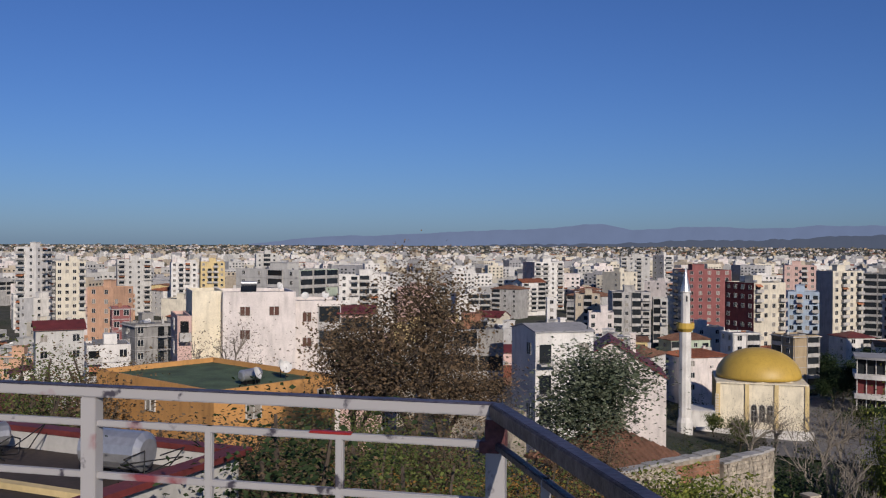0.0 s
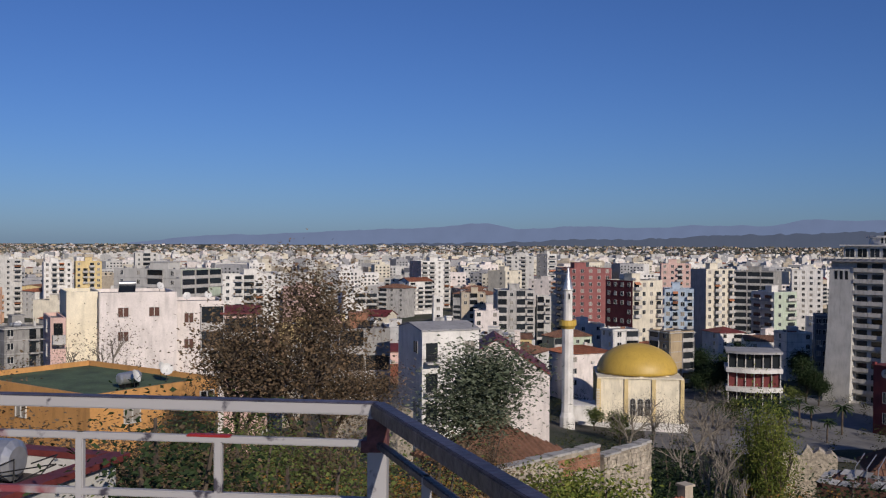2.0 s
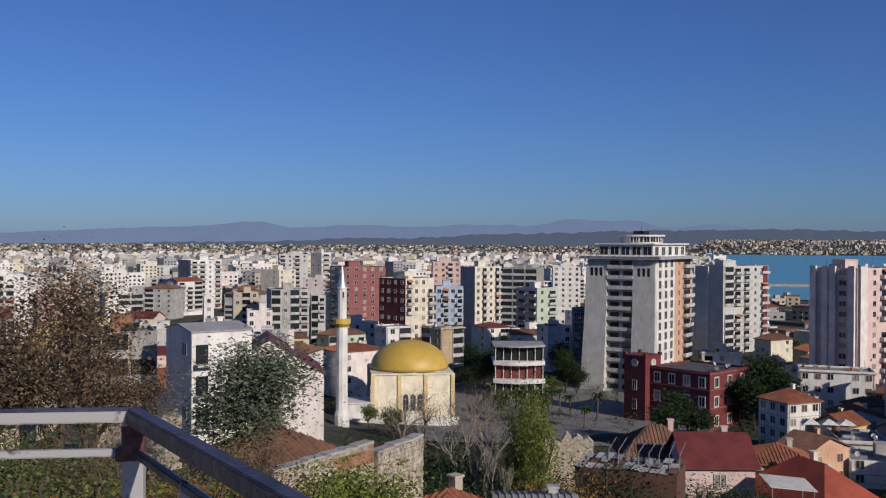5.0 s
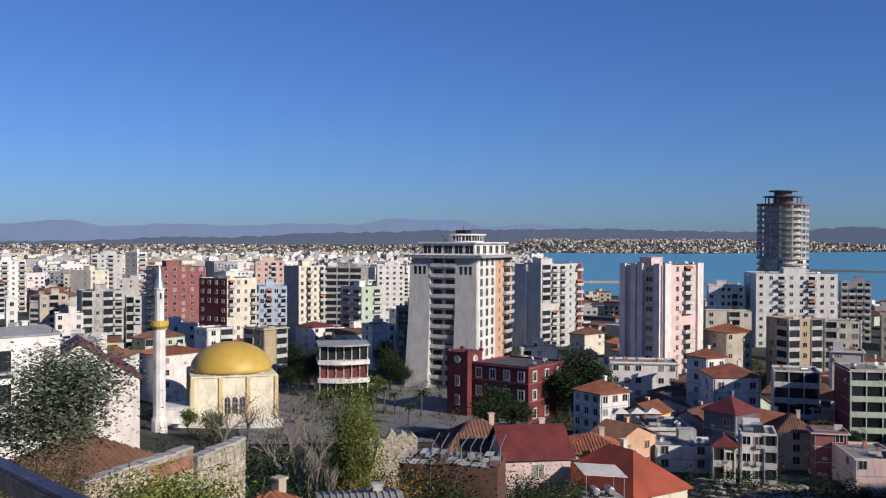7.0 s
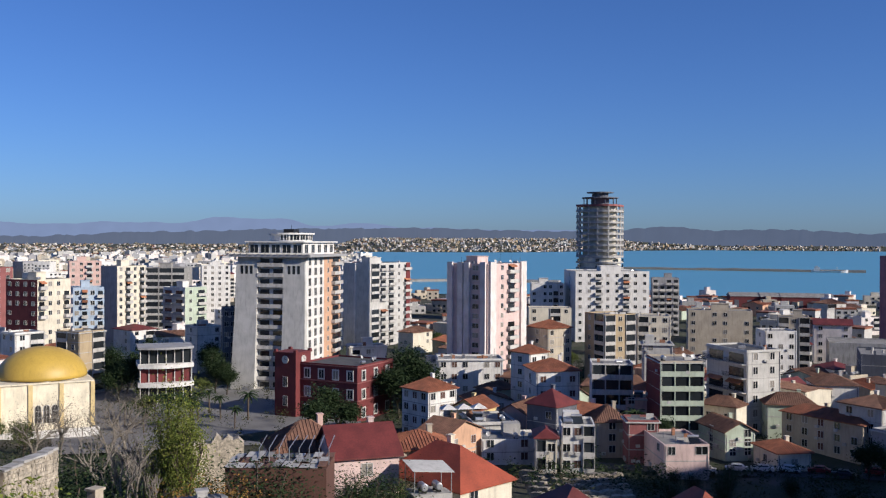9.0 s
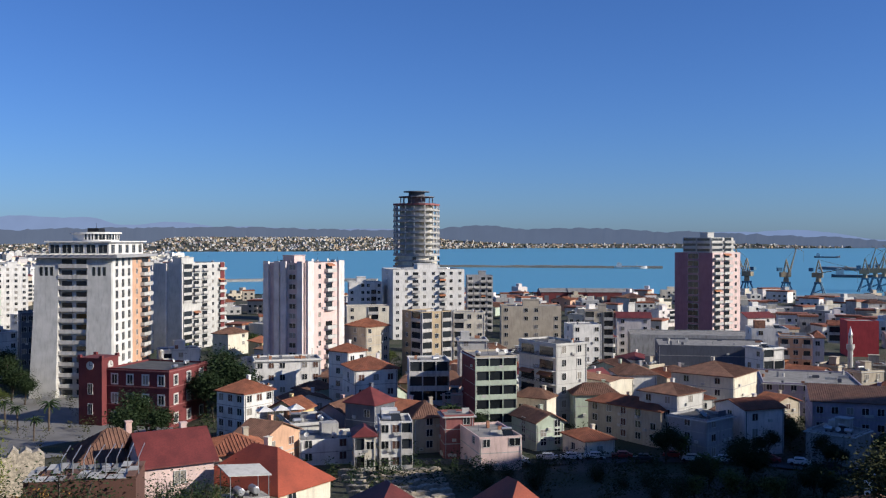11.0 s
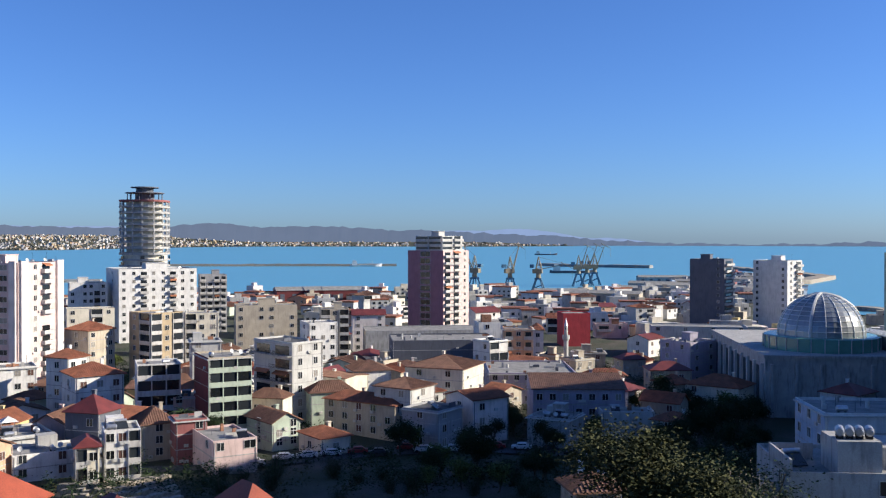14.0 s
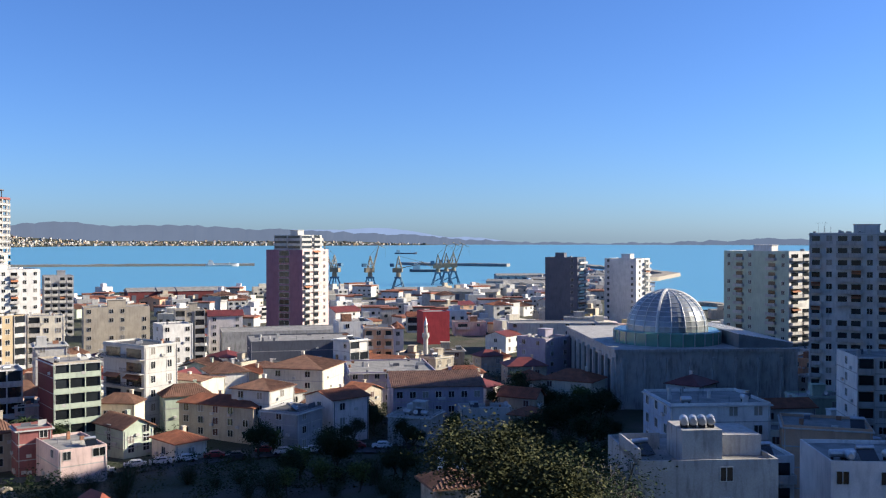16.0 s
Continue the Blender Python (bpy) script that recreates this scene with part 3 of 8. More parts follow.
sea = polar_sheet("water", [35.5 + 0.75 * i for i in range(143)], [i / 24 for i in range(25)], lambda a, b: 14.0 * max(0.0, (math.hypot(a, b) - 1500) / 3400) ** 2 + 0.6, water_material(), near_shore, far_shore)
tagged(sea, "calm turquoise-blue sea in a wide harbour bay", "sea", kind="structure")


def ridge(name, label, r, a0, a1, z_of, mat):
    """A far range of hills: a solid wall with an uneven crest."""
    bm = bmesh.new()
    n = int((a1 - a0) / 0.2)
    ra, rb, rc = [], [], []
    for i in range(n + 1):
        a = a0 + (a1 - a0) * i / n
        s, c = math.sin(radians(a)), math.cos(radians(a))
        z = z_of(a)
        ra.append(bm.verts.new((r * s, r * c, -5)))
        rb.append(bm.verts.new(((r + 40) * s, (r + 40) * c, z)))
        rc.append(bm.verts.new(((r + 80) * s, (r + 80) * c, -5)))
    for p, q in ((ra, rb), (rb, rc)):
        for i in range(n):
            bm.faces.new((p[i], p[i + 1], q[i + 1], q[i]))
    ob = new(name, mesh_of(name, bm, mat))
    tagged(ob, label, "hills", kind="structure")


def fbm(a, s, o=0.0):
    return noise.fractal((a * s, o, 0.3), 0.7, 2.0, 5)


def crest(table, a):
    """Elevation of a ridge over the horizon, in degrees, eased between a few bearings."""
    for (a0, e0), (a1, e1) in zip(table, table[1:]):
        if a0 <= a <= a1:
            return e0 + (e1 - e0) * smooth((a - a0) / (a1 - a0))
    return table[0][1] if a < table[0][0] else table[-1][1]


def skyline(table, r, wobble, scale, seed):
    return lambda a: EYE_Z + r * math.tan(radians(crest(table, a) + wobble * fbm(a, scale, seed)))


FAR_CREST = ((-30, -0.55), (-16, -0.4), (-5, 0.40), (4, 0.80), (9.5, 1.14), (11.6, 0.85), (15, 1.0), (19.5, 0.88), (22, 1.06), (26, 1.02), (28.2, 1.40), (32, 1.34), (33.9, 0.90),
             (36.5, 1.10), (39.5, 0.82), (45, 0.72), (50, 0.70), (56, 0.5), (68, 0.52), (73, 0.60), (78, 0.1), (84, -0.4), (130, -0.4))
HILL_CREST = ((-30, -0.62), (-16, -0.54), (-5, -0.36), (7, -0.04), (17, 0.20), (25, 0.52), (32, 0.72), (40, 0.80), (48.5, 0.64), (52, 0.72), (55, 0.96), (57.5, 0.72), (62, 0.76), (66.6, 0.54),
              (74.5, 0.24), (78.6, -0.05), (82.3, -0.22), (88.5, -0.27), (93.5, -0.14), (96, 0.0), (99, -0.05), (104, 0.1), (130, 0.2))
# glowing haze colours in place of the air before the ridges
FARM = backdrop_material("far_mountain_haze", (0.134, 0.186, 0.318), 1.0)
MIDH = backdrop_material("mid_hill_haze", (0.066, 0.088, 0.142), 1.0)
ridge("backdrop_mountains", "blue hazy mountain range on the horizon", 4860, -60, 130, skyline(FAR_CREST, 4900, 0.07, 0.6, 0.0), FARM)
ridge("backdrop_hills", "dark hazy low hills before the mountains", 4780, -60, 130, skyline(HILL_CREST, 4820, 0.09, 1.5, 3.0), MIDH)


def fins(e, face, xs, w, depth, h, mat):
    """Upright ribs on a face of a building."""
    for x in xs:
        bm = bmesh.new()
        box(bm, x - w / 2, -depth, 0, x + w / 2, -0.004, h - 0.1)
        part("rib", bm, mat, e).matrix_basis = face


def left_face(wl):
    return Matrix.Translation((0, wl, 0)) @ Matrix.Rotation(radians(-90), 4, "Z")


# ---- buildings ----
bldg('apartment_building', 'tall white apartment tower with stacked balconies', -198.1, 459.1, 75.5, 11.6, 11.8, 42.1, 13, WHITE, L='bw', R='wbb', ants=1, seed=11)
bldg('apartment_building', 'cream and red apartment block with square windows', -167.1, 407.0, 28.6, 14.9, 12.2, 36.0, 12, CREAM, L='b', R='wwwb', lw=DARKGREY, seed=12)
bldg('apartment_building', 'salmon plastered block with a dark cornice', -109.0, 311.5, 70.6, 10.3, 10.5, 28.6, 9, SALMON, L='ww', R='w.w', seed=13)
bldg('apartment_building', 'bare grey concrete apartment block with open balconies', -69.7, 213.9, 36.5, 9.6, 9.5, 20.6, 7, CONCRETE, L='w', R='w.bb', tanks=2, dishes=2, bal='rail', seed=14)
bldg('house', 'large cream house with brown shuttered windows', -27.5, 118.0, 17.0, 10.0, 9.1, 20.5, 7, PALEPINK, R='.s.s.', L='.s.', win=(1.25, 1.15, 0.05), sink=1.0, skip=5, tanks=0, dishes=1, hut=False, seed=15)
bldg('house', 'cream bay of a house with a red awning over the balcony', -31.6, 119.0, 20.0, 9.0, 3.9, 20.9, 7, IVORY, R='B', sink=0.7, skip=6, hut=False, seed=316)
bldg('house', 'pink wing of a house with narrow balconies', -32.5, 115.6, 21.0, 9.0, 1.7, 17.5, 6, PINK, R='b', L='w', hut=False, seed=16)
bldg('house', 'cream house wing with a wide dark terrace opening', -19.1, 122.7, 12.0, 9.0, 5.8, 19.7, 6, PALEPINK, R='sl', win=(1.1, 1.2, 0.05), sink=0.4, skip=4, hut=False, dishes=2, seed=17)
bldg('house', 'pink house wing under a dark red awning roof', -13.4, 124.0, 6.0, 7.0, 4.2, 18.0, 6, PINK, R='l', sink=0.2, skip=4, hut=False, roof='gabx', roofm=TILERED, rise=0.8, seed=317)
bldg('apartment_building', 'long white and green apartment block', -49.6, 326.2, 56.3, 30.8, 20.6, 34.3, 11, OFFWHITE, L='wwlw', R='lll', rw=MINT, seed=18)
bldg('apartment_building', 'white apartment block with glazed balconies', -46.0, 417.5, 9.3, 14.0, 22.6, 30.3, 10, WHITE, R='wblbw', seed=19)
bldg('apartment_building', 'cream apartment block with regular windows', -155.1, 538.1, 19.1, 14.0, 14.7, 33.0, 11, WHITE, R='wbbw', seed=20)
bldg('apartment_building', 'yellow apartment block with regular windows', -139.4, 542.4, 17.4, 14.0, 13.7, 33.3, 11, YELLOW, R='wbbw', seed=21)
bldg('apartment_building', 'grey-white apartment block with a roof hut', -195.8, 567.2, 22.0, 14.0, 19.6, 33.9, 11, OFFWHITE, R='bwwb', seed=22)
bldg('apartment_building', 'white apartment block with a roof hut', -126.4, 637.6, 14.2, 14.0, 14.7, 37.1, 12, OFFWHITE, R='wlw', seed=23)
bldg('apartment_building', 'pink and white apartment tower', 62.0, 637.0, 16.4, 22.0, 21.5, 32.3, 10, WHITE, L='ww', R='bbwb', lw=PINK, seed=24)
bldg('apartment_building', 'grey apartment block with stained balconies', 70.9, 393.7, -3.5, 16.6, 15.9, 24.6, 7, LIGHTCON, L='w', R='lwlb', seed=25)
bldg('apartment_building', 'pale grey apartment block with loggias', 88.3, 395.3, -9.6, 10.0, 6.0, 22.1, 6, OFFWHITE, R='lb', seed=26)
bldg('apartment_building', 'yellow plastered block with few windows', 103.7, 550.3, 36.2, 14.5, 14.4, 28.3, 9, CREAM, L='.w', R='w.w', seed=27)
bldg('apartment_building', 'beige plastered flat-roofed block', 59.9, 425.8, -5.0, 10.0, 11.1, 21.9, 7, BEIGE, R='wlw', seed=28)
bldg('apartment_building', 'pale house front with a dark triangle sign', 53.7, 345.9, -5.8, 10.0, 9.0, 19.0, 6, PALEPINK, R='w.w', seed=29)
bldg('apartment_building', 'white house with narrow front', 41.8, 377.7, -3.3, 8.0, 3.8, 22.6, 7, WHITE, R='w', seed=30)
bldg('apartment_building', 'large brick-red unfinished block with grey balconies', 102.9, 396.9, 2.3, 21.8, 18.8, 34.0, 12, BRICKRED, L='bb', R='wwwww', lw=GREY, seed=31)
bldg('apartment_building', 'maroon and cream apartment tower with balconies', 105.0, 318.1, 24.1, 14.3, 14.0, 31.9, 10, CREAM, L='wwww', R='bwwb', lw=MAROON, tanks=1, ants=2, seed=32)
bldg('apartment_building', 'pale blue apartment block with balconies', 121.0, 330.5, -17.1, 12.0, 10.3, 28.5, 8, BLUE, R='wbwb', seed=33)
bldg('apartment_building', 'tall cream tower with a blank grey side', 147.2, 355.7, 20.8, 8.8, 14.6, 35.0, 12, CREAM, L='...', R='wbwb', lw=GREY, tanks=1, seed=34)
bldg('apartment_building', 'white corner house with a flat cornice', 83.9, 272.4, 7.5, 8.5, 8.3, 18.9, 6, WHITE, L='ww', R='wl', hut=False, seed=35)
bldg('apartment_building', 'unfinished tan house with dark openings', 101.2, 271.8, 19.1, 9.4, 9.2, 18.5, 6, TAN, L='lw', R='.l', hut=False, seed=36)
bldg('apartment_building', 'red and white apartment block with many windows', 177.1, 488.9, -16.9, 14.0, 15.6, 34.1, 11, PINK, R='wwbw', seed=37)
bldg('apartment_building', 'pale apartment slab with many balconies', 129.6, 687.9, -7.7, 14.0, 21.0, 35.3, 11, OFFWHITE, R='bwbw', seed=38)
bldg('apartment_building', 'white apartment slab above the plain', 159.8, 681.5, 36.4, 10.6, 10.5, 36.8, 10, WHITE, L='ww', R='b', lw=GREY, seed=39)
bldg('house', 'white three-storey house with a roof-terrace balcony', 11.0, 111.5, 16.6, 7.9, 7.5, 14.6, 4, WHITE, L='.w', R='b.w', bal='rail', skip=1, hut=False, roof='gabx', rise=0.7, over=0.15, roofm=GREY, seed=40)
bldg('house', 'pale house with a tall gable and red roof', 14.7, 121.3, -8.2, 11.0, 13.8, 9.8, 3, PALEPINK, R='.....', roof='gaby', roofm=TILERED, rise=4.6, over=0.25, seed=41)
bldg('house', 'bare concrete house with a brown flat roof', 1.3, 125.0, 2.4, 9.0, 6.8, 16.0, 5, CONCRETE, R='ll', hut=False, seed=42)
bldg('house', 'low orange house with a flat green felt roof', -16.5, 68.2, 48.1, 17.0, 11.6, 6.7, 2, ORANGE, L='.w.', R='.w..w', hut=None, tanks=2, dishes=3, roofm=GREENFELT, seed=43)
bldg('house', 'low white house under a dark roof', -83.2, 192.8, 26.3, 9.0, 9.3, 19.9, 6, OFFWHITE, R='w.w', roof='gabx', roofm=TILERED, rise=1.6, seed=44)
bldg('house', 'white balcony house with stepped terraces', -67.1, 177.8, 23.7, 9.0, 7.9, 16.7, 5, WHITE, R='B.w', hut=False, seed=45)
bldg('house', 'pink painted narrow block', -86.1, 245.3, 22.3, 8.0, 4.8, 24.4, 8, BRICKRED, R='ww', seed=46)
bldg('apartment_building', 'white and mint apartment block with balconies', 176.8, 358.8, 18.8, 12.4, 12.4, 25.8, 7, WHITE, L='bb', R='wb', rw=MINT, seed=47)
bldg('apartment_building', 'grey unfinished block with open floors', 221.0, 448.5, 53.3, 19.7, 20.5, 31.1, 9, CONCRETE, L='lll', R='w', seed=48)
bldg('apartment_building', 'white apartment tower with a grid of windows', 237.6, 462.6, -24.2, 14.0, 15.0, 31.8, 11, WHITE, R='wwww', seed=49)
bldg('house', 'white house with a pitched parapet', 149.4, 294.2, -0.4, 9.0, 8.9, 15.9, 5, WHITE, L='w', R='..w', hut=False, seed=50)
bldg('apartment_building', 'dark grid-fronted office block', 147.6, 272.6, -25.4, 12.0, 3.9, 23.2, 7, DARKGREY, R='ww', seed=51)
panel_tower = bldg('apartment_building', 'grey panel tower with white balconies and a red side', 241.6, 318.8, 18.5, 15.3, 31.7, 35.7, 11, OFFWHITE, L='...', R='lbbwb', tanks=1, ants=1, seed=52)
fins(panel_tower, left_face(15.3), (0.5, 7.35, 14.81), 0.8, 0.5, 35.7, WHITE)
fins(panel_tower, Matrix.Identity(4), (29.46,), 3.17, 0.25, 35.7, MAROON)
bldg('apartment_building', 'low white terrace building with small windows', 168.2, 191.7, -38.3, 10.0, 17.7, 13.0, 4, WHITE, R='wsw.ws', hut=False, seed=53)
bldg('house', 'white villa with a red tiled hip roof', 133.6, 155.5, 1.4, 8.7, 8.6, 11.0, 4, WHITE, L='wsw', R='wsw', roof='hip', rise=2.4, roofm=TILE, seed=54)
bldg('apartment_building', 'long white waterfront block with many windows', 327.2, 279.0, -38.7, 29.2, 33.7, 31.9, 9, WHITE, L='w', R='wwbwwbww', tanks=2, seed=55)
bldg('apartment_building', 'low white wing of a waterfront block', 321.3, 300.6, -43.9, 14.0, 15.1, 25.8, 8, WHITE, R='w.wwlw', glass=GLASS, seed=56)
bldg('apartment_building', 'grey block wrapped in scaffolding', 380.5, 275.9, -51.1, 14.0, 12.8, 27.7, 9, GREY, R='bbbb', seed=57)
bldg('apartment_building', 'beige three-storey block with open terraces', 234.1, 187.6, -18.3, 11.8, 11.5, 22.3, 7, TAN, L='wl', R='lwl', hut=False, seed=58)
bldg('apartment_building', 'yellow-beige three-storey block with terraces', 248.3, 185.6, -50.2, 11.0, 10.4, 21.4, 7, CREAM, R='lww', hut=False, seed=59)
bldg('apartment_building', 'cream low block with dark windows', 276.8, 260.3, -43.8, 10.0, 17.0, 18.7, 6, CREAM, R='w.lw', hut=False, seed=60)
bldg('house', 'white house with a red tiled roof', 175.0, 164.3, -1.8, 6.8, 6.7, 16.1, 5, WHITE, L='w', R='ww', roof='hip', roofm=TILE, rise=2.0, seed=61)
bldg('house', 'white house under a broad clay tile roof', 162.9, 150.8, -32.3, 11.1, 10.6, 13.8, 4, WHITE, L='w', R='sws', roof='hip', rise=2.4, seed=62)
bldg('house', 'house with a weathered tile hip roof', 222.6, 201.1, -6.3, 10.3, 10.1, 17.4, 6, BEIGE, L='w', R='w.w', roof='hip', rise=2.4, seed=63)
bldg('house', 'white house with a dark awning terrace', 166.0, 136.7, -47.5, 9.0, 9.2, 16.8, 5, WHITE, R='lll', hut=False, tanks=1, seed=64)
bldg('house', 'white house with a blue terrace', 125.0, 129.7, -36.0, 9.0, 13.2, 4.9, 2, WHITE, R='w.s.', hut=False, tanks=2, dishes=2, seed=65)
bldg('house', 'narrow cream house with a maroon roof', 126.2, 116.8, -44.2, 7.0, 3.8, 6.5, 2, CREAM, R='lw', roof='hip', roofm=TILERED, rise=1.4, seed=66)
bldg('house', 'white two-storey house with terraces', 130.8, 114.8, -45.7, 8.0, 6.1, 9.0, 3, WHITE, R='wsl', hut=False, tanks=1, seed=67)
bldg('house', 'house with a maroon sheet gable roof', 142.1, 126.1, 5.6, 7.3, 7.2, 10.0, 3, DARKGREY, L='.w', R='w', roof='hip', roofm=TILERED, rise=3.0, seed=68)
bldg('house', 'old tiled cottage with plain beige walls', 149.0, 121.4, -36.8, 8.0, 6.5, 7.0, 3, BEIGE, L='w', R='.w.', roof='hip', roofm=TILEOLD, rise=2.8, seed=69)
bldg('house', 'small pink house beside an alley', 170.8, 130.8, -43.5, 9.0, 7.4, 9.3, 4, PINK, R='w.w', hut=False, seed=70)
bldg('house', 'roof terrace house with white parapets', 131.0, 138.5, -31.7, 12.0, 9.1, 6.7, 2, OFFWHITE, L='ww', R='w.w', hut=False, tanks=2, dishes=1, seed=71)
bldg('house', 'house with a bright orange-red sheet roof', 75.9, 82.4, 2.8, 13.5, 9.2, 5.0, 2, CREAM, L='w.w', R='w.', roof='hip', roofm=SHEETRED, rise=4.2, seed=72)
bldg('house', 'low house with a dark red sheet roof', 64.3, 91.8, -22.0, 9.2, 8.0, 9.0, 3, ROSE, L='w', R='.w.', roof='gabx', roofm=TILERED, rise=3.2, seed=73)
bldg('house', 'old house with mossy clay tiles', 61.8, 100.7, -20.0, 8.0, 9.2, 9.6, 3, PINK, L='w', R='w', roof='hip', roofm=TILEOLD, rise=3.2, seed=74)
bldg('house', 'old house with weathered clay tiles', 78.1, 97.8, -26.0, 8.0, 8.3, 9.3, 3, BEIGE, L='w', R='w', roof='hip', roofm=TILE, rise=1.8, seed=75)
bldg('house', 'tile-roofed cottage below the railing', 20.7, 54.2, 24.1, 5.5, 5.7, 3.4, 1, BEIGE, L='w', R='w', roof='hip', roofm=TILE, rise=1.6, seed=76)
bldg('house', 'grey fibre-cement roofed shed', 27.0, 60.2, -20.0, 4.7, 5.2, 4.9, 1, LIGHTCON, R='.', roof='gabx', roofm=SCREED, rise=0.5, seed=77)
bldg('house', 'old cottage with a mossy clay tile roof', 9.6, 58.6, 33.0, 6.2, 7.6, 1.9, 1, STONE, L='.', R='.', roof='hip', roofm=TILEOLD, rise=2.0, z=28.6, seed=78)
bldg('apartment_building', 'four-storey house with mint balconies and a maroon side', 167.1, 119.0, -40.0, 12.0, 9.3, 18.7, 6, BEIGE, L='..', R='lll', lw=DARKRED, hut=False, tanks=1, dishes=2, slab=MINT, seed=79)
bldg('apartment_building', 'pale grey house with dark wrought-iron balconies', 196.4, 116.0, -22.0, 15.5, 9.4, 19.6, 6, OFFWHITE, L='BB', R='ww', bal='rail', win=(1.2, 1.6, 0.25), roofm=BITUMEN, hut=False, seed=80)
bldg('house', 'bare pale pink house with small windows', 142.3, 100.4, -38.0, 14.0, 8.3, 6.0, 2, ROSE, L='.w', R='w.W', hut=None, sink=-0.2, skip=1, seed=81)
bldg('house', 'small orange brick extension on a terrace', 148.0, 112.9, -43.7, 6.0, 6.0, 8.6, 3, BRICKRED, R='.w', hut=False, seed=82)
bldg('house', 'green plastered house with a brown gable roof', 166.8, 103.2, -29.1, 11.1, 6.6, 5.5, 3, MINT, L='w', R='ww', roof='gaby', roofm=TILEOLD, rise=2.0, seed=83)
bldg('house', 'long beige house under an orange tile roof', 186.8, 84.7, -10.0, 19.5, 6.8, 7.4, 3, BEIGE, L='wwsww', R='ww', roof='hip', roofm=TILE, rise=1.8, seed=84)
bldg('house', 'low house with overlapping red tile roofs', 164.8, 90.8, -32.0, 9.2, 6.8, 3.4, 1, CREAM, L='w', R='w', roof='hip', roofm=TILE, rise=1.5, seed=319)
bldg('house', 'house with a bright orange-red roof on the slope', 53.6, 35.8, -28.0, 6.5, 5.0, 3.1, 1, CREAM, R='w', roof='hip', roofm=SHEETRED, rise=2.9, seed=320)
bldg('house', 'small house with a dark red roof on the slope', 56.5, 50.0, -25.0, 6.0, 5.0, 3.9, 1, ROSE, R='w', roof='hip', roofm=TILERED, rise=2.2, seed=321)
bldg('house', 'yellow house with a flat brown roof and lit end wall', 211.4, 109.6, -12.0, 15.0, 9.5, 9.3, 3, CREAM, L='www', R='..', roof='gaby', roofm=TILEOLD, rise=0.5, over=0.2, seed=85)
bldg('house', 'brown-roofed house with a broad tile roof', 218.6, 110.6, -50.2, 10.1, 9.8, 10.3, 3, WHITE, L='w', R='w.', roof='hip', roofm=TILEOLD, rise=2.2, seed=86)
bldg('house', 'white house with a dark gable roof', 188.1, 81.6, -11.2, 9.8, 9.8, 11.0, 4, OFFWHITE, L='ww', R='w', roof='hip', roofm=TILEOLD, rise=1.8, seed=87)
bldg('house', 'wide old house with a low brown tile roof', 225.1, 83.2, -0.6, 16.1, 16.4, 11.2, 4, CREAM, L='ww', R='.', roof='hip', roofm=TILEOLD, rise=2.6, seed=88)
bldg('apartment_building', 'white house with three arched gables', 278.3, 158.0, -43.7, 10.3, 10.1, 16.8, 5, WHITE, L='w', R='www', hut=False, seed=89)
bldg('apartment_building', 'grey-beige apartment block with plain front', 307.2, 206.2, -53.1, 12.0, 23.4, 19.5, 6, BEIGE, R='w.ww.w', tanks=1, seed=90)
bldg('apartment_building', 'brown block with white window trim', 306.5, 168.9, -58.1, 10.0, 10.3, 19.3, 6, BEIGE, R='lwl', seed=91)
bldg('house', 'pink house with a maroon roof', 338.7, 172.2, -60.1, 10.0, 13.1, 14.4, 5, PALEPINK, R='w.w', roof='gabx', roofm=TILERED, rise=2.0, seed=92)
bldg('house', 'low white house with a flat roof', 213.2, 157.4, -50.6, 9.0, 7.9, 17.1, 6, OFFWHITE, R='w.', hut=False, seed=93)
bldg('apartment_building', 'long low white hall with a flat roof', 314.1, 154.3, -60.8, 20.0, 47.5, 11.0, 4, LIGHTCON, R='........', hut=False, roofm=SCREED, seed=94)
bldg('apartment_building', 'large building wrapped in dark green netting', 272.9, 124.6, -62.5, 22.0, 33.7, 12.7, 4, DARKGREY, R='........', hut=False, seed=95)
bldg('house', 'white and green corner house', 270.0, 91.2, -30.7, 7.6, 7.6, 14.2, 4, WHITE, L='ww', R='ll', hut=False, seed=96)
bldg('apartment_building', 'pale orange row house with balconies', 285.7, 91.6, -69.2, 9.0, 9.3, 16.6, 5, SALMON, R='bwb', hut=False, seed=97)
bldg('house', 'small tile-roofed house with red shutters', 317.1, 91.4, -70.9, 8.0, 4.0, 13.3, 4, PALEPINK, R='w', roof='hip', roofm=TILE, rise=2, seed=98)
bldg('apartment_building', 'vivid red industrial block with a grey base', 387.8, 98.1, -62.8, 12.0, 11.6, 13.9, 4, VIVIDRED, L='.', R='...', hut=False, category='building', seed=99)
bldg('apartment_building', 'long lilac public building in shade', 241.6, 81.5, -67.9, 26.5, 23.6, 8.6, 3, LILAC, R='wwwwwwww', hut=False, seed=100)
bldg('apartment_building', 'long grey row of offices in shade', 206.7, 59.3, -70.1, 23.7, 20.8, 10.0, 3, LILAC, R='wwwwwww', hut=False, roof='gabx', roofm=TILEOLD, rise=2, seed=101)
bldg('house', 'small orange-roofed house in shade', 188.4, 67.2, -32.8, 9.8, 9.6, 9.3, 3, PALEPINK, L='w', R='w.', roof='gabx', roofm=TILE, rise=1.5, seed=102)
bldg('house', 'dark house with a flat grey roof', 178.3, 71.2, -12.9, 9.1, 9.1, 8.2, 3, GREY, L='w', R='w.', hut=False, roofm=BITUMEN, seed=103)
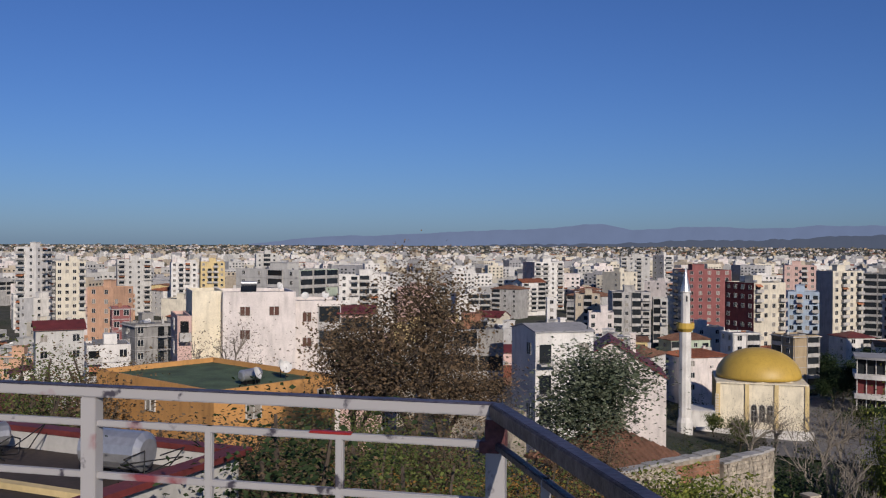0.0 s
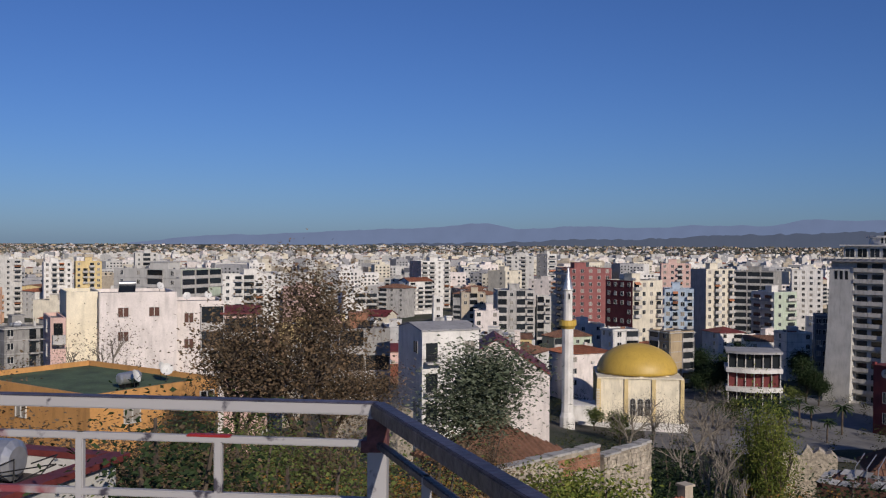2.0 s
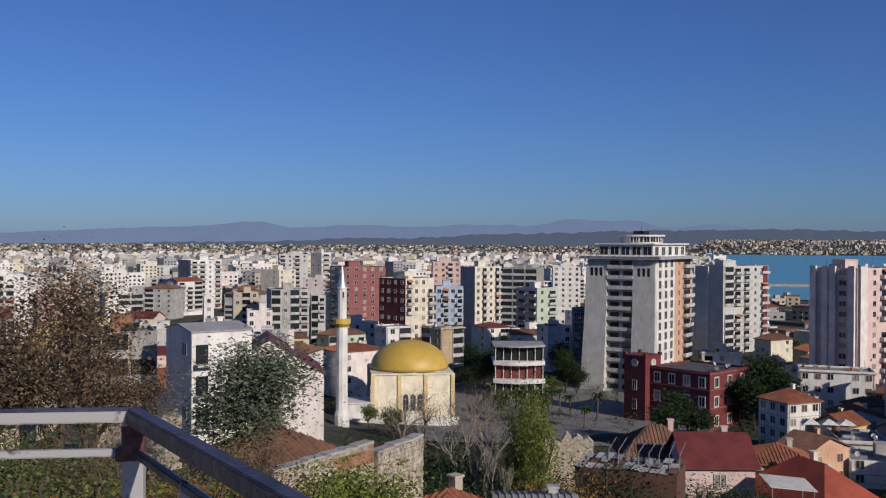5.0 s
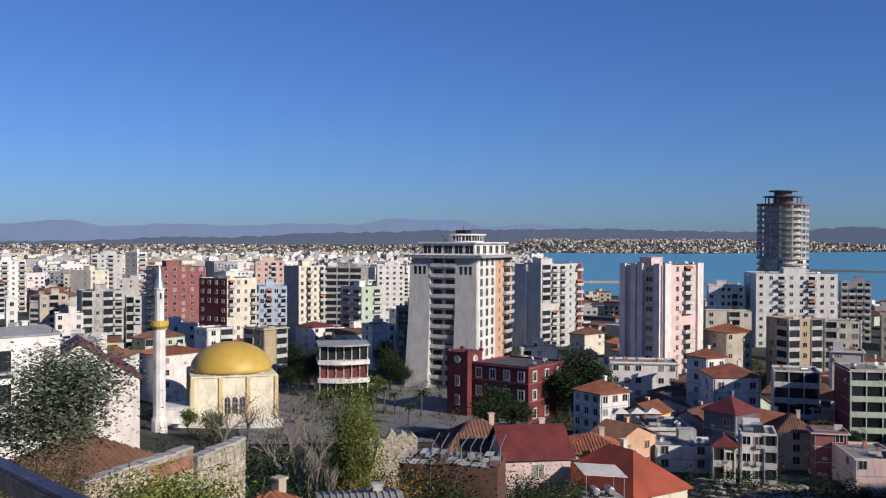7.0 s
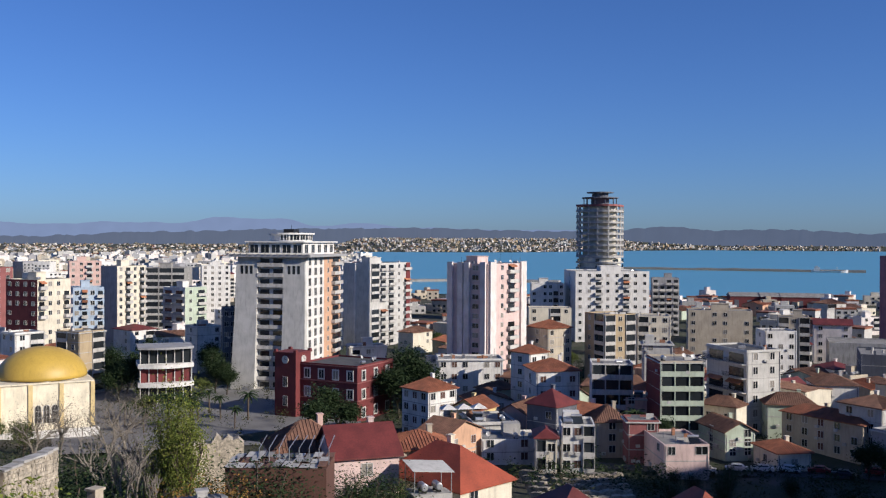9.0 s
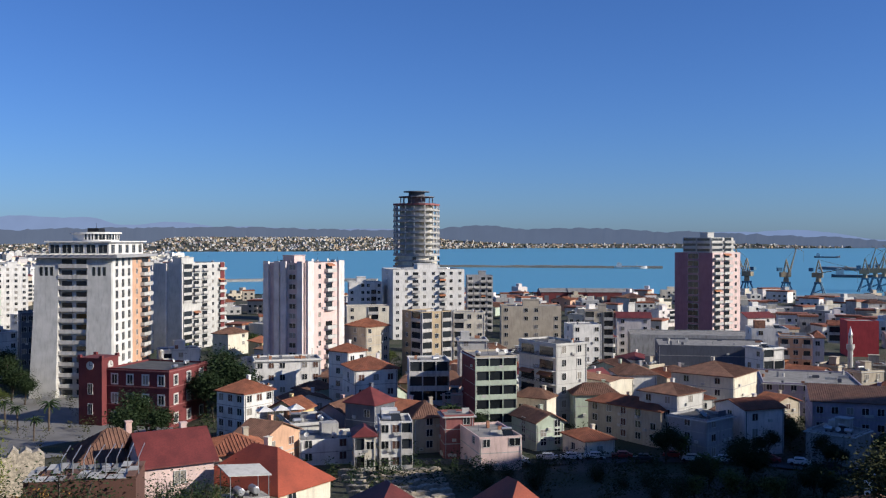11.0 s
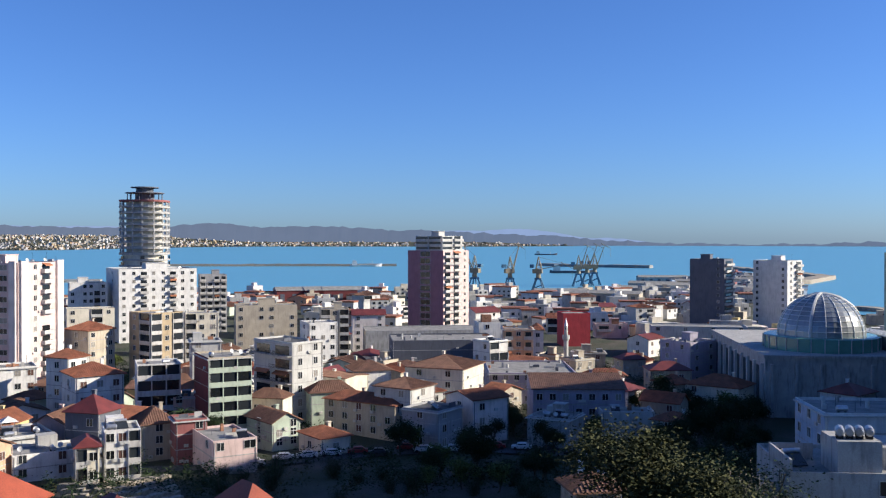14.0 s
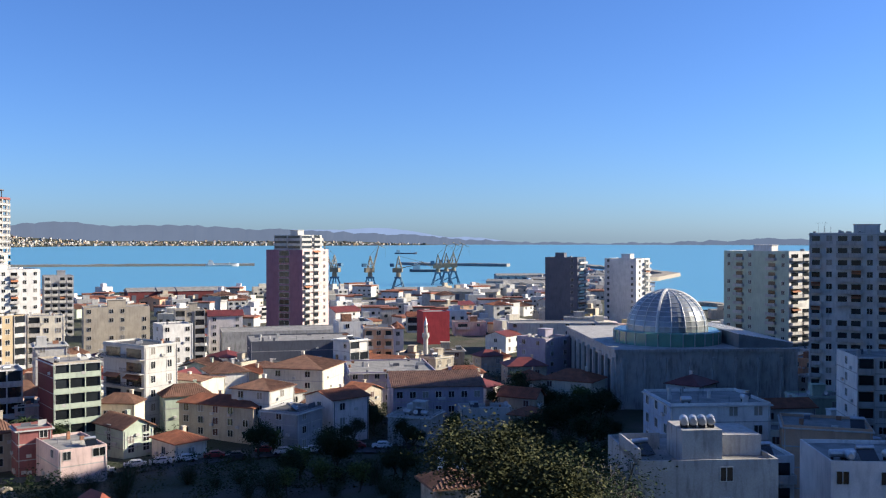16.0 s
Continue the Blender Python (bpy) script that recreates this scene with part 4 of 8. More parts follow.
bldg('apartment_building', 'dark grey tower with pale corner windows', 478.3, 40.8, -14.0, 17.3, 13.4, 35.5, 11, DARKGREY, L='..w', R='b', tanks=1, seed=104)
bldg('apartment_building', 'white tower with a grey side and small windows', 479.9, 11.8, -31.3, 18.9, 12.5, 35.0, 12, WHITE, L='w..w', R='wb', ants=2, seed=105)
bldg('apartment_building', 'pale mint apartment tower with stacked balconies', 362.2, -45.5, -42.0, 28.9, 13.8, 40.4, 12, WHITE, L='wbw.bw', R='bb', lw=MINT, tanks=1, seed=106)
bldg('apartment_building', 'large bare grey apartment tower with deep balconies', 259.3, -37.5, -100.2, 16.0, 22.3, 46.3, 15, WHITE, R='bwBBwBw', ants=2, seed=107)
bldg('apartment_building', 'white apartment house with dark balconies', 186.7, -35.4, -84.5, 13.3, 12.2, 21.4, 7, WHITE, L='w', R='lwlw', hut=False, seed=108)
bldg('apartment_building', 'blue and white painted house', 150.0, -1.6, -72.0, 14.0, 16.0, 14.8, 5, WHITE, L='www', R='..ww', lw=BLUE, hut=False, tanks=2, seed=109)
concrete_house = bldg('house', 'unfinished grey concrete house with a roof terrace', 98.0, 2.1, -73.1, 13.0, 14.6, 9.4, 3, LIGHTCON, L='.w', R='..w.', hut=None, tanks=0, dishes=1, seed=110)
for lab, x0, y0, x1, y1, z1 in (("stair_tower", 4.6, 0.3, 8.8, 5.5, 12.4), ("parapet_wall", 0.0, 0.0, 0.2, 8.0, 10.6), ("parapet_wall", 0.2, 7.8, 4.5, 8.0, 10.6), ("terrace_room", 8.9, 3.5, 14.2, 9.5, 11.2)):
    bm = bmesh.new()
    box(bm, x0, y0, 8.9, x1, y1, z1)
    part(lab, bm, LIGHTCON, concrete_house)
for k in range(4):
    ob = new("water_tank", tank_mesh())
    ob.matrix_world = concrete_house.matrix_basis @ pose(5.3 + 0.95 * k, 2.0, 12.4, 0, 0, 75)
    tagged(ob, "galvanised steel water tank on a stair tower", "water tank", "rooftop water tanks")
bldg('house', 'small white house with a dark window and balcony', 123.6, -8.0, -74.0, 8.0, 8.9, 9.6, 3, WHITE, L='w', R='.wb', hut=False, tanks=1, seed=318)
bldg('house', 'terracotta plastered long house', 148.9, -17.9, -93.9, 10.0, 12.4, 12.5, 4, SALMON, R='....', hut=False, roofm=SCREED, seed=111)
bldg('house', 'pink house with a cluttered roof', 110.5, -18.3, -81.5, 11.4, 10.2, 10.5, 3, PALEPINK, L='.', R='w.W.', hut=False, tanks=4, seed=112)
bldg('house', 'tile-roofed hut at the foot of the hill', 85.6, 20.4, -57.5, 4.6, 4.4, 6.2, 2, STONE, L='.', R='.', roof='hip', roofm=TILEOLD, rise=1.2, seed=113)
bldg('house', 'white-walled ruin with bare parapets', 105.3, 23.9, -63.2, 4.2, 4.1, 8.2, 3, WHITE, R='.', hut=False, seed=114)
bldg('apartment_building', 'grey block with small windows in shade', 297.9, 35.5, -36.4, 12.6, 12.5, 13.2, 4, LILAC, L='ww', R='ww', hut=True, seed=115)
bldg('apartment_building', 'pale low block beside the port road', 375.3, 59.5, -78.0, 14.0, 36.7, 11.0, 4, OFFWHITE, R='w.w.w.w', hut=False, seed=116)
bldg('apartment_building', 'harbour store with a flat concrete roof', 564.5, 203.2, -67.2, 20.0, 37.7, 4.7, 2, LIGHTCON, R='ww.ww', hut=False, seed=117)
bldg('house', 'white house with red gable roof by the port', 311.5, 109.0, -61.2, 12.3, 12.0, 15.9, 5, WHITE, L='w', R='ww', hut=False, seed=118)


# ---- landmarks ----
def cyl(bm, x, y, z0, z1, r, sides=16, mi=0):
    tube(bm, (x, y, z0), (x, y, z1), r, r, sides, mi)


def arch_mesh(w, h):
    """A round-headed window with a lattice, facing -y, base at its foot."""
    bm = bmesh.new()
    pts = [(-w / 2, 0), (w / 2, 0)] + [(w / 2 * math.cos(math.pi * i / 8), h - w / 2 + w / 2 * math.sin(math.pi * i / 8)) for i in range(9)]
    a = [bm.verts.new((p, -0.04, q)) for p, q in pts]
    b = [bm.verts.new((p, 0.05, q)) for p, q in pts]
    bm.faces.new(a).material_index = 1
    for i in range(len(pts)):
        j = (i + 1) % len(pts)
        bm.faces.new((b[i], b[j], a[j], a[i])).material_index = 1
    for k in (2,):
        box(bm, -w / 2 + w * k / 4 - 0.025, -0.08, 0, -w / 2 + w * k / 4 + 0.025, -0.02, h - (0.35 if k != 2 else 0.05))
    for k in (2, 4):
        box(bm, -w / 2 + 0.05, -0.08, h * k / 6 - 0.025, w / 2 - 0.05, -0.02, h * k / 6 + 0.025)
    for i in range(2, 10):
        p, q = pts[i], pts[i + 1] if i < 10 else pts[0]
        tube(bm, (p[0], -0.04, p[1]), (q[0], -0.04, q[1]), 0.06, 0.06, 5)
    for s in (-1, 1):
        box(bm, s * w / 2 - 0.06, -0.12, 0, s * w / 2 + 0.06, 0.02, h - w / 2)
    return mesh_of("arched_window", bm, [FRAME, VOID])


def mosque(x, y, rot, w, h):
    e = thing("mosque", pose(x, y, ground_z(x, y), 0, 0, rot), "cream square mosque with a golden dome", "mosque")
    bm = bmesh.new()
    box(bm, 0, 0, -3, w, w, h)
    box(bm, -0.35, -0.35, h, w + 0.35, w + 0.35, h + 0.35)
    part("wall", bm, IVORY, e)
    for px, py in ((0, 0), (w * 0.33, 0), (w * 0.66, 0), (w, 0), (0, w * 0.5), (0, w)):
        bm = bmesh.new()
        box(bm, px - 0.45, py - 0.35, 0, px + 0.45, py + 0.35, h)
        part("pilaster", bm, YELLOW, e)
    for zz in range(14):
        bm = bmesh.new()
        box(bm, -0.65, -0.65, zz * 0.6 + 0.3, 0.2, 0.2, zz * 0.6 + 0.62)
        part("quoin", bm, CREAM, e)
    bm = bmesh.new()
    lathe(bm, [(w * 0.5, h + 0.35), (w * 0.5, h + 0.9), (w * 0.49, h + 0.9)], 8, 0, w / 2, w / 2)
    part("drum", bm, CREAM, e)
    bm = bmesh.new()
    r = w * 0.505
    prof = [(r * math.cos(a), h + 0.6 + r * 0.70 * math.sin(a)) for a in [math.pi / 2 * i / 16 for i in range(17)]]
    lathe(bm, prof, 48, 0, w / 2, w / 2)
    for f in bm.faces:
        f.smooth = len(f.verts) == 4
    part("dome", bm, GOLD, e, "golden yellow painted dome")
    am = arch_mesh(1.35, 4.0)
    for i in range(3):
        ob = part("arched_window", am, None, e)
        ob.matrix_basis = Matrix.Translation((w * 0.5 + (i - 1) * 1.75, 0, 2.2))
        ob = part("arched_window", am, None, e)
        ob.matrix_basis = Matrix.Translation((0, w * 0.5 - (i - 1) * 1.75, 2.2)) @ Matrix.Rotation(radians(-90), 4, "Z")
    bm = bmesh.new()
    box(bm, -5, -4, -3, w + 1, -3.6, 1.2)
    part("forecourt_wall", bm, WHITE, e)
    bm = bmesh.new()
    box(bm, -7.5, -1, -3, -0.8, 7, 4.2)
    box(bm, -7.8, -1.3, 4.2, -0.6, 7.3, 4.5)
    part("annex", bm, WHITE, e)
    return e


def minaret(x, y, h, r, s):
    e = thing("minaret", pose(x, y, ground_z(x, y), 0, 0, 12), "slender white minaret with a yellow balcony", "minaret")
    g = h * 0.63
    bm = bmesh.new()
    lathe(bm, [(r * 1.3, -3), (r * 1.3, h * 0.06), (r * 1.02, h * 0.09), (r * 0.95, g)], 10)
    part("shaft", bm, WHITE if s else OFFWHITE, e)
    bm = bmesh.new()
    lathe(bm, [(r * 0.95, g - 0.9), (r * 1.45, g - 0.1), (r * 1.45, g + 1.1), (r * 1.3, g + 1.1), (r * 1.3, g + 0.1)], 16)
    part("gallery", bm, GOLD if s else OFFWHITE, e, "yellow gallery")
    bm = bmesh.new()
    lathe(bm, [(r * 0.78, g), (r * 0.74, h * 0.84), (r * 0.9, h * 0.845), (r * 0.9, h * 0.852)], 10)
    part("upper_shaft", bm, WHITE if s else OFFWHITE, e)
    for a in range(4):
        bm = bmesh.new()
        box(bm, -0.16, -r * 0.8, h * 0.79, 0.16, -r * 0.72, h * 0.825)
        bmesh.ops.rotate(bm, verts=bm.verts, matrix=Matrix.Rotation(a * math.pi / 2 - 0.2, 3, "Z"))
        part("slit_window", bm, GLASS, e)
    bm = bmesh.new()
    lathe(bm, [(r * 0.8, h * 0.852), (r * 0.42, h * 0.92), (r * 0.08, h * 0.985), (0.03, h)], 12)
    part("spire", bm, STEEL, e, "silver metal cone")


def hotel_tower(x, y, rot, wl, wr, h):
    e = thing("hotel_tower", pose(x, y, ground_z(x, y), 0, 0, rot), "tall grey and white tower with flared pylons and crown", "tower block")
    st = 12
    sh = h / (st + 1)
    bm = bmesh.new()
    box(bm, 0, 0, -3, wr, wl, h)
    part("wall", bm, OFFWHITE, e)
    bm = bmesh.new()
    box(bm, 0.05, -0.06, 0, wr * 0.5, -0.003, h - 0.1)
    part("cladding", bm, WHITE, e)
    bm = bmesh.new()
    box(bm, wr * 0.5 + 0.01, -0.06, 0, wr - 0.05, -0.003, h - 0.1)
    part("cladding", bm, SALMON, e, "salmon cladding")
    for k in range(3):   # flared pylons on the long face and the corner
        bm = bmesh.new()
        a0, a1 = ((0.0, 0.31), (0.69, 1.0), (0, 0))[k]
        if k < 2:
            v = []
            for zz, out, sp in ((-3, 3.4, 0.9 if k == 0 else 1.0), (h * 0.55, 1.5, 0.3), (h - 2, 0.9, 0.0)):
                y0, y1 = a0 * wl - (sp if k == 0 else 0), a1 * wl + (sp if k == 1 else 0)
                v.append([bm.verts.new(p) for p in ((-out, y0, zz), (0.1, y0, zz), (0.1, y1, zz), (-out, y1, zz))])
            for p, q in zip(v, v[1:]):
                for i in range(4):
                    j = (i + 1) % 4
                    bm.faces.new((p[i], p[j], q[j], q[i]))
            bm.faces.new(v[-1])
            bmesh.ops.recalc_face_normals(bm, faces=bm.faces)
            part("pylon", bm, OFFWHITE, e, "pale grey flared pylon")
            for i in range(3):
                bm = bmesh.new()
                yc = (a0 + (a1 - a0) * (0.28 + 0.22 * i)) * wl
                box(bm, -1.03, yc - 0.42, h - 6.6, -0.8, yc + 0.42, h - 3.0)
                part("slot_window", bm, GLASS, e)
    fl = Matrix.Translation((-0.02, wl, 0)) @ Matrix.Rotation(radians(-90), 4, "Z")
    for s in range(st + 1):
        for c in range(2):
            ob = part("balcony", balcony_mesh(wl * 0.185, 1.2, "solid", SLAB), None, e)
            ob.matrix_basis = fl @ Matrix.Translation((wl * (0.405 + 0.19 * c), 0, s * sh))
    for s in range(1, st + 1):
        for c in range(3):
            ob = part("window", window_mesh(1.9, 2.2, FRAME, GLASS), None, e)
            ob.matrix_basis = Matrix.Translation((wr * (0.10 + 0.155 * c), -0.06, s * sh + 0.3))
        ob = part("window", window_mesh(1.1, 1.5, FRAME, GLASS), None, e)
        ob.matrix_basis = Matrix.Translation((wr * 0.62, -0.06, s * sh + 0.7))
        ob = part("balcony", balcony_mesh(wr * 0.26, 1.3, "solid", SLAB), None, e)
        ob.matrix_basis = Matrix.Translation((wr * 0.85, -0.06, s * sh))
    bm = bmesh.new()
    box(bm, -2.2, -2.2, h - 0.4, wr + 1.5, wl + 2, h + 0.4)
    part("cornice_slab", bm, GREY, e)
    for i in range(14):
        bm = bmesh.new()
        yy = -1.8 + (wl + 3.4) * i / 13
        box(bm, -2.6, yy, h + 0.42, 2, yy + 0.3, h + 0.8)
        part("pergola_beam", bm, LIGHTCON, e)
    t1, t2 = h + 4.0, h + 7.0
    bm = bmesh.new()
    box(bm, 1.5, 1.5, h + 0.4, wr - 2, wl - 3, t1)
    box(bm, 0.6, 0.6, t1, wr - 1, wl - 2, t1 + 0.4)
    part("crown_storey", bm, WHITE, e)
    for i in range(5):
        for f, ww in ((Matrix.Translation((1.5, 0, 0)) @ Matrix.Translation((0, 1.5, 0)), wr - 3.5), (Matrix.Translation((1.5, wl - 3, 0)) @ Matrix.Rotation(radians(-90), 4, "Z"), wl - 4.5)):
            ob = part("window", window_mesh(2.6, 2.4, FRAME, GLASS), None, e)
            ob.matrix_basis = f @ Matrix.Translation((ww * (i + 0.5) / 5, 0, h + 0.9))
    bm = bmesh.new()
    lathe(bm, [(6.5, t1 + 0.4), (6.5, t2 - 0.6), (7.3, t2 - 0.5), (7.3, t2)], 24, 0, wr * 0.42, wl * 0.45)
    part("crown_drum", bm, WHITE, e)
    for i in range(14):
        ob = part("window", window_mesh(1.7, 1.6, FRAME, GLASS), None, e)
        a = -math.pi + math.pi * 1.3 * i / 13
        ob.matrix_basis = Matrix.Translation((wr * 0.42 + 6.45 * math.cos(a), wl * 0.45 + 6.45 * math.sin(a), t1 + 0.8)) @ Matrix.Rotation(a + math.pi / 2, 4, "Z")
    bm = bmesh.new()
    tube(bm, (wr * 0.42, wl * 0.45, t2), (wr * 0.42, wl * 0.45, t2 + 2.6), 0.09, 0.05, 6)
    box(bm, wr * 0.3, wl * 0.35, t2, wr * 0.45, wl * 0.5, t2 + 1.2)
    part("mast", bm, IRON, e)


def town_hall(x, y, rot, wl, wr, h):
    e = bldg("town_hall", "maroon town hall with white window surrounds and clock tower", x, y, rot, wl, wr, h, 3, MAROON, L="wwww", R="www", win=(1.4, 2.1, 0.32), hut=False, seed=77,
             category="town hall", roofm=BITUMEN, tanks=2, dishes=2, ants=1)
    for zz in (h * 0.36, h * 0.68, h - 0.55):
        for f in (((-0.25, -0.25, wr + 0.2, -0.004)), ((-0.25, 0, -0.004, wl))):
            bm = bmesh.new()
            box(bm, f[0], f[1], zz, f[2], f[3], zz + 0.22)
            part("string_course", bm, BRICKRED, e)
    bm = bmesh.new()
    tw = 6.5
    box(bm, -2.0, wl + 0.01, -3, tw - 2, wl + tw, h + 2.2)
    box(bm, -2.3, wl - 0.3, h + 2.2, tw - 1.7, wl + tw + 0.3, h + 2.5)
    for i in range(4):
        for jx, jy in ((-2.2, wl - 0.2), (tw - 2.6, wl - 0.2), (-2.2, wl + tw - 0.6), (tw - 2.6, wl + tw - 0.6)):
            box(bm, jx, jy, h + 2.5, jx + 0.8, jy + 0.8, h + 3.1)
        break
    tower = part("clock_tower", bm, MAROON, e)
    for f in (Matrix.Translation((-2.0 + tw / 2, wl, 0)), Matrix.Translation((-2.0, wl + tw / 2, 0)) @ Matrix.Rotation(radians(-90), 4, "Z")):
        bm = bmesh.new()
        tube(bm, (0, 0.02, h + 0.6), (0, -0.16, h + 0.6), 1.0, 1.0, 24)
        ob = part("clock_face", bm, OFFWHITE, tower, "pale round clock face")
        ob.matrix_basis = f
        bm = bmesh.new()
        box(bm, -0.06, -0.24, h + 0.6, 0.06, -0.17, h + 1.4)
        box(bm, -0.06, -0.24, h + 0.54, 0.6, -0.17, h + 0.66)
        ob = part("clock_pointer", bm, IRON, tower)
        ob.matrix_basis = f
        for zz in (h * 0.2, h * 0.55):
            ob = part("window", window_mesh(1.2, 2.4, FRAME, GLASS), None, tower)
            ob.matrix_basis = f @ Matrix.Translation((0, 0, zz))


def unfinished_tower(x, y, r, h):
    e = thing("unfinished_tower", pose(x, y, 0, 0, 0, 20), "unfinished round concrete tower with open floors", "tower block")
    n = 21
    fh = (h - 8) / n
    for i in range(n + 1):
        bm = bmesh.new()
        z = i * fh
        pts = []
        for k in range(28):
            a = 2 * math.pi * k / 28
            c, s = math.cos(a), math.sin(a)
            q = (abs(c) ** 4 + abs(s) ** 4) ** -0.25
            pts.append((r * q * c, r * q * s))
        top = [bm.verts.new((px, py, z + 1.1)) for px, py in pts]
        low = [bm.verts.new((px, py, z + 0.1)) for px, py in pts]
        bm.faces.new(top)
        bm.faces.new(low[::-1])
        for k in range(28):
            bm.faces.new((low[k], low[(k + 1) % 28], top[(k + 1) % 28], top[k]))
        part("floor_slab", bm, BRICKRED if i == n else LIGHTCON, e)
        if i < n:
            bm = bmesh.new()
            if i < n - 9:
                lathe(bm, [(r * 0.98, z + 0.4), (r * 0.98, z + fh)], 28)
            else:
                lathe(bm, [(r * 0.8, z + 0.4), (r * 0.8, z + fh)], 20)
            part("core_wall", bm, CREAM, e)
            for k in range(14):
                a = 2 * math.pi * (k + 0.5) / 14
                c, s = math.cos(a), math.sin(a)
                q = (abs(c) ** 4 + abs(s) ** 4) ** -0.25 * r * 0.97
                if i >= n - 9 or k % 2:
                    key = "col" if i >= n - 9 else "dark"
                    if key not in SHARED:
                        bm = bmesh.new()
                        if key == "col":
                            box(bm, -0.3, -0.3, 0, 0.3, 0.3, fh - 0.4)
                            SHARED[key] = mesh_of("column", bm, LIGHTCON)
                        else:
                            box(bm, -1.0, -0.25, 0.4, 1.0, 0.4, fh - 0.9)
                            SHARED[key] = mesh_of("opening", bm, GLASS)
                    ob = part("column" if key == "col" else "window", SHARED[key], None, e)
                    ob.matrix_basis = Matrix.Translation((q * c, q * s, z + 0.4)) @ Matrix.Rotation(a + math.pi / 2, 4, "Z")
            if i >= n - 9:
                bm = bmesh.new()
                for k in range(28):
                    a, b = 2 * math.pi * k / 28, 2 * math.pi * (k + 1) / 28
                    pa, pb = [((abs(math.cos(t)) ** 4 + abs(math.sin(t)) ** 4) ** -0.25 * r * 0.99) for t in (a, b)]
                    tube(bm, (pa * math.cos(a), pa * math.sin(a), z + 1.4), (pb * math.cos(b), pb * math.sin(b), z + 1.4), 0.12, 0.12, 4)
                part("guard_rail", bm, GREY, e)
    for z0, z1, rr in ((h - 8 + 0.4, h - 3.4, 0.42), (h - 3.4, h - 2.9, 0.85), (h - 2.9, h - 0.5, 0.38), (h - 0.5, h, 0.62)):
        bm = bmesh.new()
        lathe(bm, [(r * rr, z0), (r * rr, z1)], 20)
        part("crown_storey", bm, DARKGREY, e)
    for k in range(10):
        bm = bmesh.new()
        a = 2 * math.pi * k / 10
        box(bm, -0.2, -0.2, h - 7.6, 0.2, 0.2, h - 3.4)
        bmesh.ops.translate(bm, verts=bm.verts, vec=(r * 0.75 * math.cos(a), r * 0.75 * math.sin(a), 0))
        part("column", bm, DARKGREY, e)


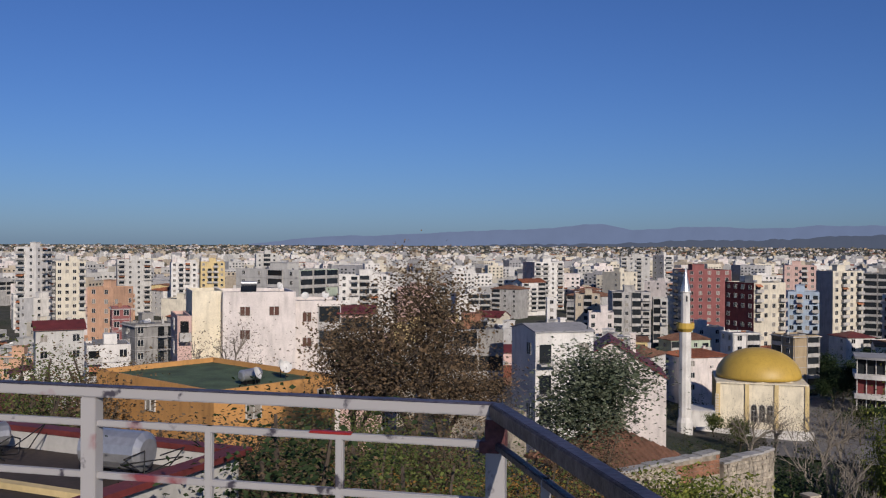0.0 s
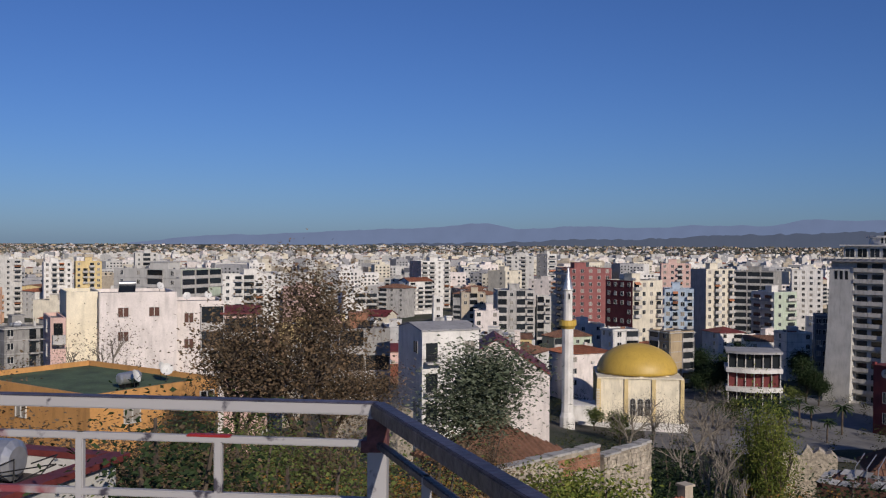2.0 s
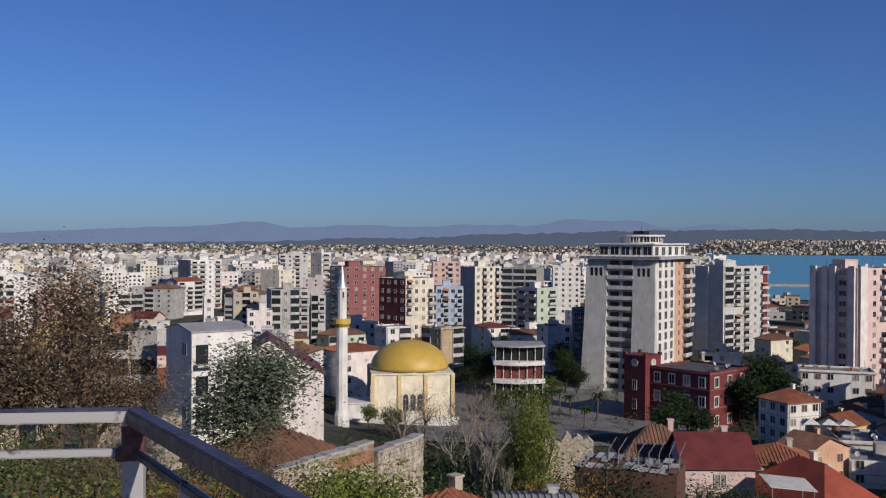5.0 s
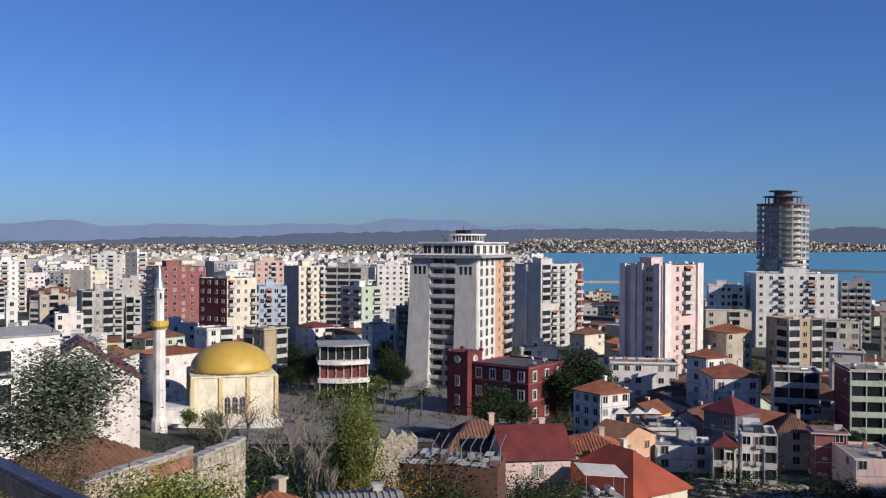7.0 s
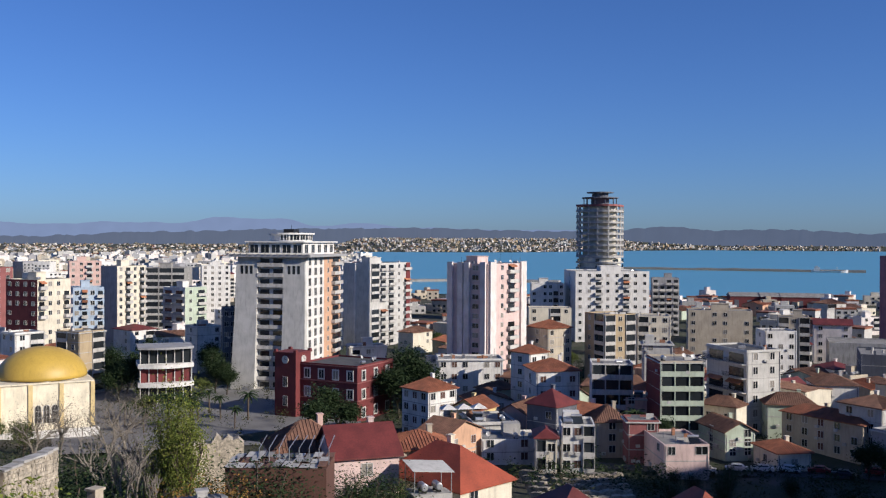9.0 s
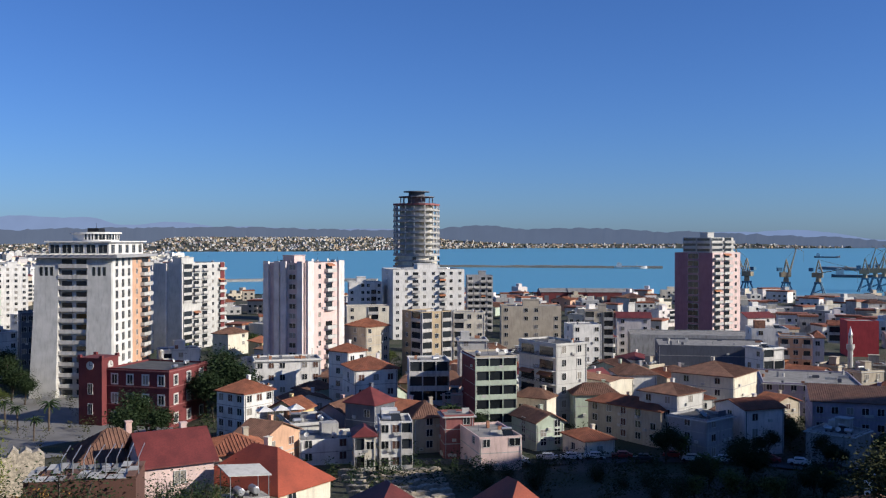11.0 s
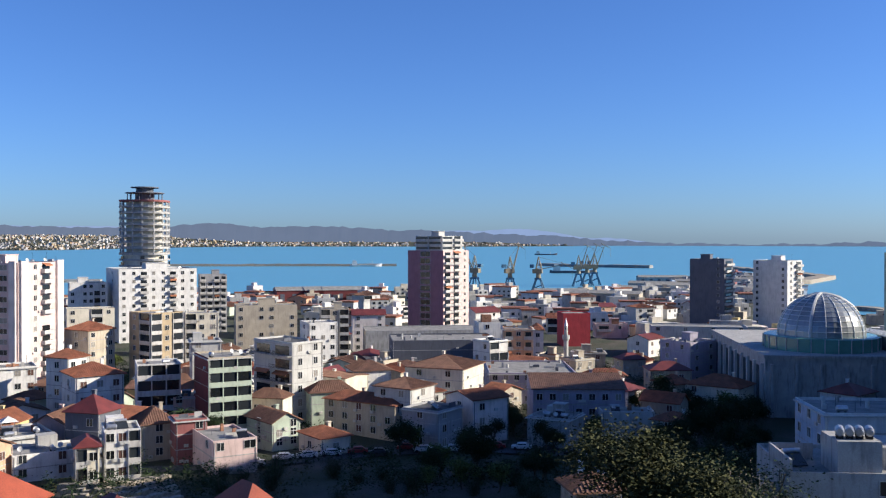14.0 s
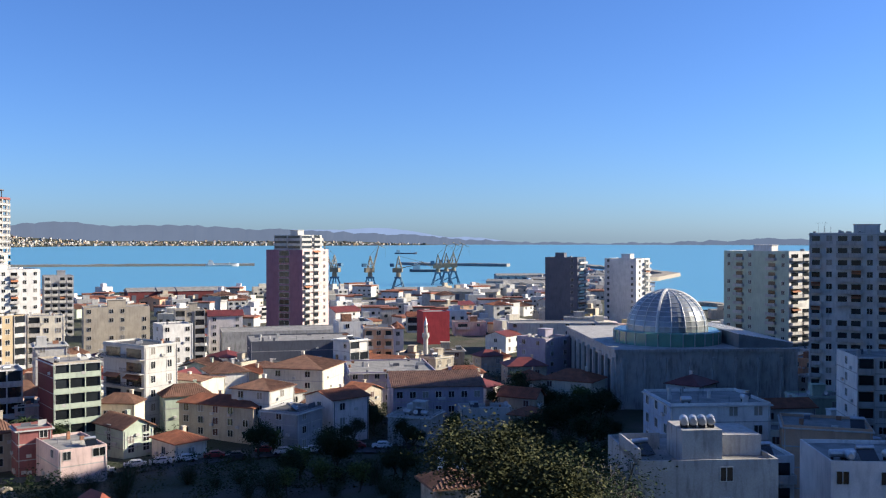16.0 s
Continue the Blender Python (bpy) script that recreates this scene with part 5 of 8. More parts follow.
def dome_hall(x, y, rot, wl, wr, h, cx, cy, r):
    """A shopping hall: concrete body with tall piers, a green glass drum, a ribbed glass dome and a glazed side roof."""
    e = thing("dome_hall", pose(x, y, ground_z(x, y), 0, 0, rot), "concrete hall with a ribbed glass dome and green glazing", "hall")
    bm = bmesh.new()
    box(bm, 0, 0, -3, wr, wl, h)
    box(bm, -0.4, -0.4, h, wr + 0.4, wl + 0.4, h + 0.8)
    part("wall", bm, LIGHTCON, e)
    for i in range(9):
        bm = bmesh.new()
        yy = wl * (i + 0.2) / 9
        box(bm, -0.8, yy, -1, -0.003, yy + 1.0, h - 1.5)
        part("pier", bm, OFFWHITE, e)
        bm = bmesh.new()
        box(bm, -0.12, yy + 1.25, 2, -0.003, yy + wl / 9 - 0.35, h - 2.5)
        part("window", bm, GLASS, e)
    for i in range(8):
        bm = bmesh.new()
        xx = wr * (i + 0.2) / 8
        box(bm, xx, -0.6, -1, xx + 0.8, -0.003, h - 1.5)
        part("pier", bm, LIGHTCON, e)
    GREEN = surface("green_glazing", (0.16, 0.36, 0.28), rough=0.15, var=0.15, bump=0)
    PANE = surface("dome_glazing", (0.33, 0.36, 0.38), rough=0.25, var=0.2, bump=0, metal=0.3)
    bm = bmesh.new()
    lathe(bm, [(r * 1.32, h + 0.8), (r * 1.32, h + 4.2), (r * 1.25, h + 4.5)], 28, 0, cx, cy)
    part("glass_drum", bm, GREEN, e, "green glass drum")
    for i in range(28):
        bm = bmesh.new()
        a = 2 * math.pi * i / 28
        box(bm, -0.1, -0.1, h + 0.8, 0.1, 0.1, h + 4.3)
        bmesh.ops.translate(bm, verts=bm.verts, vec=(cx + r * 1.33 * math.cos(a), cy + r * 1.33 * math.sin(a), 0))
        part("mullion", bm, OFFWHITE, e)
    z0 = h + 4.4
    prof = [(r * math.cos(a), z0 + r * 0.98 * math.sin(a)) for a in [math.pi / 2 * i / 12 for i in range(13)]]
    bm = bmesh.new()
    lathe(bm, prof, 36, 0, cx, cy)
    part("glass_dome", bm, PANE, e, "silver glazed dome")
    for i in range(18):
        bm = bmesh.new()
        a = 2 * math.pi * i / 18
        wide = 0.75 if i % 6 == 0 else 0.2
        for (p0, q0), (p1, q1) in zip(prof, prof[1:]):
            tube(bm, (cx + p0 * 1.005 * math.cos(a), cy + p0 * 1.005 * math.sin(a), q0 + 0.03), (cx + p1 * 1.005 * math.cos(a), cy + p1 * 1.005 * math.sin(a), q1 + 0.03), wide * 0.6, wide * 0.6, 5)
        part("rib", bm, DISHW, e)
    for k in range(1, 11):
        bm = bmesh.new()
        p, q = prof[k]
        lathe(bm, [(p * 1.012, q - 0.07), (p * 1.012, q + 0.07), (p * 0.998, q + 0.07)], 36, 0, cx, cy)
        part("hoop", bm, DISHW, e)
    bm = bmesh.new()
    x0, x1 = cx + r * 1.3, wr - 0.5
    v = [bm.verts.new(p) for p in ((x0, 2, h + 4.4), (x1, 2, h + 2.0), (x1, wl * 0.8, h + 2.0), (x0, wl * 0.8, h + 4.4), (x0, 2, h + 0.8), (x1, 2, h + 0.8), (x1, wl * 0.8, h + 0.8), (x0, wl * 0.8, h + 0.8))]
    for f in ((0, 1, 2, 3), (4, 5, 1, 0), (5, 6, 2, 1), (6, 7, 3, 2), (7, 4, 0, 3)):
        bm.faces.new([v[i] for i in f])
    part("glazed_roof", bm, PANE, e)
    for i in range(15):
        bm = bmesh.new()
        u = i / 14
        xx, zz = x0 + (x1 - x0) * u, h + 4.45 - 2.4 * u
        box(bm, xx - 0.1, 2, zz, xx + 0.1, wl * 0.8, zz + 0.15)
        part("glazing_bar", bm, DISHW, e)


def harbour_crane(x, y, rot, h, jib, label):
    """A rail-mounted portal crane with a luffing jib. jib: angle over the horizontal."""
    e = thing("harbour_crane", pose(x, y, 0, 0, 0, rot), label, "crane", "harbour cranes")
    CB, CO = surface("crane_blue", (0.05, 0.16, 0.26), rough=0.6), surface("crane_ochre", (0.30, 0.25, 0.16), rough=0.6)
    s = h / 42.0
    for a in (-1, 1):
        for b in (-1, 1):
            bm = bmesh.new()
            tube(bm, (a * 6 * s, b * 5 * s, 0), (a * 2 * s, b * 2 * s, 13 * s), 0.7 * s, 0.6 * s, 5)
            part("leg", bm, CB, e)
        bm = bmesh.new()
        tube(bm, (a * 5 * s, -4 * s, 3 * s), (a * 5 * s, 4 * s, 3 * s), 0.4 * s, 0.4 * s, 5)
        part("sill_beam", bm, CB, e)
        bm = bmesh.new()
        tube(bm, (-5 * s, a * 4 * s, 4 * s), (4 * s, a * 3 * s, 8 * s), 0.35 * s, 0.35 * s, 5)
        part("brace", bm, CB, e)
    bm = bmesh.new()
    box(bm, -3 * s, -3 * s, 12.5 * s, 3 * s, 3 * s, 14 * s)
    part("portal_deck", bm, CB, e)
    bm = bmesh.new()
    lathe(bm, [(2.4 * s, 14 * s), (2.0 * s, 18 * s)], 10)
    box(bm, -5 * s, -2.4 * s, 18 * s, 3.5 * s, 2.4 * s, 22 * s)
    part("machine_house", bm, CO, e)
    bm = bmesh.new()
    for a in (-1, 1):
        tube(bm, (-2 * s, a * 1.8 * s, 22 * s), (0, a * 0.6 * s, 33 * s), 0.45 * s, 0.3 * s, 5)
        tube(bm, (3 * s, a * 1.8 * s, 22 * s), (0, a * 0.6 * s, 33 * s), 0.45 * s, 0.3 * s, 5)
    for k in range(4):
        tube(bm, (-2 * s + 0.5 * k * s, -1.6 * s, (22 + 2.6 * k) * s), (2.6 * s - 0.6 * k * s, 1.6 * s, (23.5 + 2.6 * k) * s), 0.2 * s, 0.2 * s, 4)
    part("tower_frame", bm, CO, e)
    bm = bmesh.new()
    j = radians(jib)
    p0 = Vector((3 * s, 0, 22 * s))
    p1 = p0 + Vector((math.cos(j), 0, math.sin(j))) * 22 * s
    for a in (-1, 1):
        tube(bm, p0 + Vector((0, a * 1.3 * s, 0)), p1 + Vector((0, a * 0.4 * s, 0)), 0.4 * s, 0.28 * s, 5)
    for k in range(7):
        q = p0.lerp(p1, k / 7)
        q2 = p0.lerp(p1, (k + 1) / 7)
        tube(bm, q + Vector((0, -1.1 * s, 0)), q2 + Vector((0, 1.0 * s, 0)), 0.18 * s, 0.18 * s, 4)
    part("jib", bm, CO, e)
    bm = bmesh.new()
    p2 = p1 + Vector((6 * s, 0, -3.5 * s))
    tube(bm, p1 + Vector((-4 * s, 0, 1.5 * s)), p2, 0.4 * s, 0.2 * s, 5)
    tube(bm, Vector((0, 0, 33 * s)), p1, 0.12 * s, 0.12 * s, 4)
    tube(bm, p2, p2 + Vector((0, 0, -9 * s)), 0.08 * s, 0.08 * s, 4)
    part("fly_jib", bm, CO, e)
    bm = bmesh.new()
    box(bm, -7.5 * s, -2 * s, 23 * s, -4 * s, 2 * s, 26 * s)
    part("counterweight", bm, CB, e)


def ship(x, y, rot, ln, col, label):
    e = thing("cargo_ship", pose(x, y, ground_z(x, y) + 0.6, 0, 0, rot), label, "ship")
    bm = bmesh.new()
    sec = []
    for u, w, k in ((0, 0.35, 0.75), (0.08, 0.9, 0.6), (0.8, 1.0, 0.6), (0.93, 0.6, 0.85), (1.0, 0.05, 1.1)):
        b = ln * 0.075 * w
        xx = (u - 0.5) * ln
        sec.append([bm.verts.new(p) for p in ((xx, -b, ln * 0.09 * k), (xx, -b * 0.8, -1), (xx, b * 0.8, -1), (xx, b, ln * 0.09 * k))])
    for p, q in zip(sec, sec[1:]):
        for i in range(4):
            bm.faces.new((p[i], q[i], q[(i + 1) % 4], p[(i + 1) % 4]))
    bm.faces.new(sec[0])
    bm.faces.new(sec[-1][::-1])
    part("hull", bm, col, e)
    bm = bmesh.new()
    box(bm, -ln * 0.42, -ln * 0.055, ln * 0.05, -ln * 0.27, ln * 0.055, ln * 0.16)
    box(bm, -ln * 0.40, -ln * 0.06, ln * 0.16, -ln * 0.31, ln * 0.06, ln * 0.19)
    part("bridge_house", bm, WHITE, e)
    bm = bmesh.new()
    tube(bm, (ln * 0.2, 0, ln * 0.05), (ln * 0.2, 0, ln * 0.2), 0.25, 0.15, 6)
    part("mast", bm, WHITE, e)


def strip_wall(name, label, pts, w, z0, z1, mat, category="wall", step=6.0, rough=0.25, follow=True, sd=3):
    """A ragged wall or mole along a line of plan points."""
    rnd = random.Random(sd)
    bm = bmesh.new()
    prev = None
    for (ax, ay), (bx, by) in zip(pts, pts[1:]):
        d = Vector((bx - ax, by - ay, 0))
        n = max(1, int(d.length / step))
        s = Vector((-d.y, d.x, 0)).normalized() * (w / 2)
        for i in range(n + 1):
            p = Vector((ax, ay, 0)) + d * i / n
            g = ground_z(p.x, p.y) if follow else 0
            t = g + z1 + rnd.uniform(-rough, rough)
            ring = [bm.verts.new(q) for q in ((p.x - s.x * 1.1, p.y - s.y * 1.1, g + z0), (p.x - s.x, p.y - s.y, t), (p.x + s.x, p.y + s.y, t), (p.x + s.x * 1.1, p.y + s.y * 1.1, g + z0))]
            if prev:
                for k in range(3):
                    bm.faces.new((prev[k], ring[k], ring[k + 1], prev[k + 1]))
            else:
                bm.faces.new(ring)
            prev = ring
    bm.faces.new(prev[::-1])
    bmesh.ops.recalc_face_normals(bm, faces=bm.faces)
    ob = new(name, mesh_of(name, bm, mat))
    return tagged(ob, label, category)


def rubble_wall(a, b, z0, za, zb, w, label, brick, sd):
    """A rough stone wall from a to b with single stones proud of the mortar, a pale coping and a brick patch."""
    rnd = random.Random(sd)
    A, B = Vector((a[0], a[1], 0)), Vector((b[0], b[1], 0))
    d = B - A
    ln = d.length
    e = thing("rubble_wall", Matrix.Translation(A) @ Matrix.Rotation(math.atan2(d.y, d.x), 4, "Z"), label, "wall")
    bm = bmesh.new()
    v = [bm.verts.new(p) for p in ((0, 0, z0), (ln, 0, z0), (ln, w, z0), (0, w, z0), (0, 0, za), (ln, 0, zb), (ln, w, zb), (0, w, za))]
    for f in ((3, 2, 1, 0), (4, 5, 6, 7), (0, 1, 5, 4), (1, 2, 6, 5), (2, 3, 7, 6), (3, 0, 4, 7)):
        bm.faces.new([v[i] for i in f])
    part("mortar_core", bm, STONE, e)
    n = int(ln / 0.5)
    for i in range(n):
        u0, u1 = i / n, (i + 0.96) / n
        z = za + (zb - za) * (u0 + u1) / 2 + rnd.uniform(-0.03, 0.05)
        bm = bmesh.new()
        box(bm, u0 * ln, -0.08, z, u1 * ln, w + 0.08, z + rnd.uniform(0.1, 0.16))
        part("coping_stone", bm, LIGHTCON, e)
    sm, bmk = bmesh.new(), bmesh.new()
    zz = z0 + 1.0
    while zz < max(za, zb) - 0.1:
        x, hgt = rnd.uniform(-0.2, 0), rnd.uniform(0.14, 0.28)
        while x < ln - 0.1:
            wd = rnd.uniform(0.15, 0.45)
            x1 = min(x + wd, ln)
            lim = za + (zb - za) * x1 / ln
            patch = brick and x > ln * 0.55 and zz > lim - 1.3
            if zz + hgt < lim:
                if patch:
                    for k in range(int(hgt / 0.07)):
                        box(bmk, max(x, 0), -0.03, zz + k * 0.075, x1 - 0.015, 0.02, zz + k * 0.075 + 0.06)
                else:
                    q = rnd.uniform(0.03, 0.09)
                    vs = box(sm, max(x, 0) + 0.01, -q, zz + 0.01, x1 - 0.02, 0.02, zz + hgt - 0.02)
                    for t in vs:
                        t.co += Vector((rnd.uniform(-0.03, 0.03), rnd.uniform(-0.02, 0.01), rnd.uniform(-0.03, 0.03)))
            x = x1
        zz += hgt
    part("stonework", sm, RUBBLE, e)
    if brick:
        part("brickwork", bmk, BRICK, e, "patch of old red brick")
    else:
        bmk.free()
    return e


def quay_shed(x, y, rot, w, d, h, mat, label):
    """A low harbour shed with a shallow roof and doors."""
    e = thing("harbour_shed", pose(x, y, 0, 0, 0, rot), label, "shed", "harbour sheds")
    bm = bmesh.new()
    box(bm, 0, 0, 0, w, d, h)
    part("wall", bm, mat, e)
    bm = bmesh.new()
    a = [bm.verts.new(p) for p in ((-0.5, -0.5, h), (w + 0.5, -0.5, h), (w + 0.5, d / 2, h + d * 0.12), (-0.5, d / 2, h + d * 0.12), (w + 0.5, d + 0.5, h), (-0.5, d + 0.5, h))]
    for f in ((0, 1, 2, 3), (3, 2, 4, 5), (0, 3, 5), (1, 4, 2), (0, 5, 4, 1)):
        bm.faces.new([a[i] for i in f])
    part("roof", bm, SCREED, e)
    for i in range(max(2, int(w / 8))):
        bm = bmesh.new()
        xx = w * (i + 0.3) / max(2, int(w / 8))
        box(bm, xx, -0.1, 0, xx + 3, -0.003, h * 0.7)
        part("door", bm, DARKGREY, e)
    return e


def terrace_cafe(x, y, rot, w, d, h):
    """A three-deck restaurant pavilion with bowed white terraces."""
    e = thing("terrace_pavilion", pose(x, y, ground_z(x, y), 0, 0, rot), "three-deck pavilion with white bowed terraces and dark glass", "restaurant")
    for i in range(3):
        z = i * h / 3
        bm = bmesh.new()
        box(bm, 0.8, 0.8, z, w - 0.8, d, z + h / 3 - 0.3)
        part("glass_wall", bm, GLASS if i != 1 else MAROON, e)
        bm = bmesh.new()
        n = 16
        pts = [(w * k / n, -2.2 * math.sin(math.pi * k / n)) for k in range(n + 1)] + [(w, d), (0, d)]
        for z0, z1, inset in ((z + h / 3 - 0.3, z + h / 3, 0.0), (z + h / 3, z + h / 3 + (0.9 if i < 2 else 0.3), 0.0)):
            a, b = [bm.verts.new((p, q, z1)) for p, q in pts], [bm.verts.new((p, q, z0)) for p, q in pts]
            bm.faces.new(a)
            bm.faces.new(b[::-1])
            for k in range(len(pts)):
                m = (k + 1) % len(pts)
                bm.faces.new((b[k], b[m], a[m], a[k]))
        part("terrace", bm, WHITE if i < 2 else GREY, e)
    for i in range(7):
        bm = bmesh.new()
        xx = 0.6 + (w - 1.2) * i / 6
        box(bm, xx - 0.12, 0.3, -1, xx + 0.12, 0.55, h - 0.3)
        part("column", bm, OFFWHITE, e)


def railing():
    """The terrace rail before the camera: chipped grey-white square tube with dark scrapes and red daubs."""
    RP = bpy.data.materials.new("chipped_rail_paint")
    RP.use_nodes = True
    n, l = RP.node_tree.nodes, RP.node_tree.links
    b = n["Principled BSDF"]
    b.inputs["Roughness"].default_value = 0.55
    g, no, cr, no2, cr2, mx = (n.new(k) for k in ("ShaderNodeNewGeometry", "ShaderNodeTexNoise", "ShaderNodeValToRGB", "ShaderNodeTexNoise", "ShaderNodeValToRGB", "ShaderNodeMix"))
    no.inputs["Scale"].default_value, no.inputs["Detail"].default_value = 9, 7
    no2.inputs["Scale"].default_value, no2.inputs["Detail"].default_value = 2.2, 5
    cr.color_ramp.elements[0].position, cr.color_ramp.elements[0].color = 0.32, (0.05, 0.045, 0.06, 1)
    cr.color_ramp.elements[1].position, cr.color_ramp.elements[1].color = 0.37, (0.34, 0.33, 0.33, 1)
    cr2.color_ramp.elements[0].position, cr2.color_ramp.elements[0].color = 0.62, (0, 0, 0, 1)
    cr2.color_ramp.elements[1].position, cr2.color_ramp.elements[1].color = 0.68, (1, 1, 1, 1)
    for q in (no, no2):
        l.new(g.outputs["Position"], q.inputs["Vector"])
    l.new(no.outputs["Fac"], cr.inputs[0])
    l.new(no2.outputs["Fac"], cr2.inputs[0])
    mx.data_type = "RGBA"
    mx.inputs["B"].default_value = (0.22, 0.05, 0.06, 1)
    l.new(cr2.outputs[0], mx.inputs["Factor"])
    l.new(cr.outputs[0], mx.inputs["A"])
    l.new(mx.outputs["Result"], b.inputs["Base Color"])
    RED = surface("red_daub", (0.32, 0.02, 0.02), rough=0.5, var=0.2, fine=20)
    ROSTY = surface("rusty_maroon_paint", (0.15, 0.05, 0.05), rough=0.7, var=0.7, scale=8, fine=45)
    TOPP = surface("worn_blue_grey_paint", (0.07, 0.065, 0.10), rough=0.5, var=0.6, scale=6, fine=40)
    # near rail: worn paint with the shade of its viewed side put into the colour
    DARKP = surface("worn_shaded_rail_paint", (0.10, 0.085, 0.095), rough=0.5, var=0.7, scale=5, fine=35)
    C = Vector((0.197, 3.57, 0))
    A = Vector((-5.2, 4.87, 0))       # along the far rail
    D = Vector((0.983, 0.10, 0))       # past the camera
    top = EYE_Z - 0.585
    e = thing("metal_railing", pose(0, 0, 0), "chipped grey-white steel railing with red paint daubs", "railing")

    def bar(name, p, q, z, w, h, mat, lab=""):
        d = q - p
        bm = bmesh.new()
        box(bm, 0, -w / 2, -h, d.length, w / 2, 0)
        bmesh.ops.bevel(bm, geom=bm.edges[:], offset=0.004, segments=2, affect="EDGES")
        ob = part(name, bm, mat, e, lab)
        ob.matrix_basis = Matrix.Translation((p.x, p.y, z)) @ Matrix.Rotation(math.atan2(d.y, d.x), 4, "Z")
        return ob

    bar("top_rail", A, C, top, 0.05, 0.042, RP)
    bar("top_rail", C, D, top, 0.062, 0.05, DARKP)
    for a, c in ((A, C), (C, D)):
        bar("rail_cap", a, c, top + 0.004, 0.052 if a is A else 0.05, 0.006, TOPP, "worn dark top of the rail")
        bar("mid_rail", a, c, top - 0.135, 0.03, 0.026, RP if a is A else DARKP)
        bar("low_rail", a, c, top - 0.345, 0.03, 0.026, RP)

    def post(p, w, z1, z0):
        bm = bmesh.new()
        box(bm, -w / 2, -w / 2, z0, w / 2, w / 2, z1)
        bmesh.ops.bevel(bm, geom=bm.edges[:], offset=0.004, segments=2, affect="EDGES")
        ob = part("post", bm, RP, e)
        ob.matrix_basis = Matrix.Translation((p.x, p.y, 0)) @ Matrix.Rotation(radians(-11), 4, "Z")

    u = (A - C).normalized()
    v = (D - C).normalized()
    floor = EYE_Z - 1.62
    post(C, 0.07, top - 0.043, floor)
    for s in (1.66, 3.4):
        post(C + u * s, 0.065, top - 0.043, floor)
    for s in (0.60, 1.14, 2.2, 2.8):
        post(C + u * s, 0.03, top - 0.135, floor + 0.2)
    for s in (0.55, 1.1, 1.7):
        post(C + v * s, 0.03, top - 0.135, floor + 0.2)
    for p, q in ((0.55, 0.72), (1.63, 1.69)):
        bar("paint_daub", C + u * q, C + u * p, top - 0.131, 0.034, 0.012 if p < 1 else 0.05, RED, "red paint daub")
    for q, w, z0, z1 in ((C, 0.074, top - 0.16, top - 0.05), (C + u * 0.02, 0.076, top - 0.175, top - 0.13)):
        bm = bmesh.new()
        box(bm, -w / 2, -w / 2, z0, w / 2, w / 2, z1)
        bmesh.ops.bevel(bm, geom=bm.edges[:], offset=0.004, segments=1, affect="EDGES")
        ob = part("corner_blotch", bm, ROSTY, e, "rusty maroon paint blotch")
        ob.matrix_basis = Matrix.Translation((q.x, q.y, 0)) @ Matrix.Rotation(radians(-11), 4, "Z")
    # the terrace on which the camera stands
    bm = bmesh.new()
    pts = [A + Vector((0, 0.12, 0)), C + Vector((0.12, 0.12, 0)), D + Vector((0.2, 0, 0)), Vector((1.4, -4, 0)), Vector((-5.4, -4, 0))]
    lo, hi = [bm.verts.new((p.x, p.y, 30)) for p in pts], [bm.verts.new((p.x, p.y, floor)) for p in pts]
    bm.faces.new(hi)
    for i in range(5):
        bm.faces.new((lo[i], lo[(i + 1) % 5], hi[(i + 1) % 5], hi[i]))
    bmesh.ops.recalc_face_normals(bm, faces=bm.faces)
    tagged(new("terrace", mesh_of("terrace", bm, CONCRETE)), "bare concrete lookout terrace", "terrace", kind="structure")



def junk_roof(x, y, rot, w, d, h, seed):
    """A patched flat roof of loose sheets under a bare pipe frame."""
    rnd = random.Random(seed)
    e = thing("patched_shed", pose(x, y, ground_z(x, y), 0, 0, rot), "low shed with a patched sheet roof and bare pipe frame", "shed")
    # solid walls in dark brown stand in for the shade under the open shed
    bm = bmesh.new()
    box(bm, 0, 0, -3, w, d, h)
    part("wall", bm, SHUTTER, e)
    for i in range(11):
        for j in range(3):
            bm = bmesh.new()
            x0, y0, z0 = w * i / 11 + rnd.uniform(-0.2, 0.2), d * j / 3 + rnd.uniform(-0.2, 0.2), h + 0.02 + rnd.uniform(0.02, 0.25)
            box(bm, x0, y0, z0, x0 + w / 11 * 0.95, y0 + d / 3 * 0.95, z0 + 0.04)
            bmesh.ops.rotate(bm, verts=bm.verts, cent=(x0, y0, z0), matrix=Matrix.Rotation(radians(rnd.uniform(-3, 3)), 3, "X"))
            part("roof_sheet", bm, rnd.choice((LIGHTCON, SCREED, OFFWHITE, BITUMEN, LIGHTCON, TILEOLD)), e)
    for i in range(8):
        bm = bmesh.new()
        xx = w * (0.3 + 0.7 * i / 7)
        tube(bm, (xx, d * 0.3, h + 1.6), (xx + rnd.uniform(-0.3, 0.3), d, h + 2.0), 0.05, 0.05, 5)
        tube(bm, (xx, d * 0.3, h), (xx, d * 0.3, h + 1.6), 0.05, 0.05, 5)
        part("pipe", bm, STEEL, e)


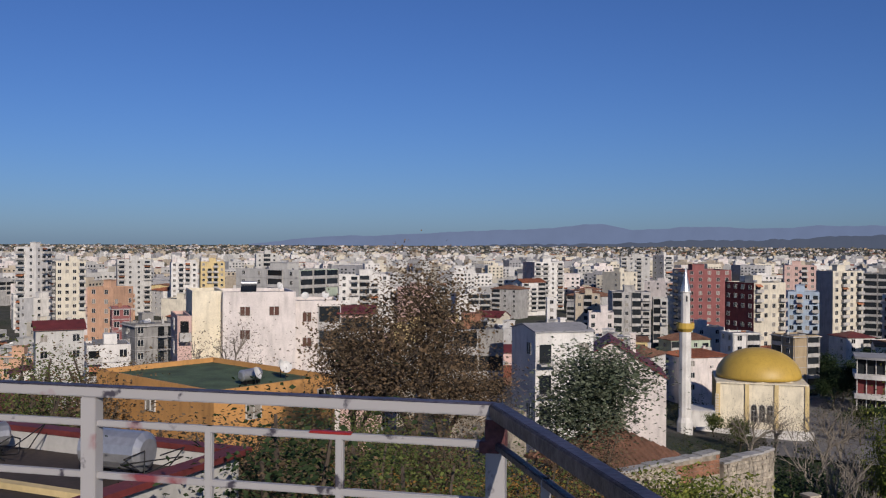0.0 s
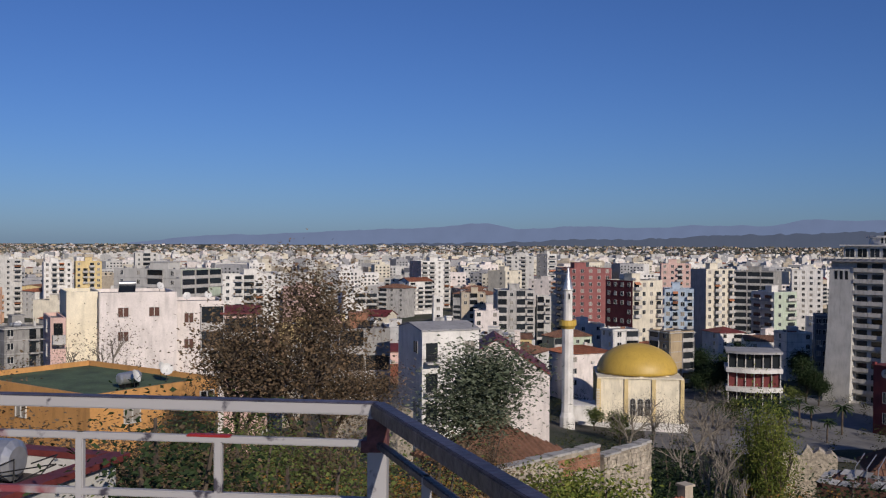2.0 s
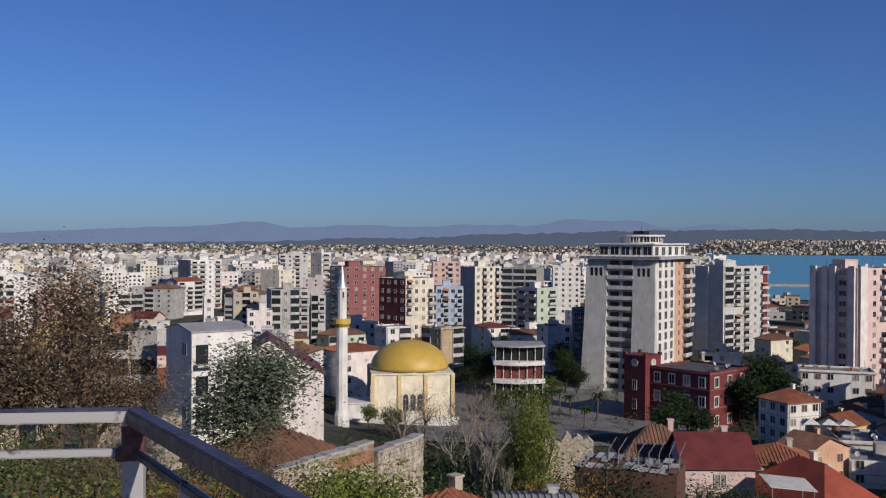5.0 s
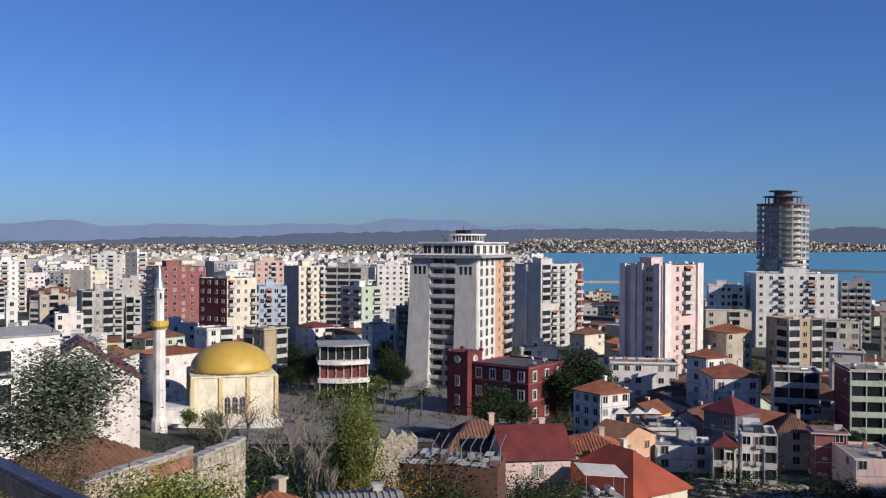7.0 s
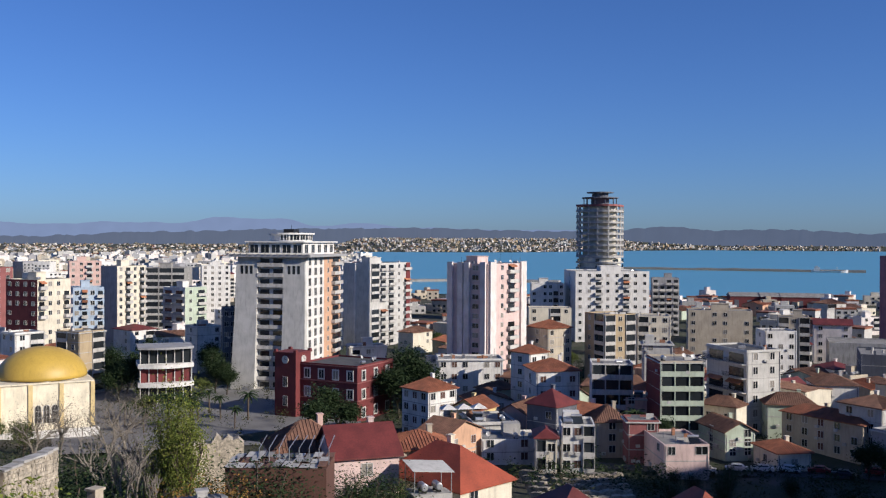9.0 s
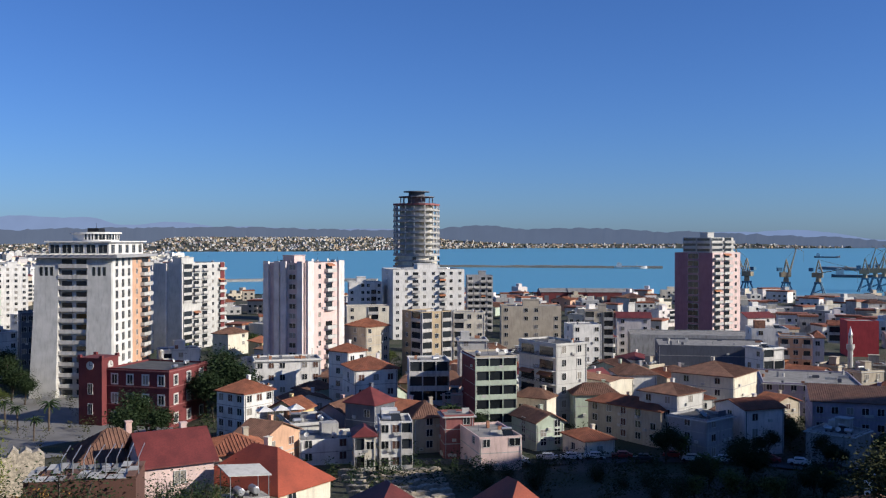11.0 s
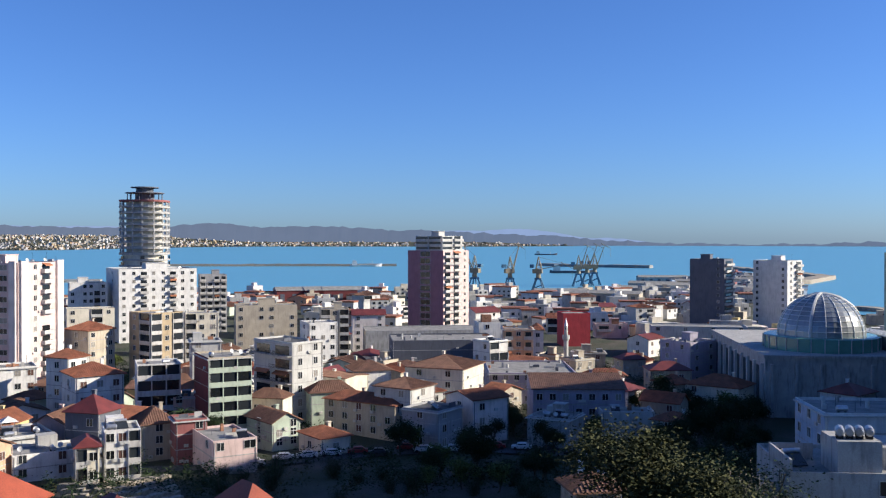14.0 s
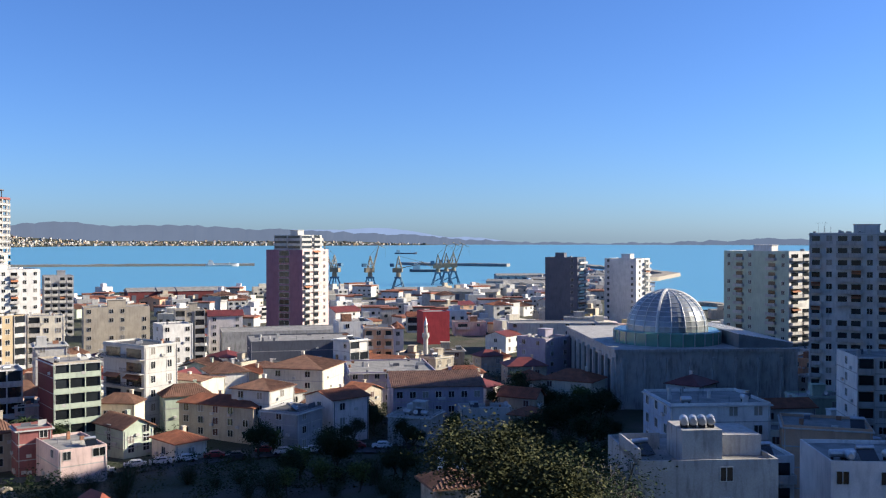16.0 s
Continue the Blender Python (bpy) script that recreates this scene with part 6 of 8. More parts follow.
def tank_canopy(x, y, z, rot):
    """Two white tanks under a tilted sheet canopy on posts."""
    e = thing("tank_canopy", pose(x, y, z, 0, 0, rot), "tilted white sheet canopy over roof tanks", "canopy")
    bm = bmesh.new()
    v = [bm.verts.new(p) for p in ((-2.6, -2, 2.9), (2.6, -2, 2.4), (2.6, 2, 2.9), (-2.6, 2, 3.4))]
    u = [bm.verts.new(q.co + Vector((0, 0, 0.08))) for q in v]
    bm.faces.new(v[::-1])
    bm.faces.new(u)
    for i in range(4):
        bm.faces.new((v[i], v[(i + 1) % 4], u[(i + 1) % 4], u[i]))
    part("sheet", bm, OFFWHITE, e)
    for a, b, t in ((-2.3, -1.7, 2.9), (2.3, -1.7, 2.4), (2.3, 1.7, 2.85), (-2.3, 1.7, 3.3)):
        bm = bmesh.new()
        cyl(bm, a, b, 0, t, 0.06, 6)
        part("post", bm, STEEL, e)
    bm = bmesh.new()
    box(bm, -2.4, -1.8, -2, 2.4, 1.8, 0)
    part("plinth", bm, LIGHTCON, e)
    for a in (-0.9, 0.9):
        ob = new("water_tank", tank_mesh())
        ob.matrix_world = pose(x, y, z, 0, 0, rot) @ pose(a, -0.6, 0.0, 0, 0, 90)
        tagged(ob, "white water tank under a sheet canopy", "water tank", "rooftop water tanks")



def pyramid_canopy(x, y, z, rot):
    """A white pyramid tent roof on four posts, on a house terrace."""
    e = thing("tent_canopy", pose(x, y, z, 0, 0, rot), "white pyramid tent canopy on a roof terrace", "canopy", "terrace canopies")
    bm = bmesh.new()
    c = [bm.verts.new(p) for p in ((-1.6, -1.6, 2.0), (1.6, -1.6, 2.0), (1.6, 1.6, 2.0), (-1.6, 1.6, 2.0))]
    t = bm.verts.new((0, 0, 3.0))
    for i in range(4):
        bm.faces.new((c[i], c[(i + 1) % 4], t))
    bm.faces.new(c[::-1])
    part("tent_roof", bm, WHITE, e)
    for a in (-1.5, 1.5):
        for b in (-1.5, 1.5):
            bm = bmesh.new()
            cyl(bm, a, b, -0.3, 2.0, 0.05, 6)
            part("post", bm, STEEL, e)


mosque(64.0, 218.8, -13.3, 19.5, 10.9)
minaret(53.6, 208.2, 36.5, 1.35, True)
minaret(310.4, 77.6, 18.6, 0.85, False)
hotel_tower(156.3, 238.3, 35.7, 22.0, 31.4, 40.4)
town_hall(137.6, 186.8, 21.4, 17.0, 17.3, 13.8)
unfinished_tower(404.0, 327.4, 11.6, 72.2)
dome_hall(249.7, 11.3, -73.6, 67.4, 48.7, 14.9, 19.1, 18.6, 11.1)
terrace_cafe(107.4, 245.5, -20.6, 14.7, 11.0, 15.4)
tower = bldg('apartment_building', 'beige-pink tower with stacked corner balconies', 198.9, 204.1, 12.6, 14.9, 21.6, 38.2, 13, ROSE, L='...W.', R='.wB.', slab=OFFWHITE, tanks=2, ants=2, dishes=2, seed=119)
fins(tower, left_face(14.9), (1.19, 5.06, 7.44, 13.39), 1.93, 0.7, 38.8, PALEPINK)
fins(tower, Matrix.Identity(4), (2.16, 20.05), 3.23, 0.7, 38.8, PALEPINK)
bldg('apartment_building', 'mauve and pink tower with a stepped crown', 388.1, 152.6, -14.8, 19.9, 19.8, 40.0, 13, ROSE, L='.f.', R='bbw', lw=MAUVE, hut=False, seed=120)
bldg('penthouse', 'stepped white penthouse on a tower roof', 394.3, 155.8, -17.4, 15.2, 15.2, 6.9, 3, OFFWHITE, L='ll', R='lb', seed=61, z=39.6, category='penthouse')
harbour_crane(744.4, 264.4, 79.6, 39.7, 68, 'blue and ochre portal crane with raised jib')
harbour_crane(753.8, 236.4, -52.6, 38.8, 75, 'blue and ochre portal crane on the quay')
harbour_crane(760.5, 213.8, -84.3, 38.8, 12, 'blue portal crane with a level jib')
harbour_crane(875.9, 207.1, -66.7, 38.2, 72, 'ochre portal crane with a slanting jib')
harbour_crane(892.3, 202.5, -67.2, 39.2, 70, 'ochre portal crane with a slanting jib')
harbour_crane(908.5, 198.7, -67.7, 39.1, 70, 'ochre portal crane with a slanting jib')
strip_wall('breakwater', 'long low stone breakwater in the bay', ((1255, 992), (1333, 838), (1422, 642)), 14, -1, 4.2, STONE, 'breakwater', 20, 0.6)
strip_wall('harbour_mole', 'dark jetty at the port basin', ((1542, 427), (1505, 370), (1481, 235)), 16, -1, 5, CONCRETE, 'jetty', 15, 0.5)
strip_wall('stone_mole', 'brown stone mole off the beach', ((1495, 120), (1299, 36), (1150, -14), (1020, 11), (979, 44)), 18, -1, 4.5, STONE, 'mole', 15, 0.6)
strip_wall('beach_mole', 'low stone groyne with a sandy top', ((640, -8), (649, -26), (639, -42)), 10, -1, 3, STONE, 'groyne', 8, 0.5)
strip_wall('quay', 'concrete quay edge at the port', ((739, 278), (744, 236), (757, 167)), 12, -1, 2.4, LIGHTCON, 'quay', 20, 0.05)
strip_wall('harbour_pier', 'dark basin pier with moored stores', ((668, 810), (710, 787), (780, 688)), 20, -1, 3, CONCRETE, 'pier', 15, 0.3)
ship(1382, 679, -64, 52, WHITE, 'small white ship moored at the breakwater')
ship(2509, 684, -75, 62, DARKGREY, 'dark low cargo ship out in the bay')
ship(1215, 295, -74, 60, DARKGREY, 'dark cargo ship moored inside the port')
quay_shed(825, 151, -94, 40, 16, 7, LIGHTCON, 'long low harbour shed with dark doors')
quay_shed(794, 126, -71, 36, 16, 7, OFFWHITE, 'long low harbour shed with dark doors')
quay_shed(905, 121, -96, 30, 16, 6, BEIGE, 'long low harbour shed with dark doors')
quay_shed(755, 148, -74, 30, 16, 6, GREY, 'long low harbour shed with dark doors')
quay_shed(980, 168, -70, 50, 16, 6, LIGHTCON, 'long low harbour shed with dark doors')
quay_shed(684, 194, -64, 40, 16, 6, OFFWHITE, 'long low harbour shed with dark doors')
quay_shed(677, 166, -90, 50, 16, 6, BEIGE, 'long low harbour shed with dark doors')
quay_shed(707, 99, -96, 30, 16, 6, GREY, 'long low harbour shed with dark doors')
quay_shed(774, 67, -99, 30, 16, 7, LIGHTCON, 'long low harbour shed with dark doors')
quay_shed(972, 95, -98, 40, 16, 6, OFFWHITE, 'long low harbour shed with dark doors')
quay_shed(583, 357, -51, 34, 20, 8, MAROON, 'dark red harbour warehouse')
quay_shed(594, 340, -52, 34, 20, 8, MAROON, 'dark red harbour warehouse')
quay_shed(601, 329, -53, 34, 20, 8, MAROON, 'dark red harbour warehouse')
rubble_wall((9.4, 51.3), (16.4, 55.8), 26.0, 32.4, 32.6, 0.6, 'rubble stone garden wall with a brick patch and pale coping', True, 3)
rubble_wall((16.6, 55.7), (20.6, 58.6), 22.0, 32.0, 32.2, 0.6, 'stepped rubble stone wall end beside a cottage', False, 4)
strip_wall('retaining_wall', 'old rubble retaining wall with dry creepers', ((0.7, 92.0), (4.8, 91.9), (8.1, 94.7)), 1.0, -3, 5.2, STONE, 'wall', 0.8, 0.35)
strip_wall('ruined_wall', 'pale ruined masonry above the square', ((64.5, 130.5), (68.4, 133.7), (74.3, 130.5)), 2.2, -2, 9.6, RUBBLE, 'wall', 0.8, 0.9)
strip_wall('amphitheatre_terrace', 'low curved ancient stone terrace in grass', ((123.3, 117.8), (124.4, 114.0), (125.4, 110.1), (127.7, 107.5), (131.4, 105.9), (135.0, 104.1)), 1.1, -1, 1.1, STONE, 'ruin', 0.9, 0.3)
strip_wall('amphitheatre_terrace', 'low curved ancient stone terrace in grass', ((119.6, 113.6), (120.6, 109.9), (121.6, 106.2), (123.8, 103.6), (127.4, 102.0), (131.0, 100.4)), 1.1, -1, 1.1, STONE, 'ruin', 0.9, 0.3)
strip_wall('amphitheatre_terrace', 'low curved ancient stone terrace in grass', ((116.0, 109.5), (116.9, 105.9), (117.7, 102.2), (119.9, 99.7), (123.4, 98.2), (126.9, 96.7)), 1.1, -1, 1.1, STONE, 'ruin', 0.9, 0.3)
strip_wall('amphitheatre_terrace', 'low curved ancient stone terrace in grass', ((112.3, 105.4), (113.1, 101.8), (113.9, 98.3), (115.9, 95.8), (119.4, 94.4), (122.8, 93.0)), 1.1, -1, 1.1, STONE, 'ruin', 0.9, 0.3)
strip_wall('amphitheatre_terrace', 'low curved ancient stone terrace in grass', ((108.6, 101.3), (109.3, 97.8), (110.0, 94.3), (112.0, 92.0), (115.3, 90.7), (118.7, 89.3)), 1.1, -1, 1.1, STONE, 'ruin', 0.9, 0.3)
strip_wall('amphitheatre_terrace', 'low curved ancient stone terrace in grass', ((104.8, 97.3), (105.5, 93.9), (106.1, 90.4), (108.0, 88.2), (111.2, 87.0), (114.5, 85.6)), 1.1, -1, 1.1, STONE, 'ruin', 0.9, 0.3)
strip_wall('amphitheatre_terrace', 'low curved ancient stone terrace in grass', ((101.1, 93.2), (101.6, 89.9), (102.1, 86.6), (104.0, 84.4), (107.2, 83.3), (110.4, 82.0)), 1.1, -1, 1.1, STONE, 'ruin', 0.9, 0.3)
strip_wall('amphitheatre_terrace', 'low curved ancient stone terrace in grass', ((97.3, 89.2), (97.8, 86.0), (98.2, 82.7), (99.9, 80.6), (103.1, 79.6), (106.2, 78.4)), 1.1, -1, 1.1, STONE, 'ruin', 0.9, 0.3)
junk_roof(45.5, 83.6, -42.0, 10.0, 6.5, 9.0, 4)
tank_canopy(73.0, 84.9, 15.4, -20.7)
pyramid_canopy(131.4, 146.6, 8.1, -30.0)
pyramid_canopy(134.4, 145.0, 8.1, -31.0)
pyramid_canopy(137.2, 143.4, 8.1, -32.0)
railing()


# ---- the rest of the city ----
TAKEN = []
for ob in list(scene.objects):
    if ob.parent is None and ob.get("category") and ob.get("kind") != "structure" and ob.children:
        w = next((c for c in ob.children if c.name.startswith("wall")), None)
        if w:
            xs = [ob.matrix_world @ v.co for v in w.data.vertices]
            cx, cy = sum(p.x for p in xs) / len(xs), sum(p.y for p in xs) / len(xs)
            TAKEN.append((cx, cy, max(math.hypot(p.x - cx, p.y - cy) for p in xs)))


def free(x, y, r):
    return all(math.hypot(x - a, y - b) > (r + c) * 0.85 for a, b, c in TAKEN)


FILL = random.Random(5)
WALLS = [WHITE, OFFWHITE, CREAM, BEIGE, PALEPINK, LIGHTCON, YELLOW, PINK, MINT, SALMON]
WORDS = ["white", "grey-white", "cream", "beige", "pale pink", "grey concrete", "yellow", "pink", "mint", "salmon"]


def fill(n, az0, az1, d0, d1, h0, h1, w0, w1, pitched, rich, dull=False):
    """Scatter ordinary buildings where nothing stands yet."""
    made = tries = 0
    while made < n and tries < n * 30:
        tries += 1
        az = FILL.uniform(az0, az1)
        d = math.sqrt(FILL.uniform(d0 * d0, d1 * d1))
        if 19 < az < 38 and d < 305 or d > near_shore(az) - 45 or 44 < az < 52 and d < 190 or 52 <= az < 66 and d < 210:
            continue
        w, dp = FILL.uniform(w0, w1), FILL.uniform(w0, w1) * 0.8
        x, y = d * math.sin(radians(az)), d * math.cos(radians(az))
        rot = -az + FILL.choice((8, 30, -25, 45, 60)) + FILL.uniform(-6, 6)
        rr = math.hypot(w, dp) / 2
        c, s = math.cos(radians(rot)), math.sin(radians(rot))
        mx, my = x + c * w / 2 - s * dp / 2, y + s * w / 2 + c * dp / 2
        if not free(mx, my, rr):
            continue
        TAKEN.append((mx, my, rr))
        h = FILL.uniform(h0, h1)
        k = min(len(WALLS) - 1, int(FILL.random() ** 1.7 * len(WALLS)))
        if dull:
            k = FILL.choice((1, 3, 5, 5, 3, 4))
        st = max(1, round(h / 3.1))
        n1, n2 = max(1, int(w / (4 if d < 350 else 5))), max(1, int(dp / 5))
        bays = "wwwlbw." if rich else "wws.."
        R, L = "".join(FILL.choice(bays) for _ in range(n1)), "".join(FILL.choice("ww.") for _ in range(n2))
        if FILL.random() < pitched:
            rm, word = FILL.choice(((TILE, "clay tile"), (TILEOLD, "weathered tile"), (TILE, "clay tile"), (TILERED, "dark red sheet"), (TILEOLD, "weathered tile")))
            bldg("house", f"{WORDS[k]} plastered house with a {word} roof", x, y, rot, dp, w, h, st, WALLS[k], L=L, R=R, roof=FILL.choice(("hip", "hip", "gabx", "gaby")),
                 roofm=rm, rise=FILL.uniform(1.5, 2.5), seed=made + int(d), group="city houses", skip=1 if st > 2 else 0)
        else:
            bldg("apartment_building" if h > 9 else "house", f"{WORDS[k]} plastered flat-roofed building with plain windows", x, y, rot, dp, w, h, st, WALLS[k], L=L, R=R,
                 seed=made + int(d), roofm=FILL.choice((SCREED, BITUMEN, LIGHTCON, SCREED)), tanks=FILL.choice((0, 1, 2)) if d < 330 else 0, dishes=FILL.choice((0, 1, 2)) if d < 260 else 0, group="city blocks", skip=st // 2 if d > 300 else (1 if st > 3 else 0))
        made += 1
    return made


fill(44, 41, 62, 168, 330, 5, 8, 7, 12, 0.72, False)
fill(30, 62, 82, 200, 330, 4.5, 7, 7, 12, 0.7, False, True)
fill(16, 92, 101, 170, 330, 6, 9, 9, 14, 0.35, False)
fill(10, 79, 90, 245, 400, 5, 8, 9, 14, 0.5, False)
fill(38, 37, 82, 320, 620, 5, 10, 9, 16, 0.6, True)
fill(20, -27, 8, 150, 240, 5.5, 8, 8, 13, 0.5, False)
fill(60, -27, 38, 240, 420, 7, 14, 10, 17, 0.4, True)
fill(62, -28, 38, 400, 720, 10, 21, 13, 22, 0.15, True)
fill(16, 81, 100, 330, 600, 4, 8, 10, 20, 0.3, False)


def mass(name, label, n, az0, az1, d0, d1, h0, h1, w0, w1, mats, windows, sd):
    """A far quarter, too distant to count: joined boxes with parapets, some with rows of windows, some with pitched roofs."""
    rnd = random.Random(sd)
    V, F, M = [], [], []

    def add(cx, cy, z0, w, d, h, rot, mi):
        c, s = math.cos(rot), math.sin(rot)
        k = len(V)
        for zz in (z0, z0 + h):
            for a, b in ((-w, -d), (w, -d), (w, d), (-w, d)):
                V.append((cx + (a * c - b * s) / 2, cy + (a * s + b * c) / 2, zz))
        for f in ((4, 5, 6, 7), (0, 1, 5, 4), (1, 2, 6, 5), (2, 3, 7, 6), (3, 0, 4, 7)):
            F.append([k + i for i in f])
            M.append(mi)

    for _ in range(n):
        az = rnd.uniform(az0, az1)
        u = rnd.random()
        d = d0 + (d1 - d0) * u ** 0.8
        if d > near_shore(az) - 30 and d < far_shore(az) + 60:
            continue
        x, y = d * math.sin(radians(az)), d * math.cos(radians(az))
        g = ground_z(x, y)
        w, dp, h = rnd.uniform(w0, w1), rnd.uniform(w0, w1) * 0.7, h0 + (h1 - h0) * rnd.random() ** 1.8
        rot = -radians(az) + rnd.choice((0.15, 0.5, -0.4, 0.8)) + rnd.uniform(-0.1, 0.1)
        mi = rnd.randrange(len(mats) - 2)
        add(x, y, g - 1, w, dp, h + 1, rot, mi)
        if rnd.random() < 0.6:
            add(x + rnd.uniform(-2, 2), y, g + h, w * 0.35, dp * 0.4, 2.4, rot, mi)
        elif h < 10:
            add(x, y, g + h, w * 1.05, dp * 1.05, 0.9, rot, len(mats) - 1)
        if windows:
            c, s = math.cos(rot), math.sin(rot)
            nb = max(2, int(w / 3.4))
            for st in range(int(h / 3.1)):
                for b in range(nb):
                    if rnd.random() < 0.12:
                        continue
                    a = -w / 2 + w * (b + 0.5) / nb
                    px, py = x + a * c + dp / 2 * s, y + a * s - dp / 2 * c
                    if rnd.random() < 0.3:
                        add(px, py, g + st * 3.1 + 0.2, w / nb * 0.9, 1.6, 1.0, rot, mi)
                    add(px, py, g + st * 3.1 + 1.0, min(1.7, w / nb * 0.55), 0.3, 1.5, rot, len(mats) - 2)
    me = bpy.data.meshes.new(name)
    me.from_pydata(V, [], F)
    for m in mats:
        me.materials.append(m)
    me.polygons.foreach_set("material_index", M)
    me.update()
    return tagged(new(name, me), label, "city", kind="stuff")


PALE = [WHITE, OFFWHITE, CREAM, WHITE, PALEPINK, BEIGE, OFFWHITE, GREY]
mass("city_quarter", "dense pale apartment blocks of the middle distance", 420, -30, 39, 690, 1250, 8, 25, 14, 26, PALE + [GLASS, TILE], True, 11)
mass("far_suburb", "far low white suburbs on the plain", 2600, -32, 41, 1150, 2600, 4, 18, 10, 22, PALE + [GLASS, TILE], False, 12)
# duller walls for the two farthest towns, distance haze put into their colours
mass("horizon_suburb", "scattered white houses at the edge of the plain", 3400, -32, 60, 2400, 4650, 3, 7, 7, 16, [OFFWHITE, GREY, BEIGE, WHITE, TAN, GREY, GLASS, TILE], False, 13)
mass("far_shore_town", "white seaside town across the bay", 3000, 36, 78, 3500, 4750, 3, 11, 5, 12, [OFFWHITE, GREY, BEIGE, OFFWHITE, GREY, TAN, GLASS, TILE], False, 14)
mass("waterfront_quarter", "low tile-roofed houses towards the waterfront", 300, 36, 87, 430, 770, 4, 9, 8, 16, [WHITE, CREAM, BEIGE, PALEPINK, OFFWHITE, LIGHTCON, GLASS, TILE], True, 15)
mass("port_yard", "stacked containers and stores in the port yard", 420, 79.5, 90, 790, 1260, 2, 6, 4, 14, [GREY, BRICKRED, OFFWHITE, BLUE, DARKGREY, LIGHTCON, GLASS, SCREED], False, 16)


def far_trees(name, label, n, az0, az1, d0, d1, mat, sd):
    """Dark crowns between the far houses: uneven faceted clumps."""
    rnd = random.Random(sd)
    V, F = [], []
    for _ in range(n):
        az = rnd.uniform(az0, az1)
        d = d0 + (d1 - d0) * rnd.random() ** 0.9
        if near_shore(az) - 30 < d < far_shore(az) + 40:
            continue
        x, y = d * math.sin(radians(az)), d * math.cos(radians(az))
        g = ground_z(x, y)
        w, h = rnd.uniform(4, 13), rnd.uniform(5, 11)
        for _ in range(3):
            cx, cy, cz = x + rnd.gauss(0, w * 0.5), y + rnd.gauss(0, w * 0.5), g + h * rnd.uniform(0.35, 0.7)
            r, k = w * rnd.uniform(0.35, 0.6), len(V)
            V.append((cx, cy, cz + r * rnd.uniform(0.7, 1.0)))
            for i in range(5):
                a = i * 1.2566 + rnd.uniform(-0.3, 0.3)
                q = r * rnd.uniform(0.8, 1.2)
                V.append((cx + q * math.cos(a), cy + q * math.sin(a), cz + rnd.uniform(-0.2, 0.2) * r))
            V.append((cx, cy, g - 0.5))
            for i in range(5):
                F.append((k, k + 1 + i, k + 1 + (i + 1) % 5))
                F.append((k + 6, k + 1 + (i + 1) % 5, k + 1 + i))
    me = bpy.data.meshes.new(name)
    me.from_pydata(V, [], F)
    me.materials.append(mat)
    tagged(new(name, me), label, "trees", kind="stuff")


# ---- plants ----
def leaves_mesh(name, pts, size, mat, rnd, flat=0.0):
    """Many small folded leaves at the given points."""
    V, F = [], []
    for p in pts:
        s = size * rnd.uniform(0.6, 1.4)
        a, b = rnd.uniform(0, 6.283), rnd.uniform(-1.2, 1.2)
        u = Vector((math.cos(a), math.sin(a), rnd.uniform(-0.5, 0.5))) * s
        w = Vector((-math.sin(a) * math.cos(b), math.cos(a) * math.cos(b), math.sin(b))) * s * 0.6
        k = len(V)
        V += [tuple(p - u), tuple(p + w), tuple(p + u), tuple(p - w * 0.8 + Vector((0, 0, s * 0.25)))]
        F += [(k, k + 1, k + 2), (k, k + 2, k + 3)]
    me = bpy.data.meshes.new(name)
    me.from_pydata([tuple(v) for v in V], [], F)
    me.materials.append(mat)
    return me


def limbs(bm, base, direction, length, rad, depth, rnd, tips, spread=0.7):
    """Recursive tapered limbs; collects the twig tips."""
    mid = base + direction * length * 0.55 + Vector((rnd.uniform(-1, 1), rnd.uniform(-1, 1), 0)) * length * 0.06
    end = base + direction * length
    tube(bm, base, mid, rad, rad * 0.8, 6 if depth > 2 else 4)
    tube(bm, mid, end, rad * 0.8, rad * 0.6, 6 if depth > 2 else 4)
    tips.append(end)
    if depth == 0:
        return
    for _ in range(rnd.choice((2, 3, 3))):
        d = (direction + Vector((rnd.uniform(-1, 1), rnd.uniform(-1, 1), rnd.uniform(-0.35, 0.75))) * spread).normalized()
        limbs(bm, end if rnd.random() < 0.7 else mid, d, length * rnd.uniform(0.6, 0.82), rad * 0.58, depth - 1, rnd, tips, spread)


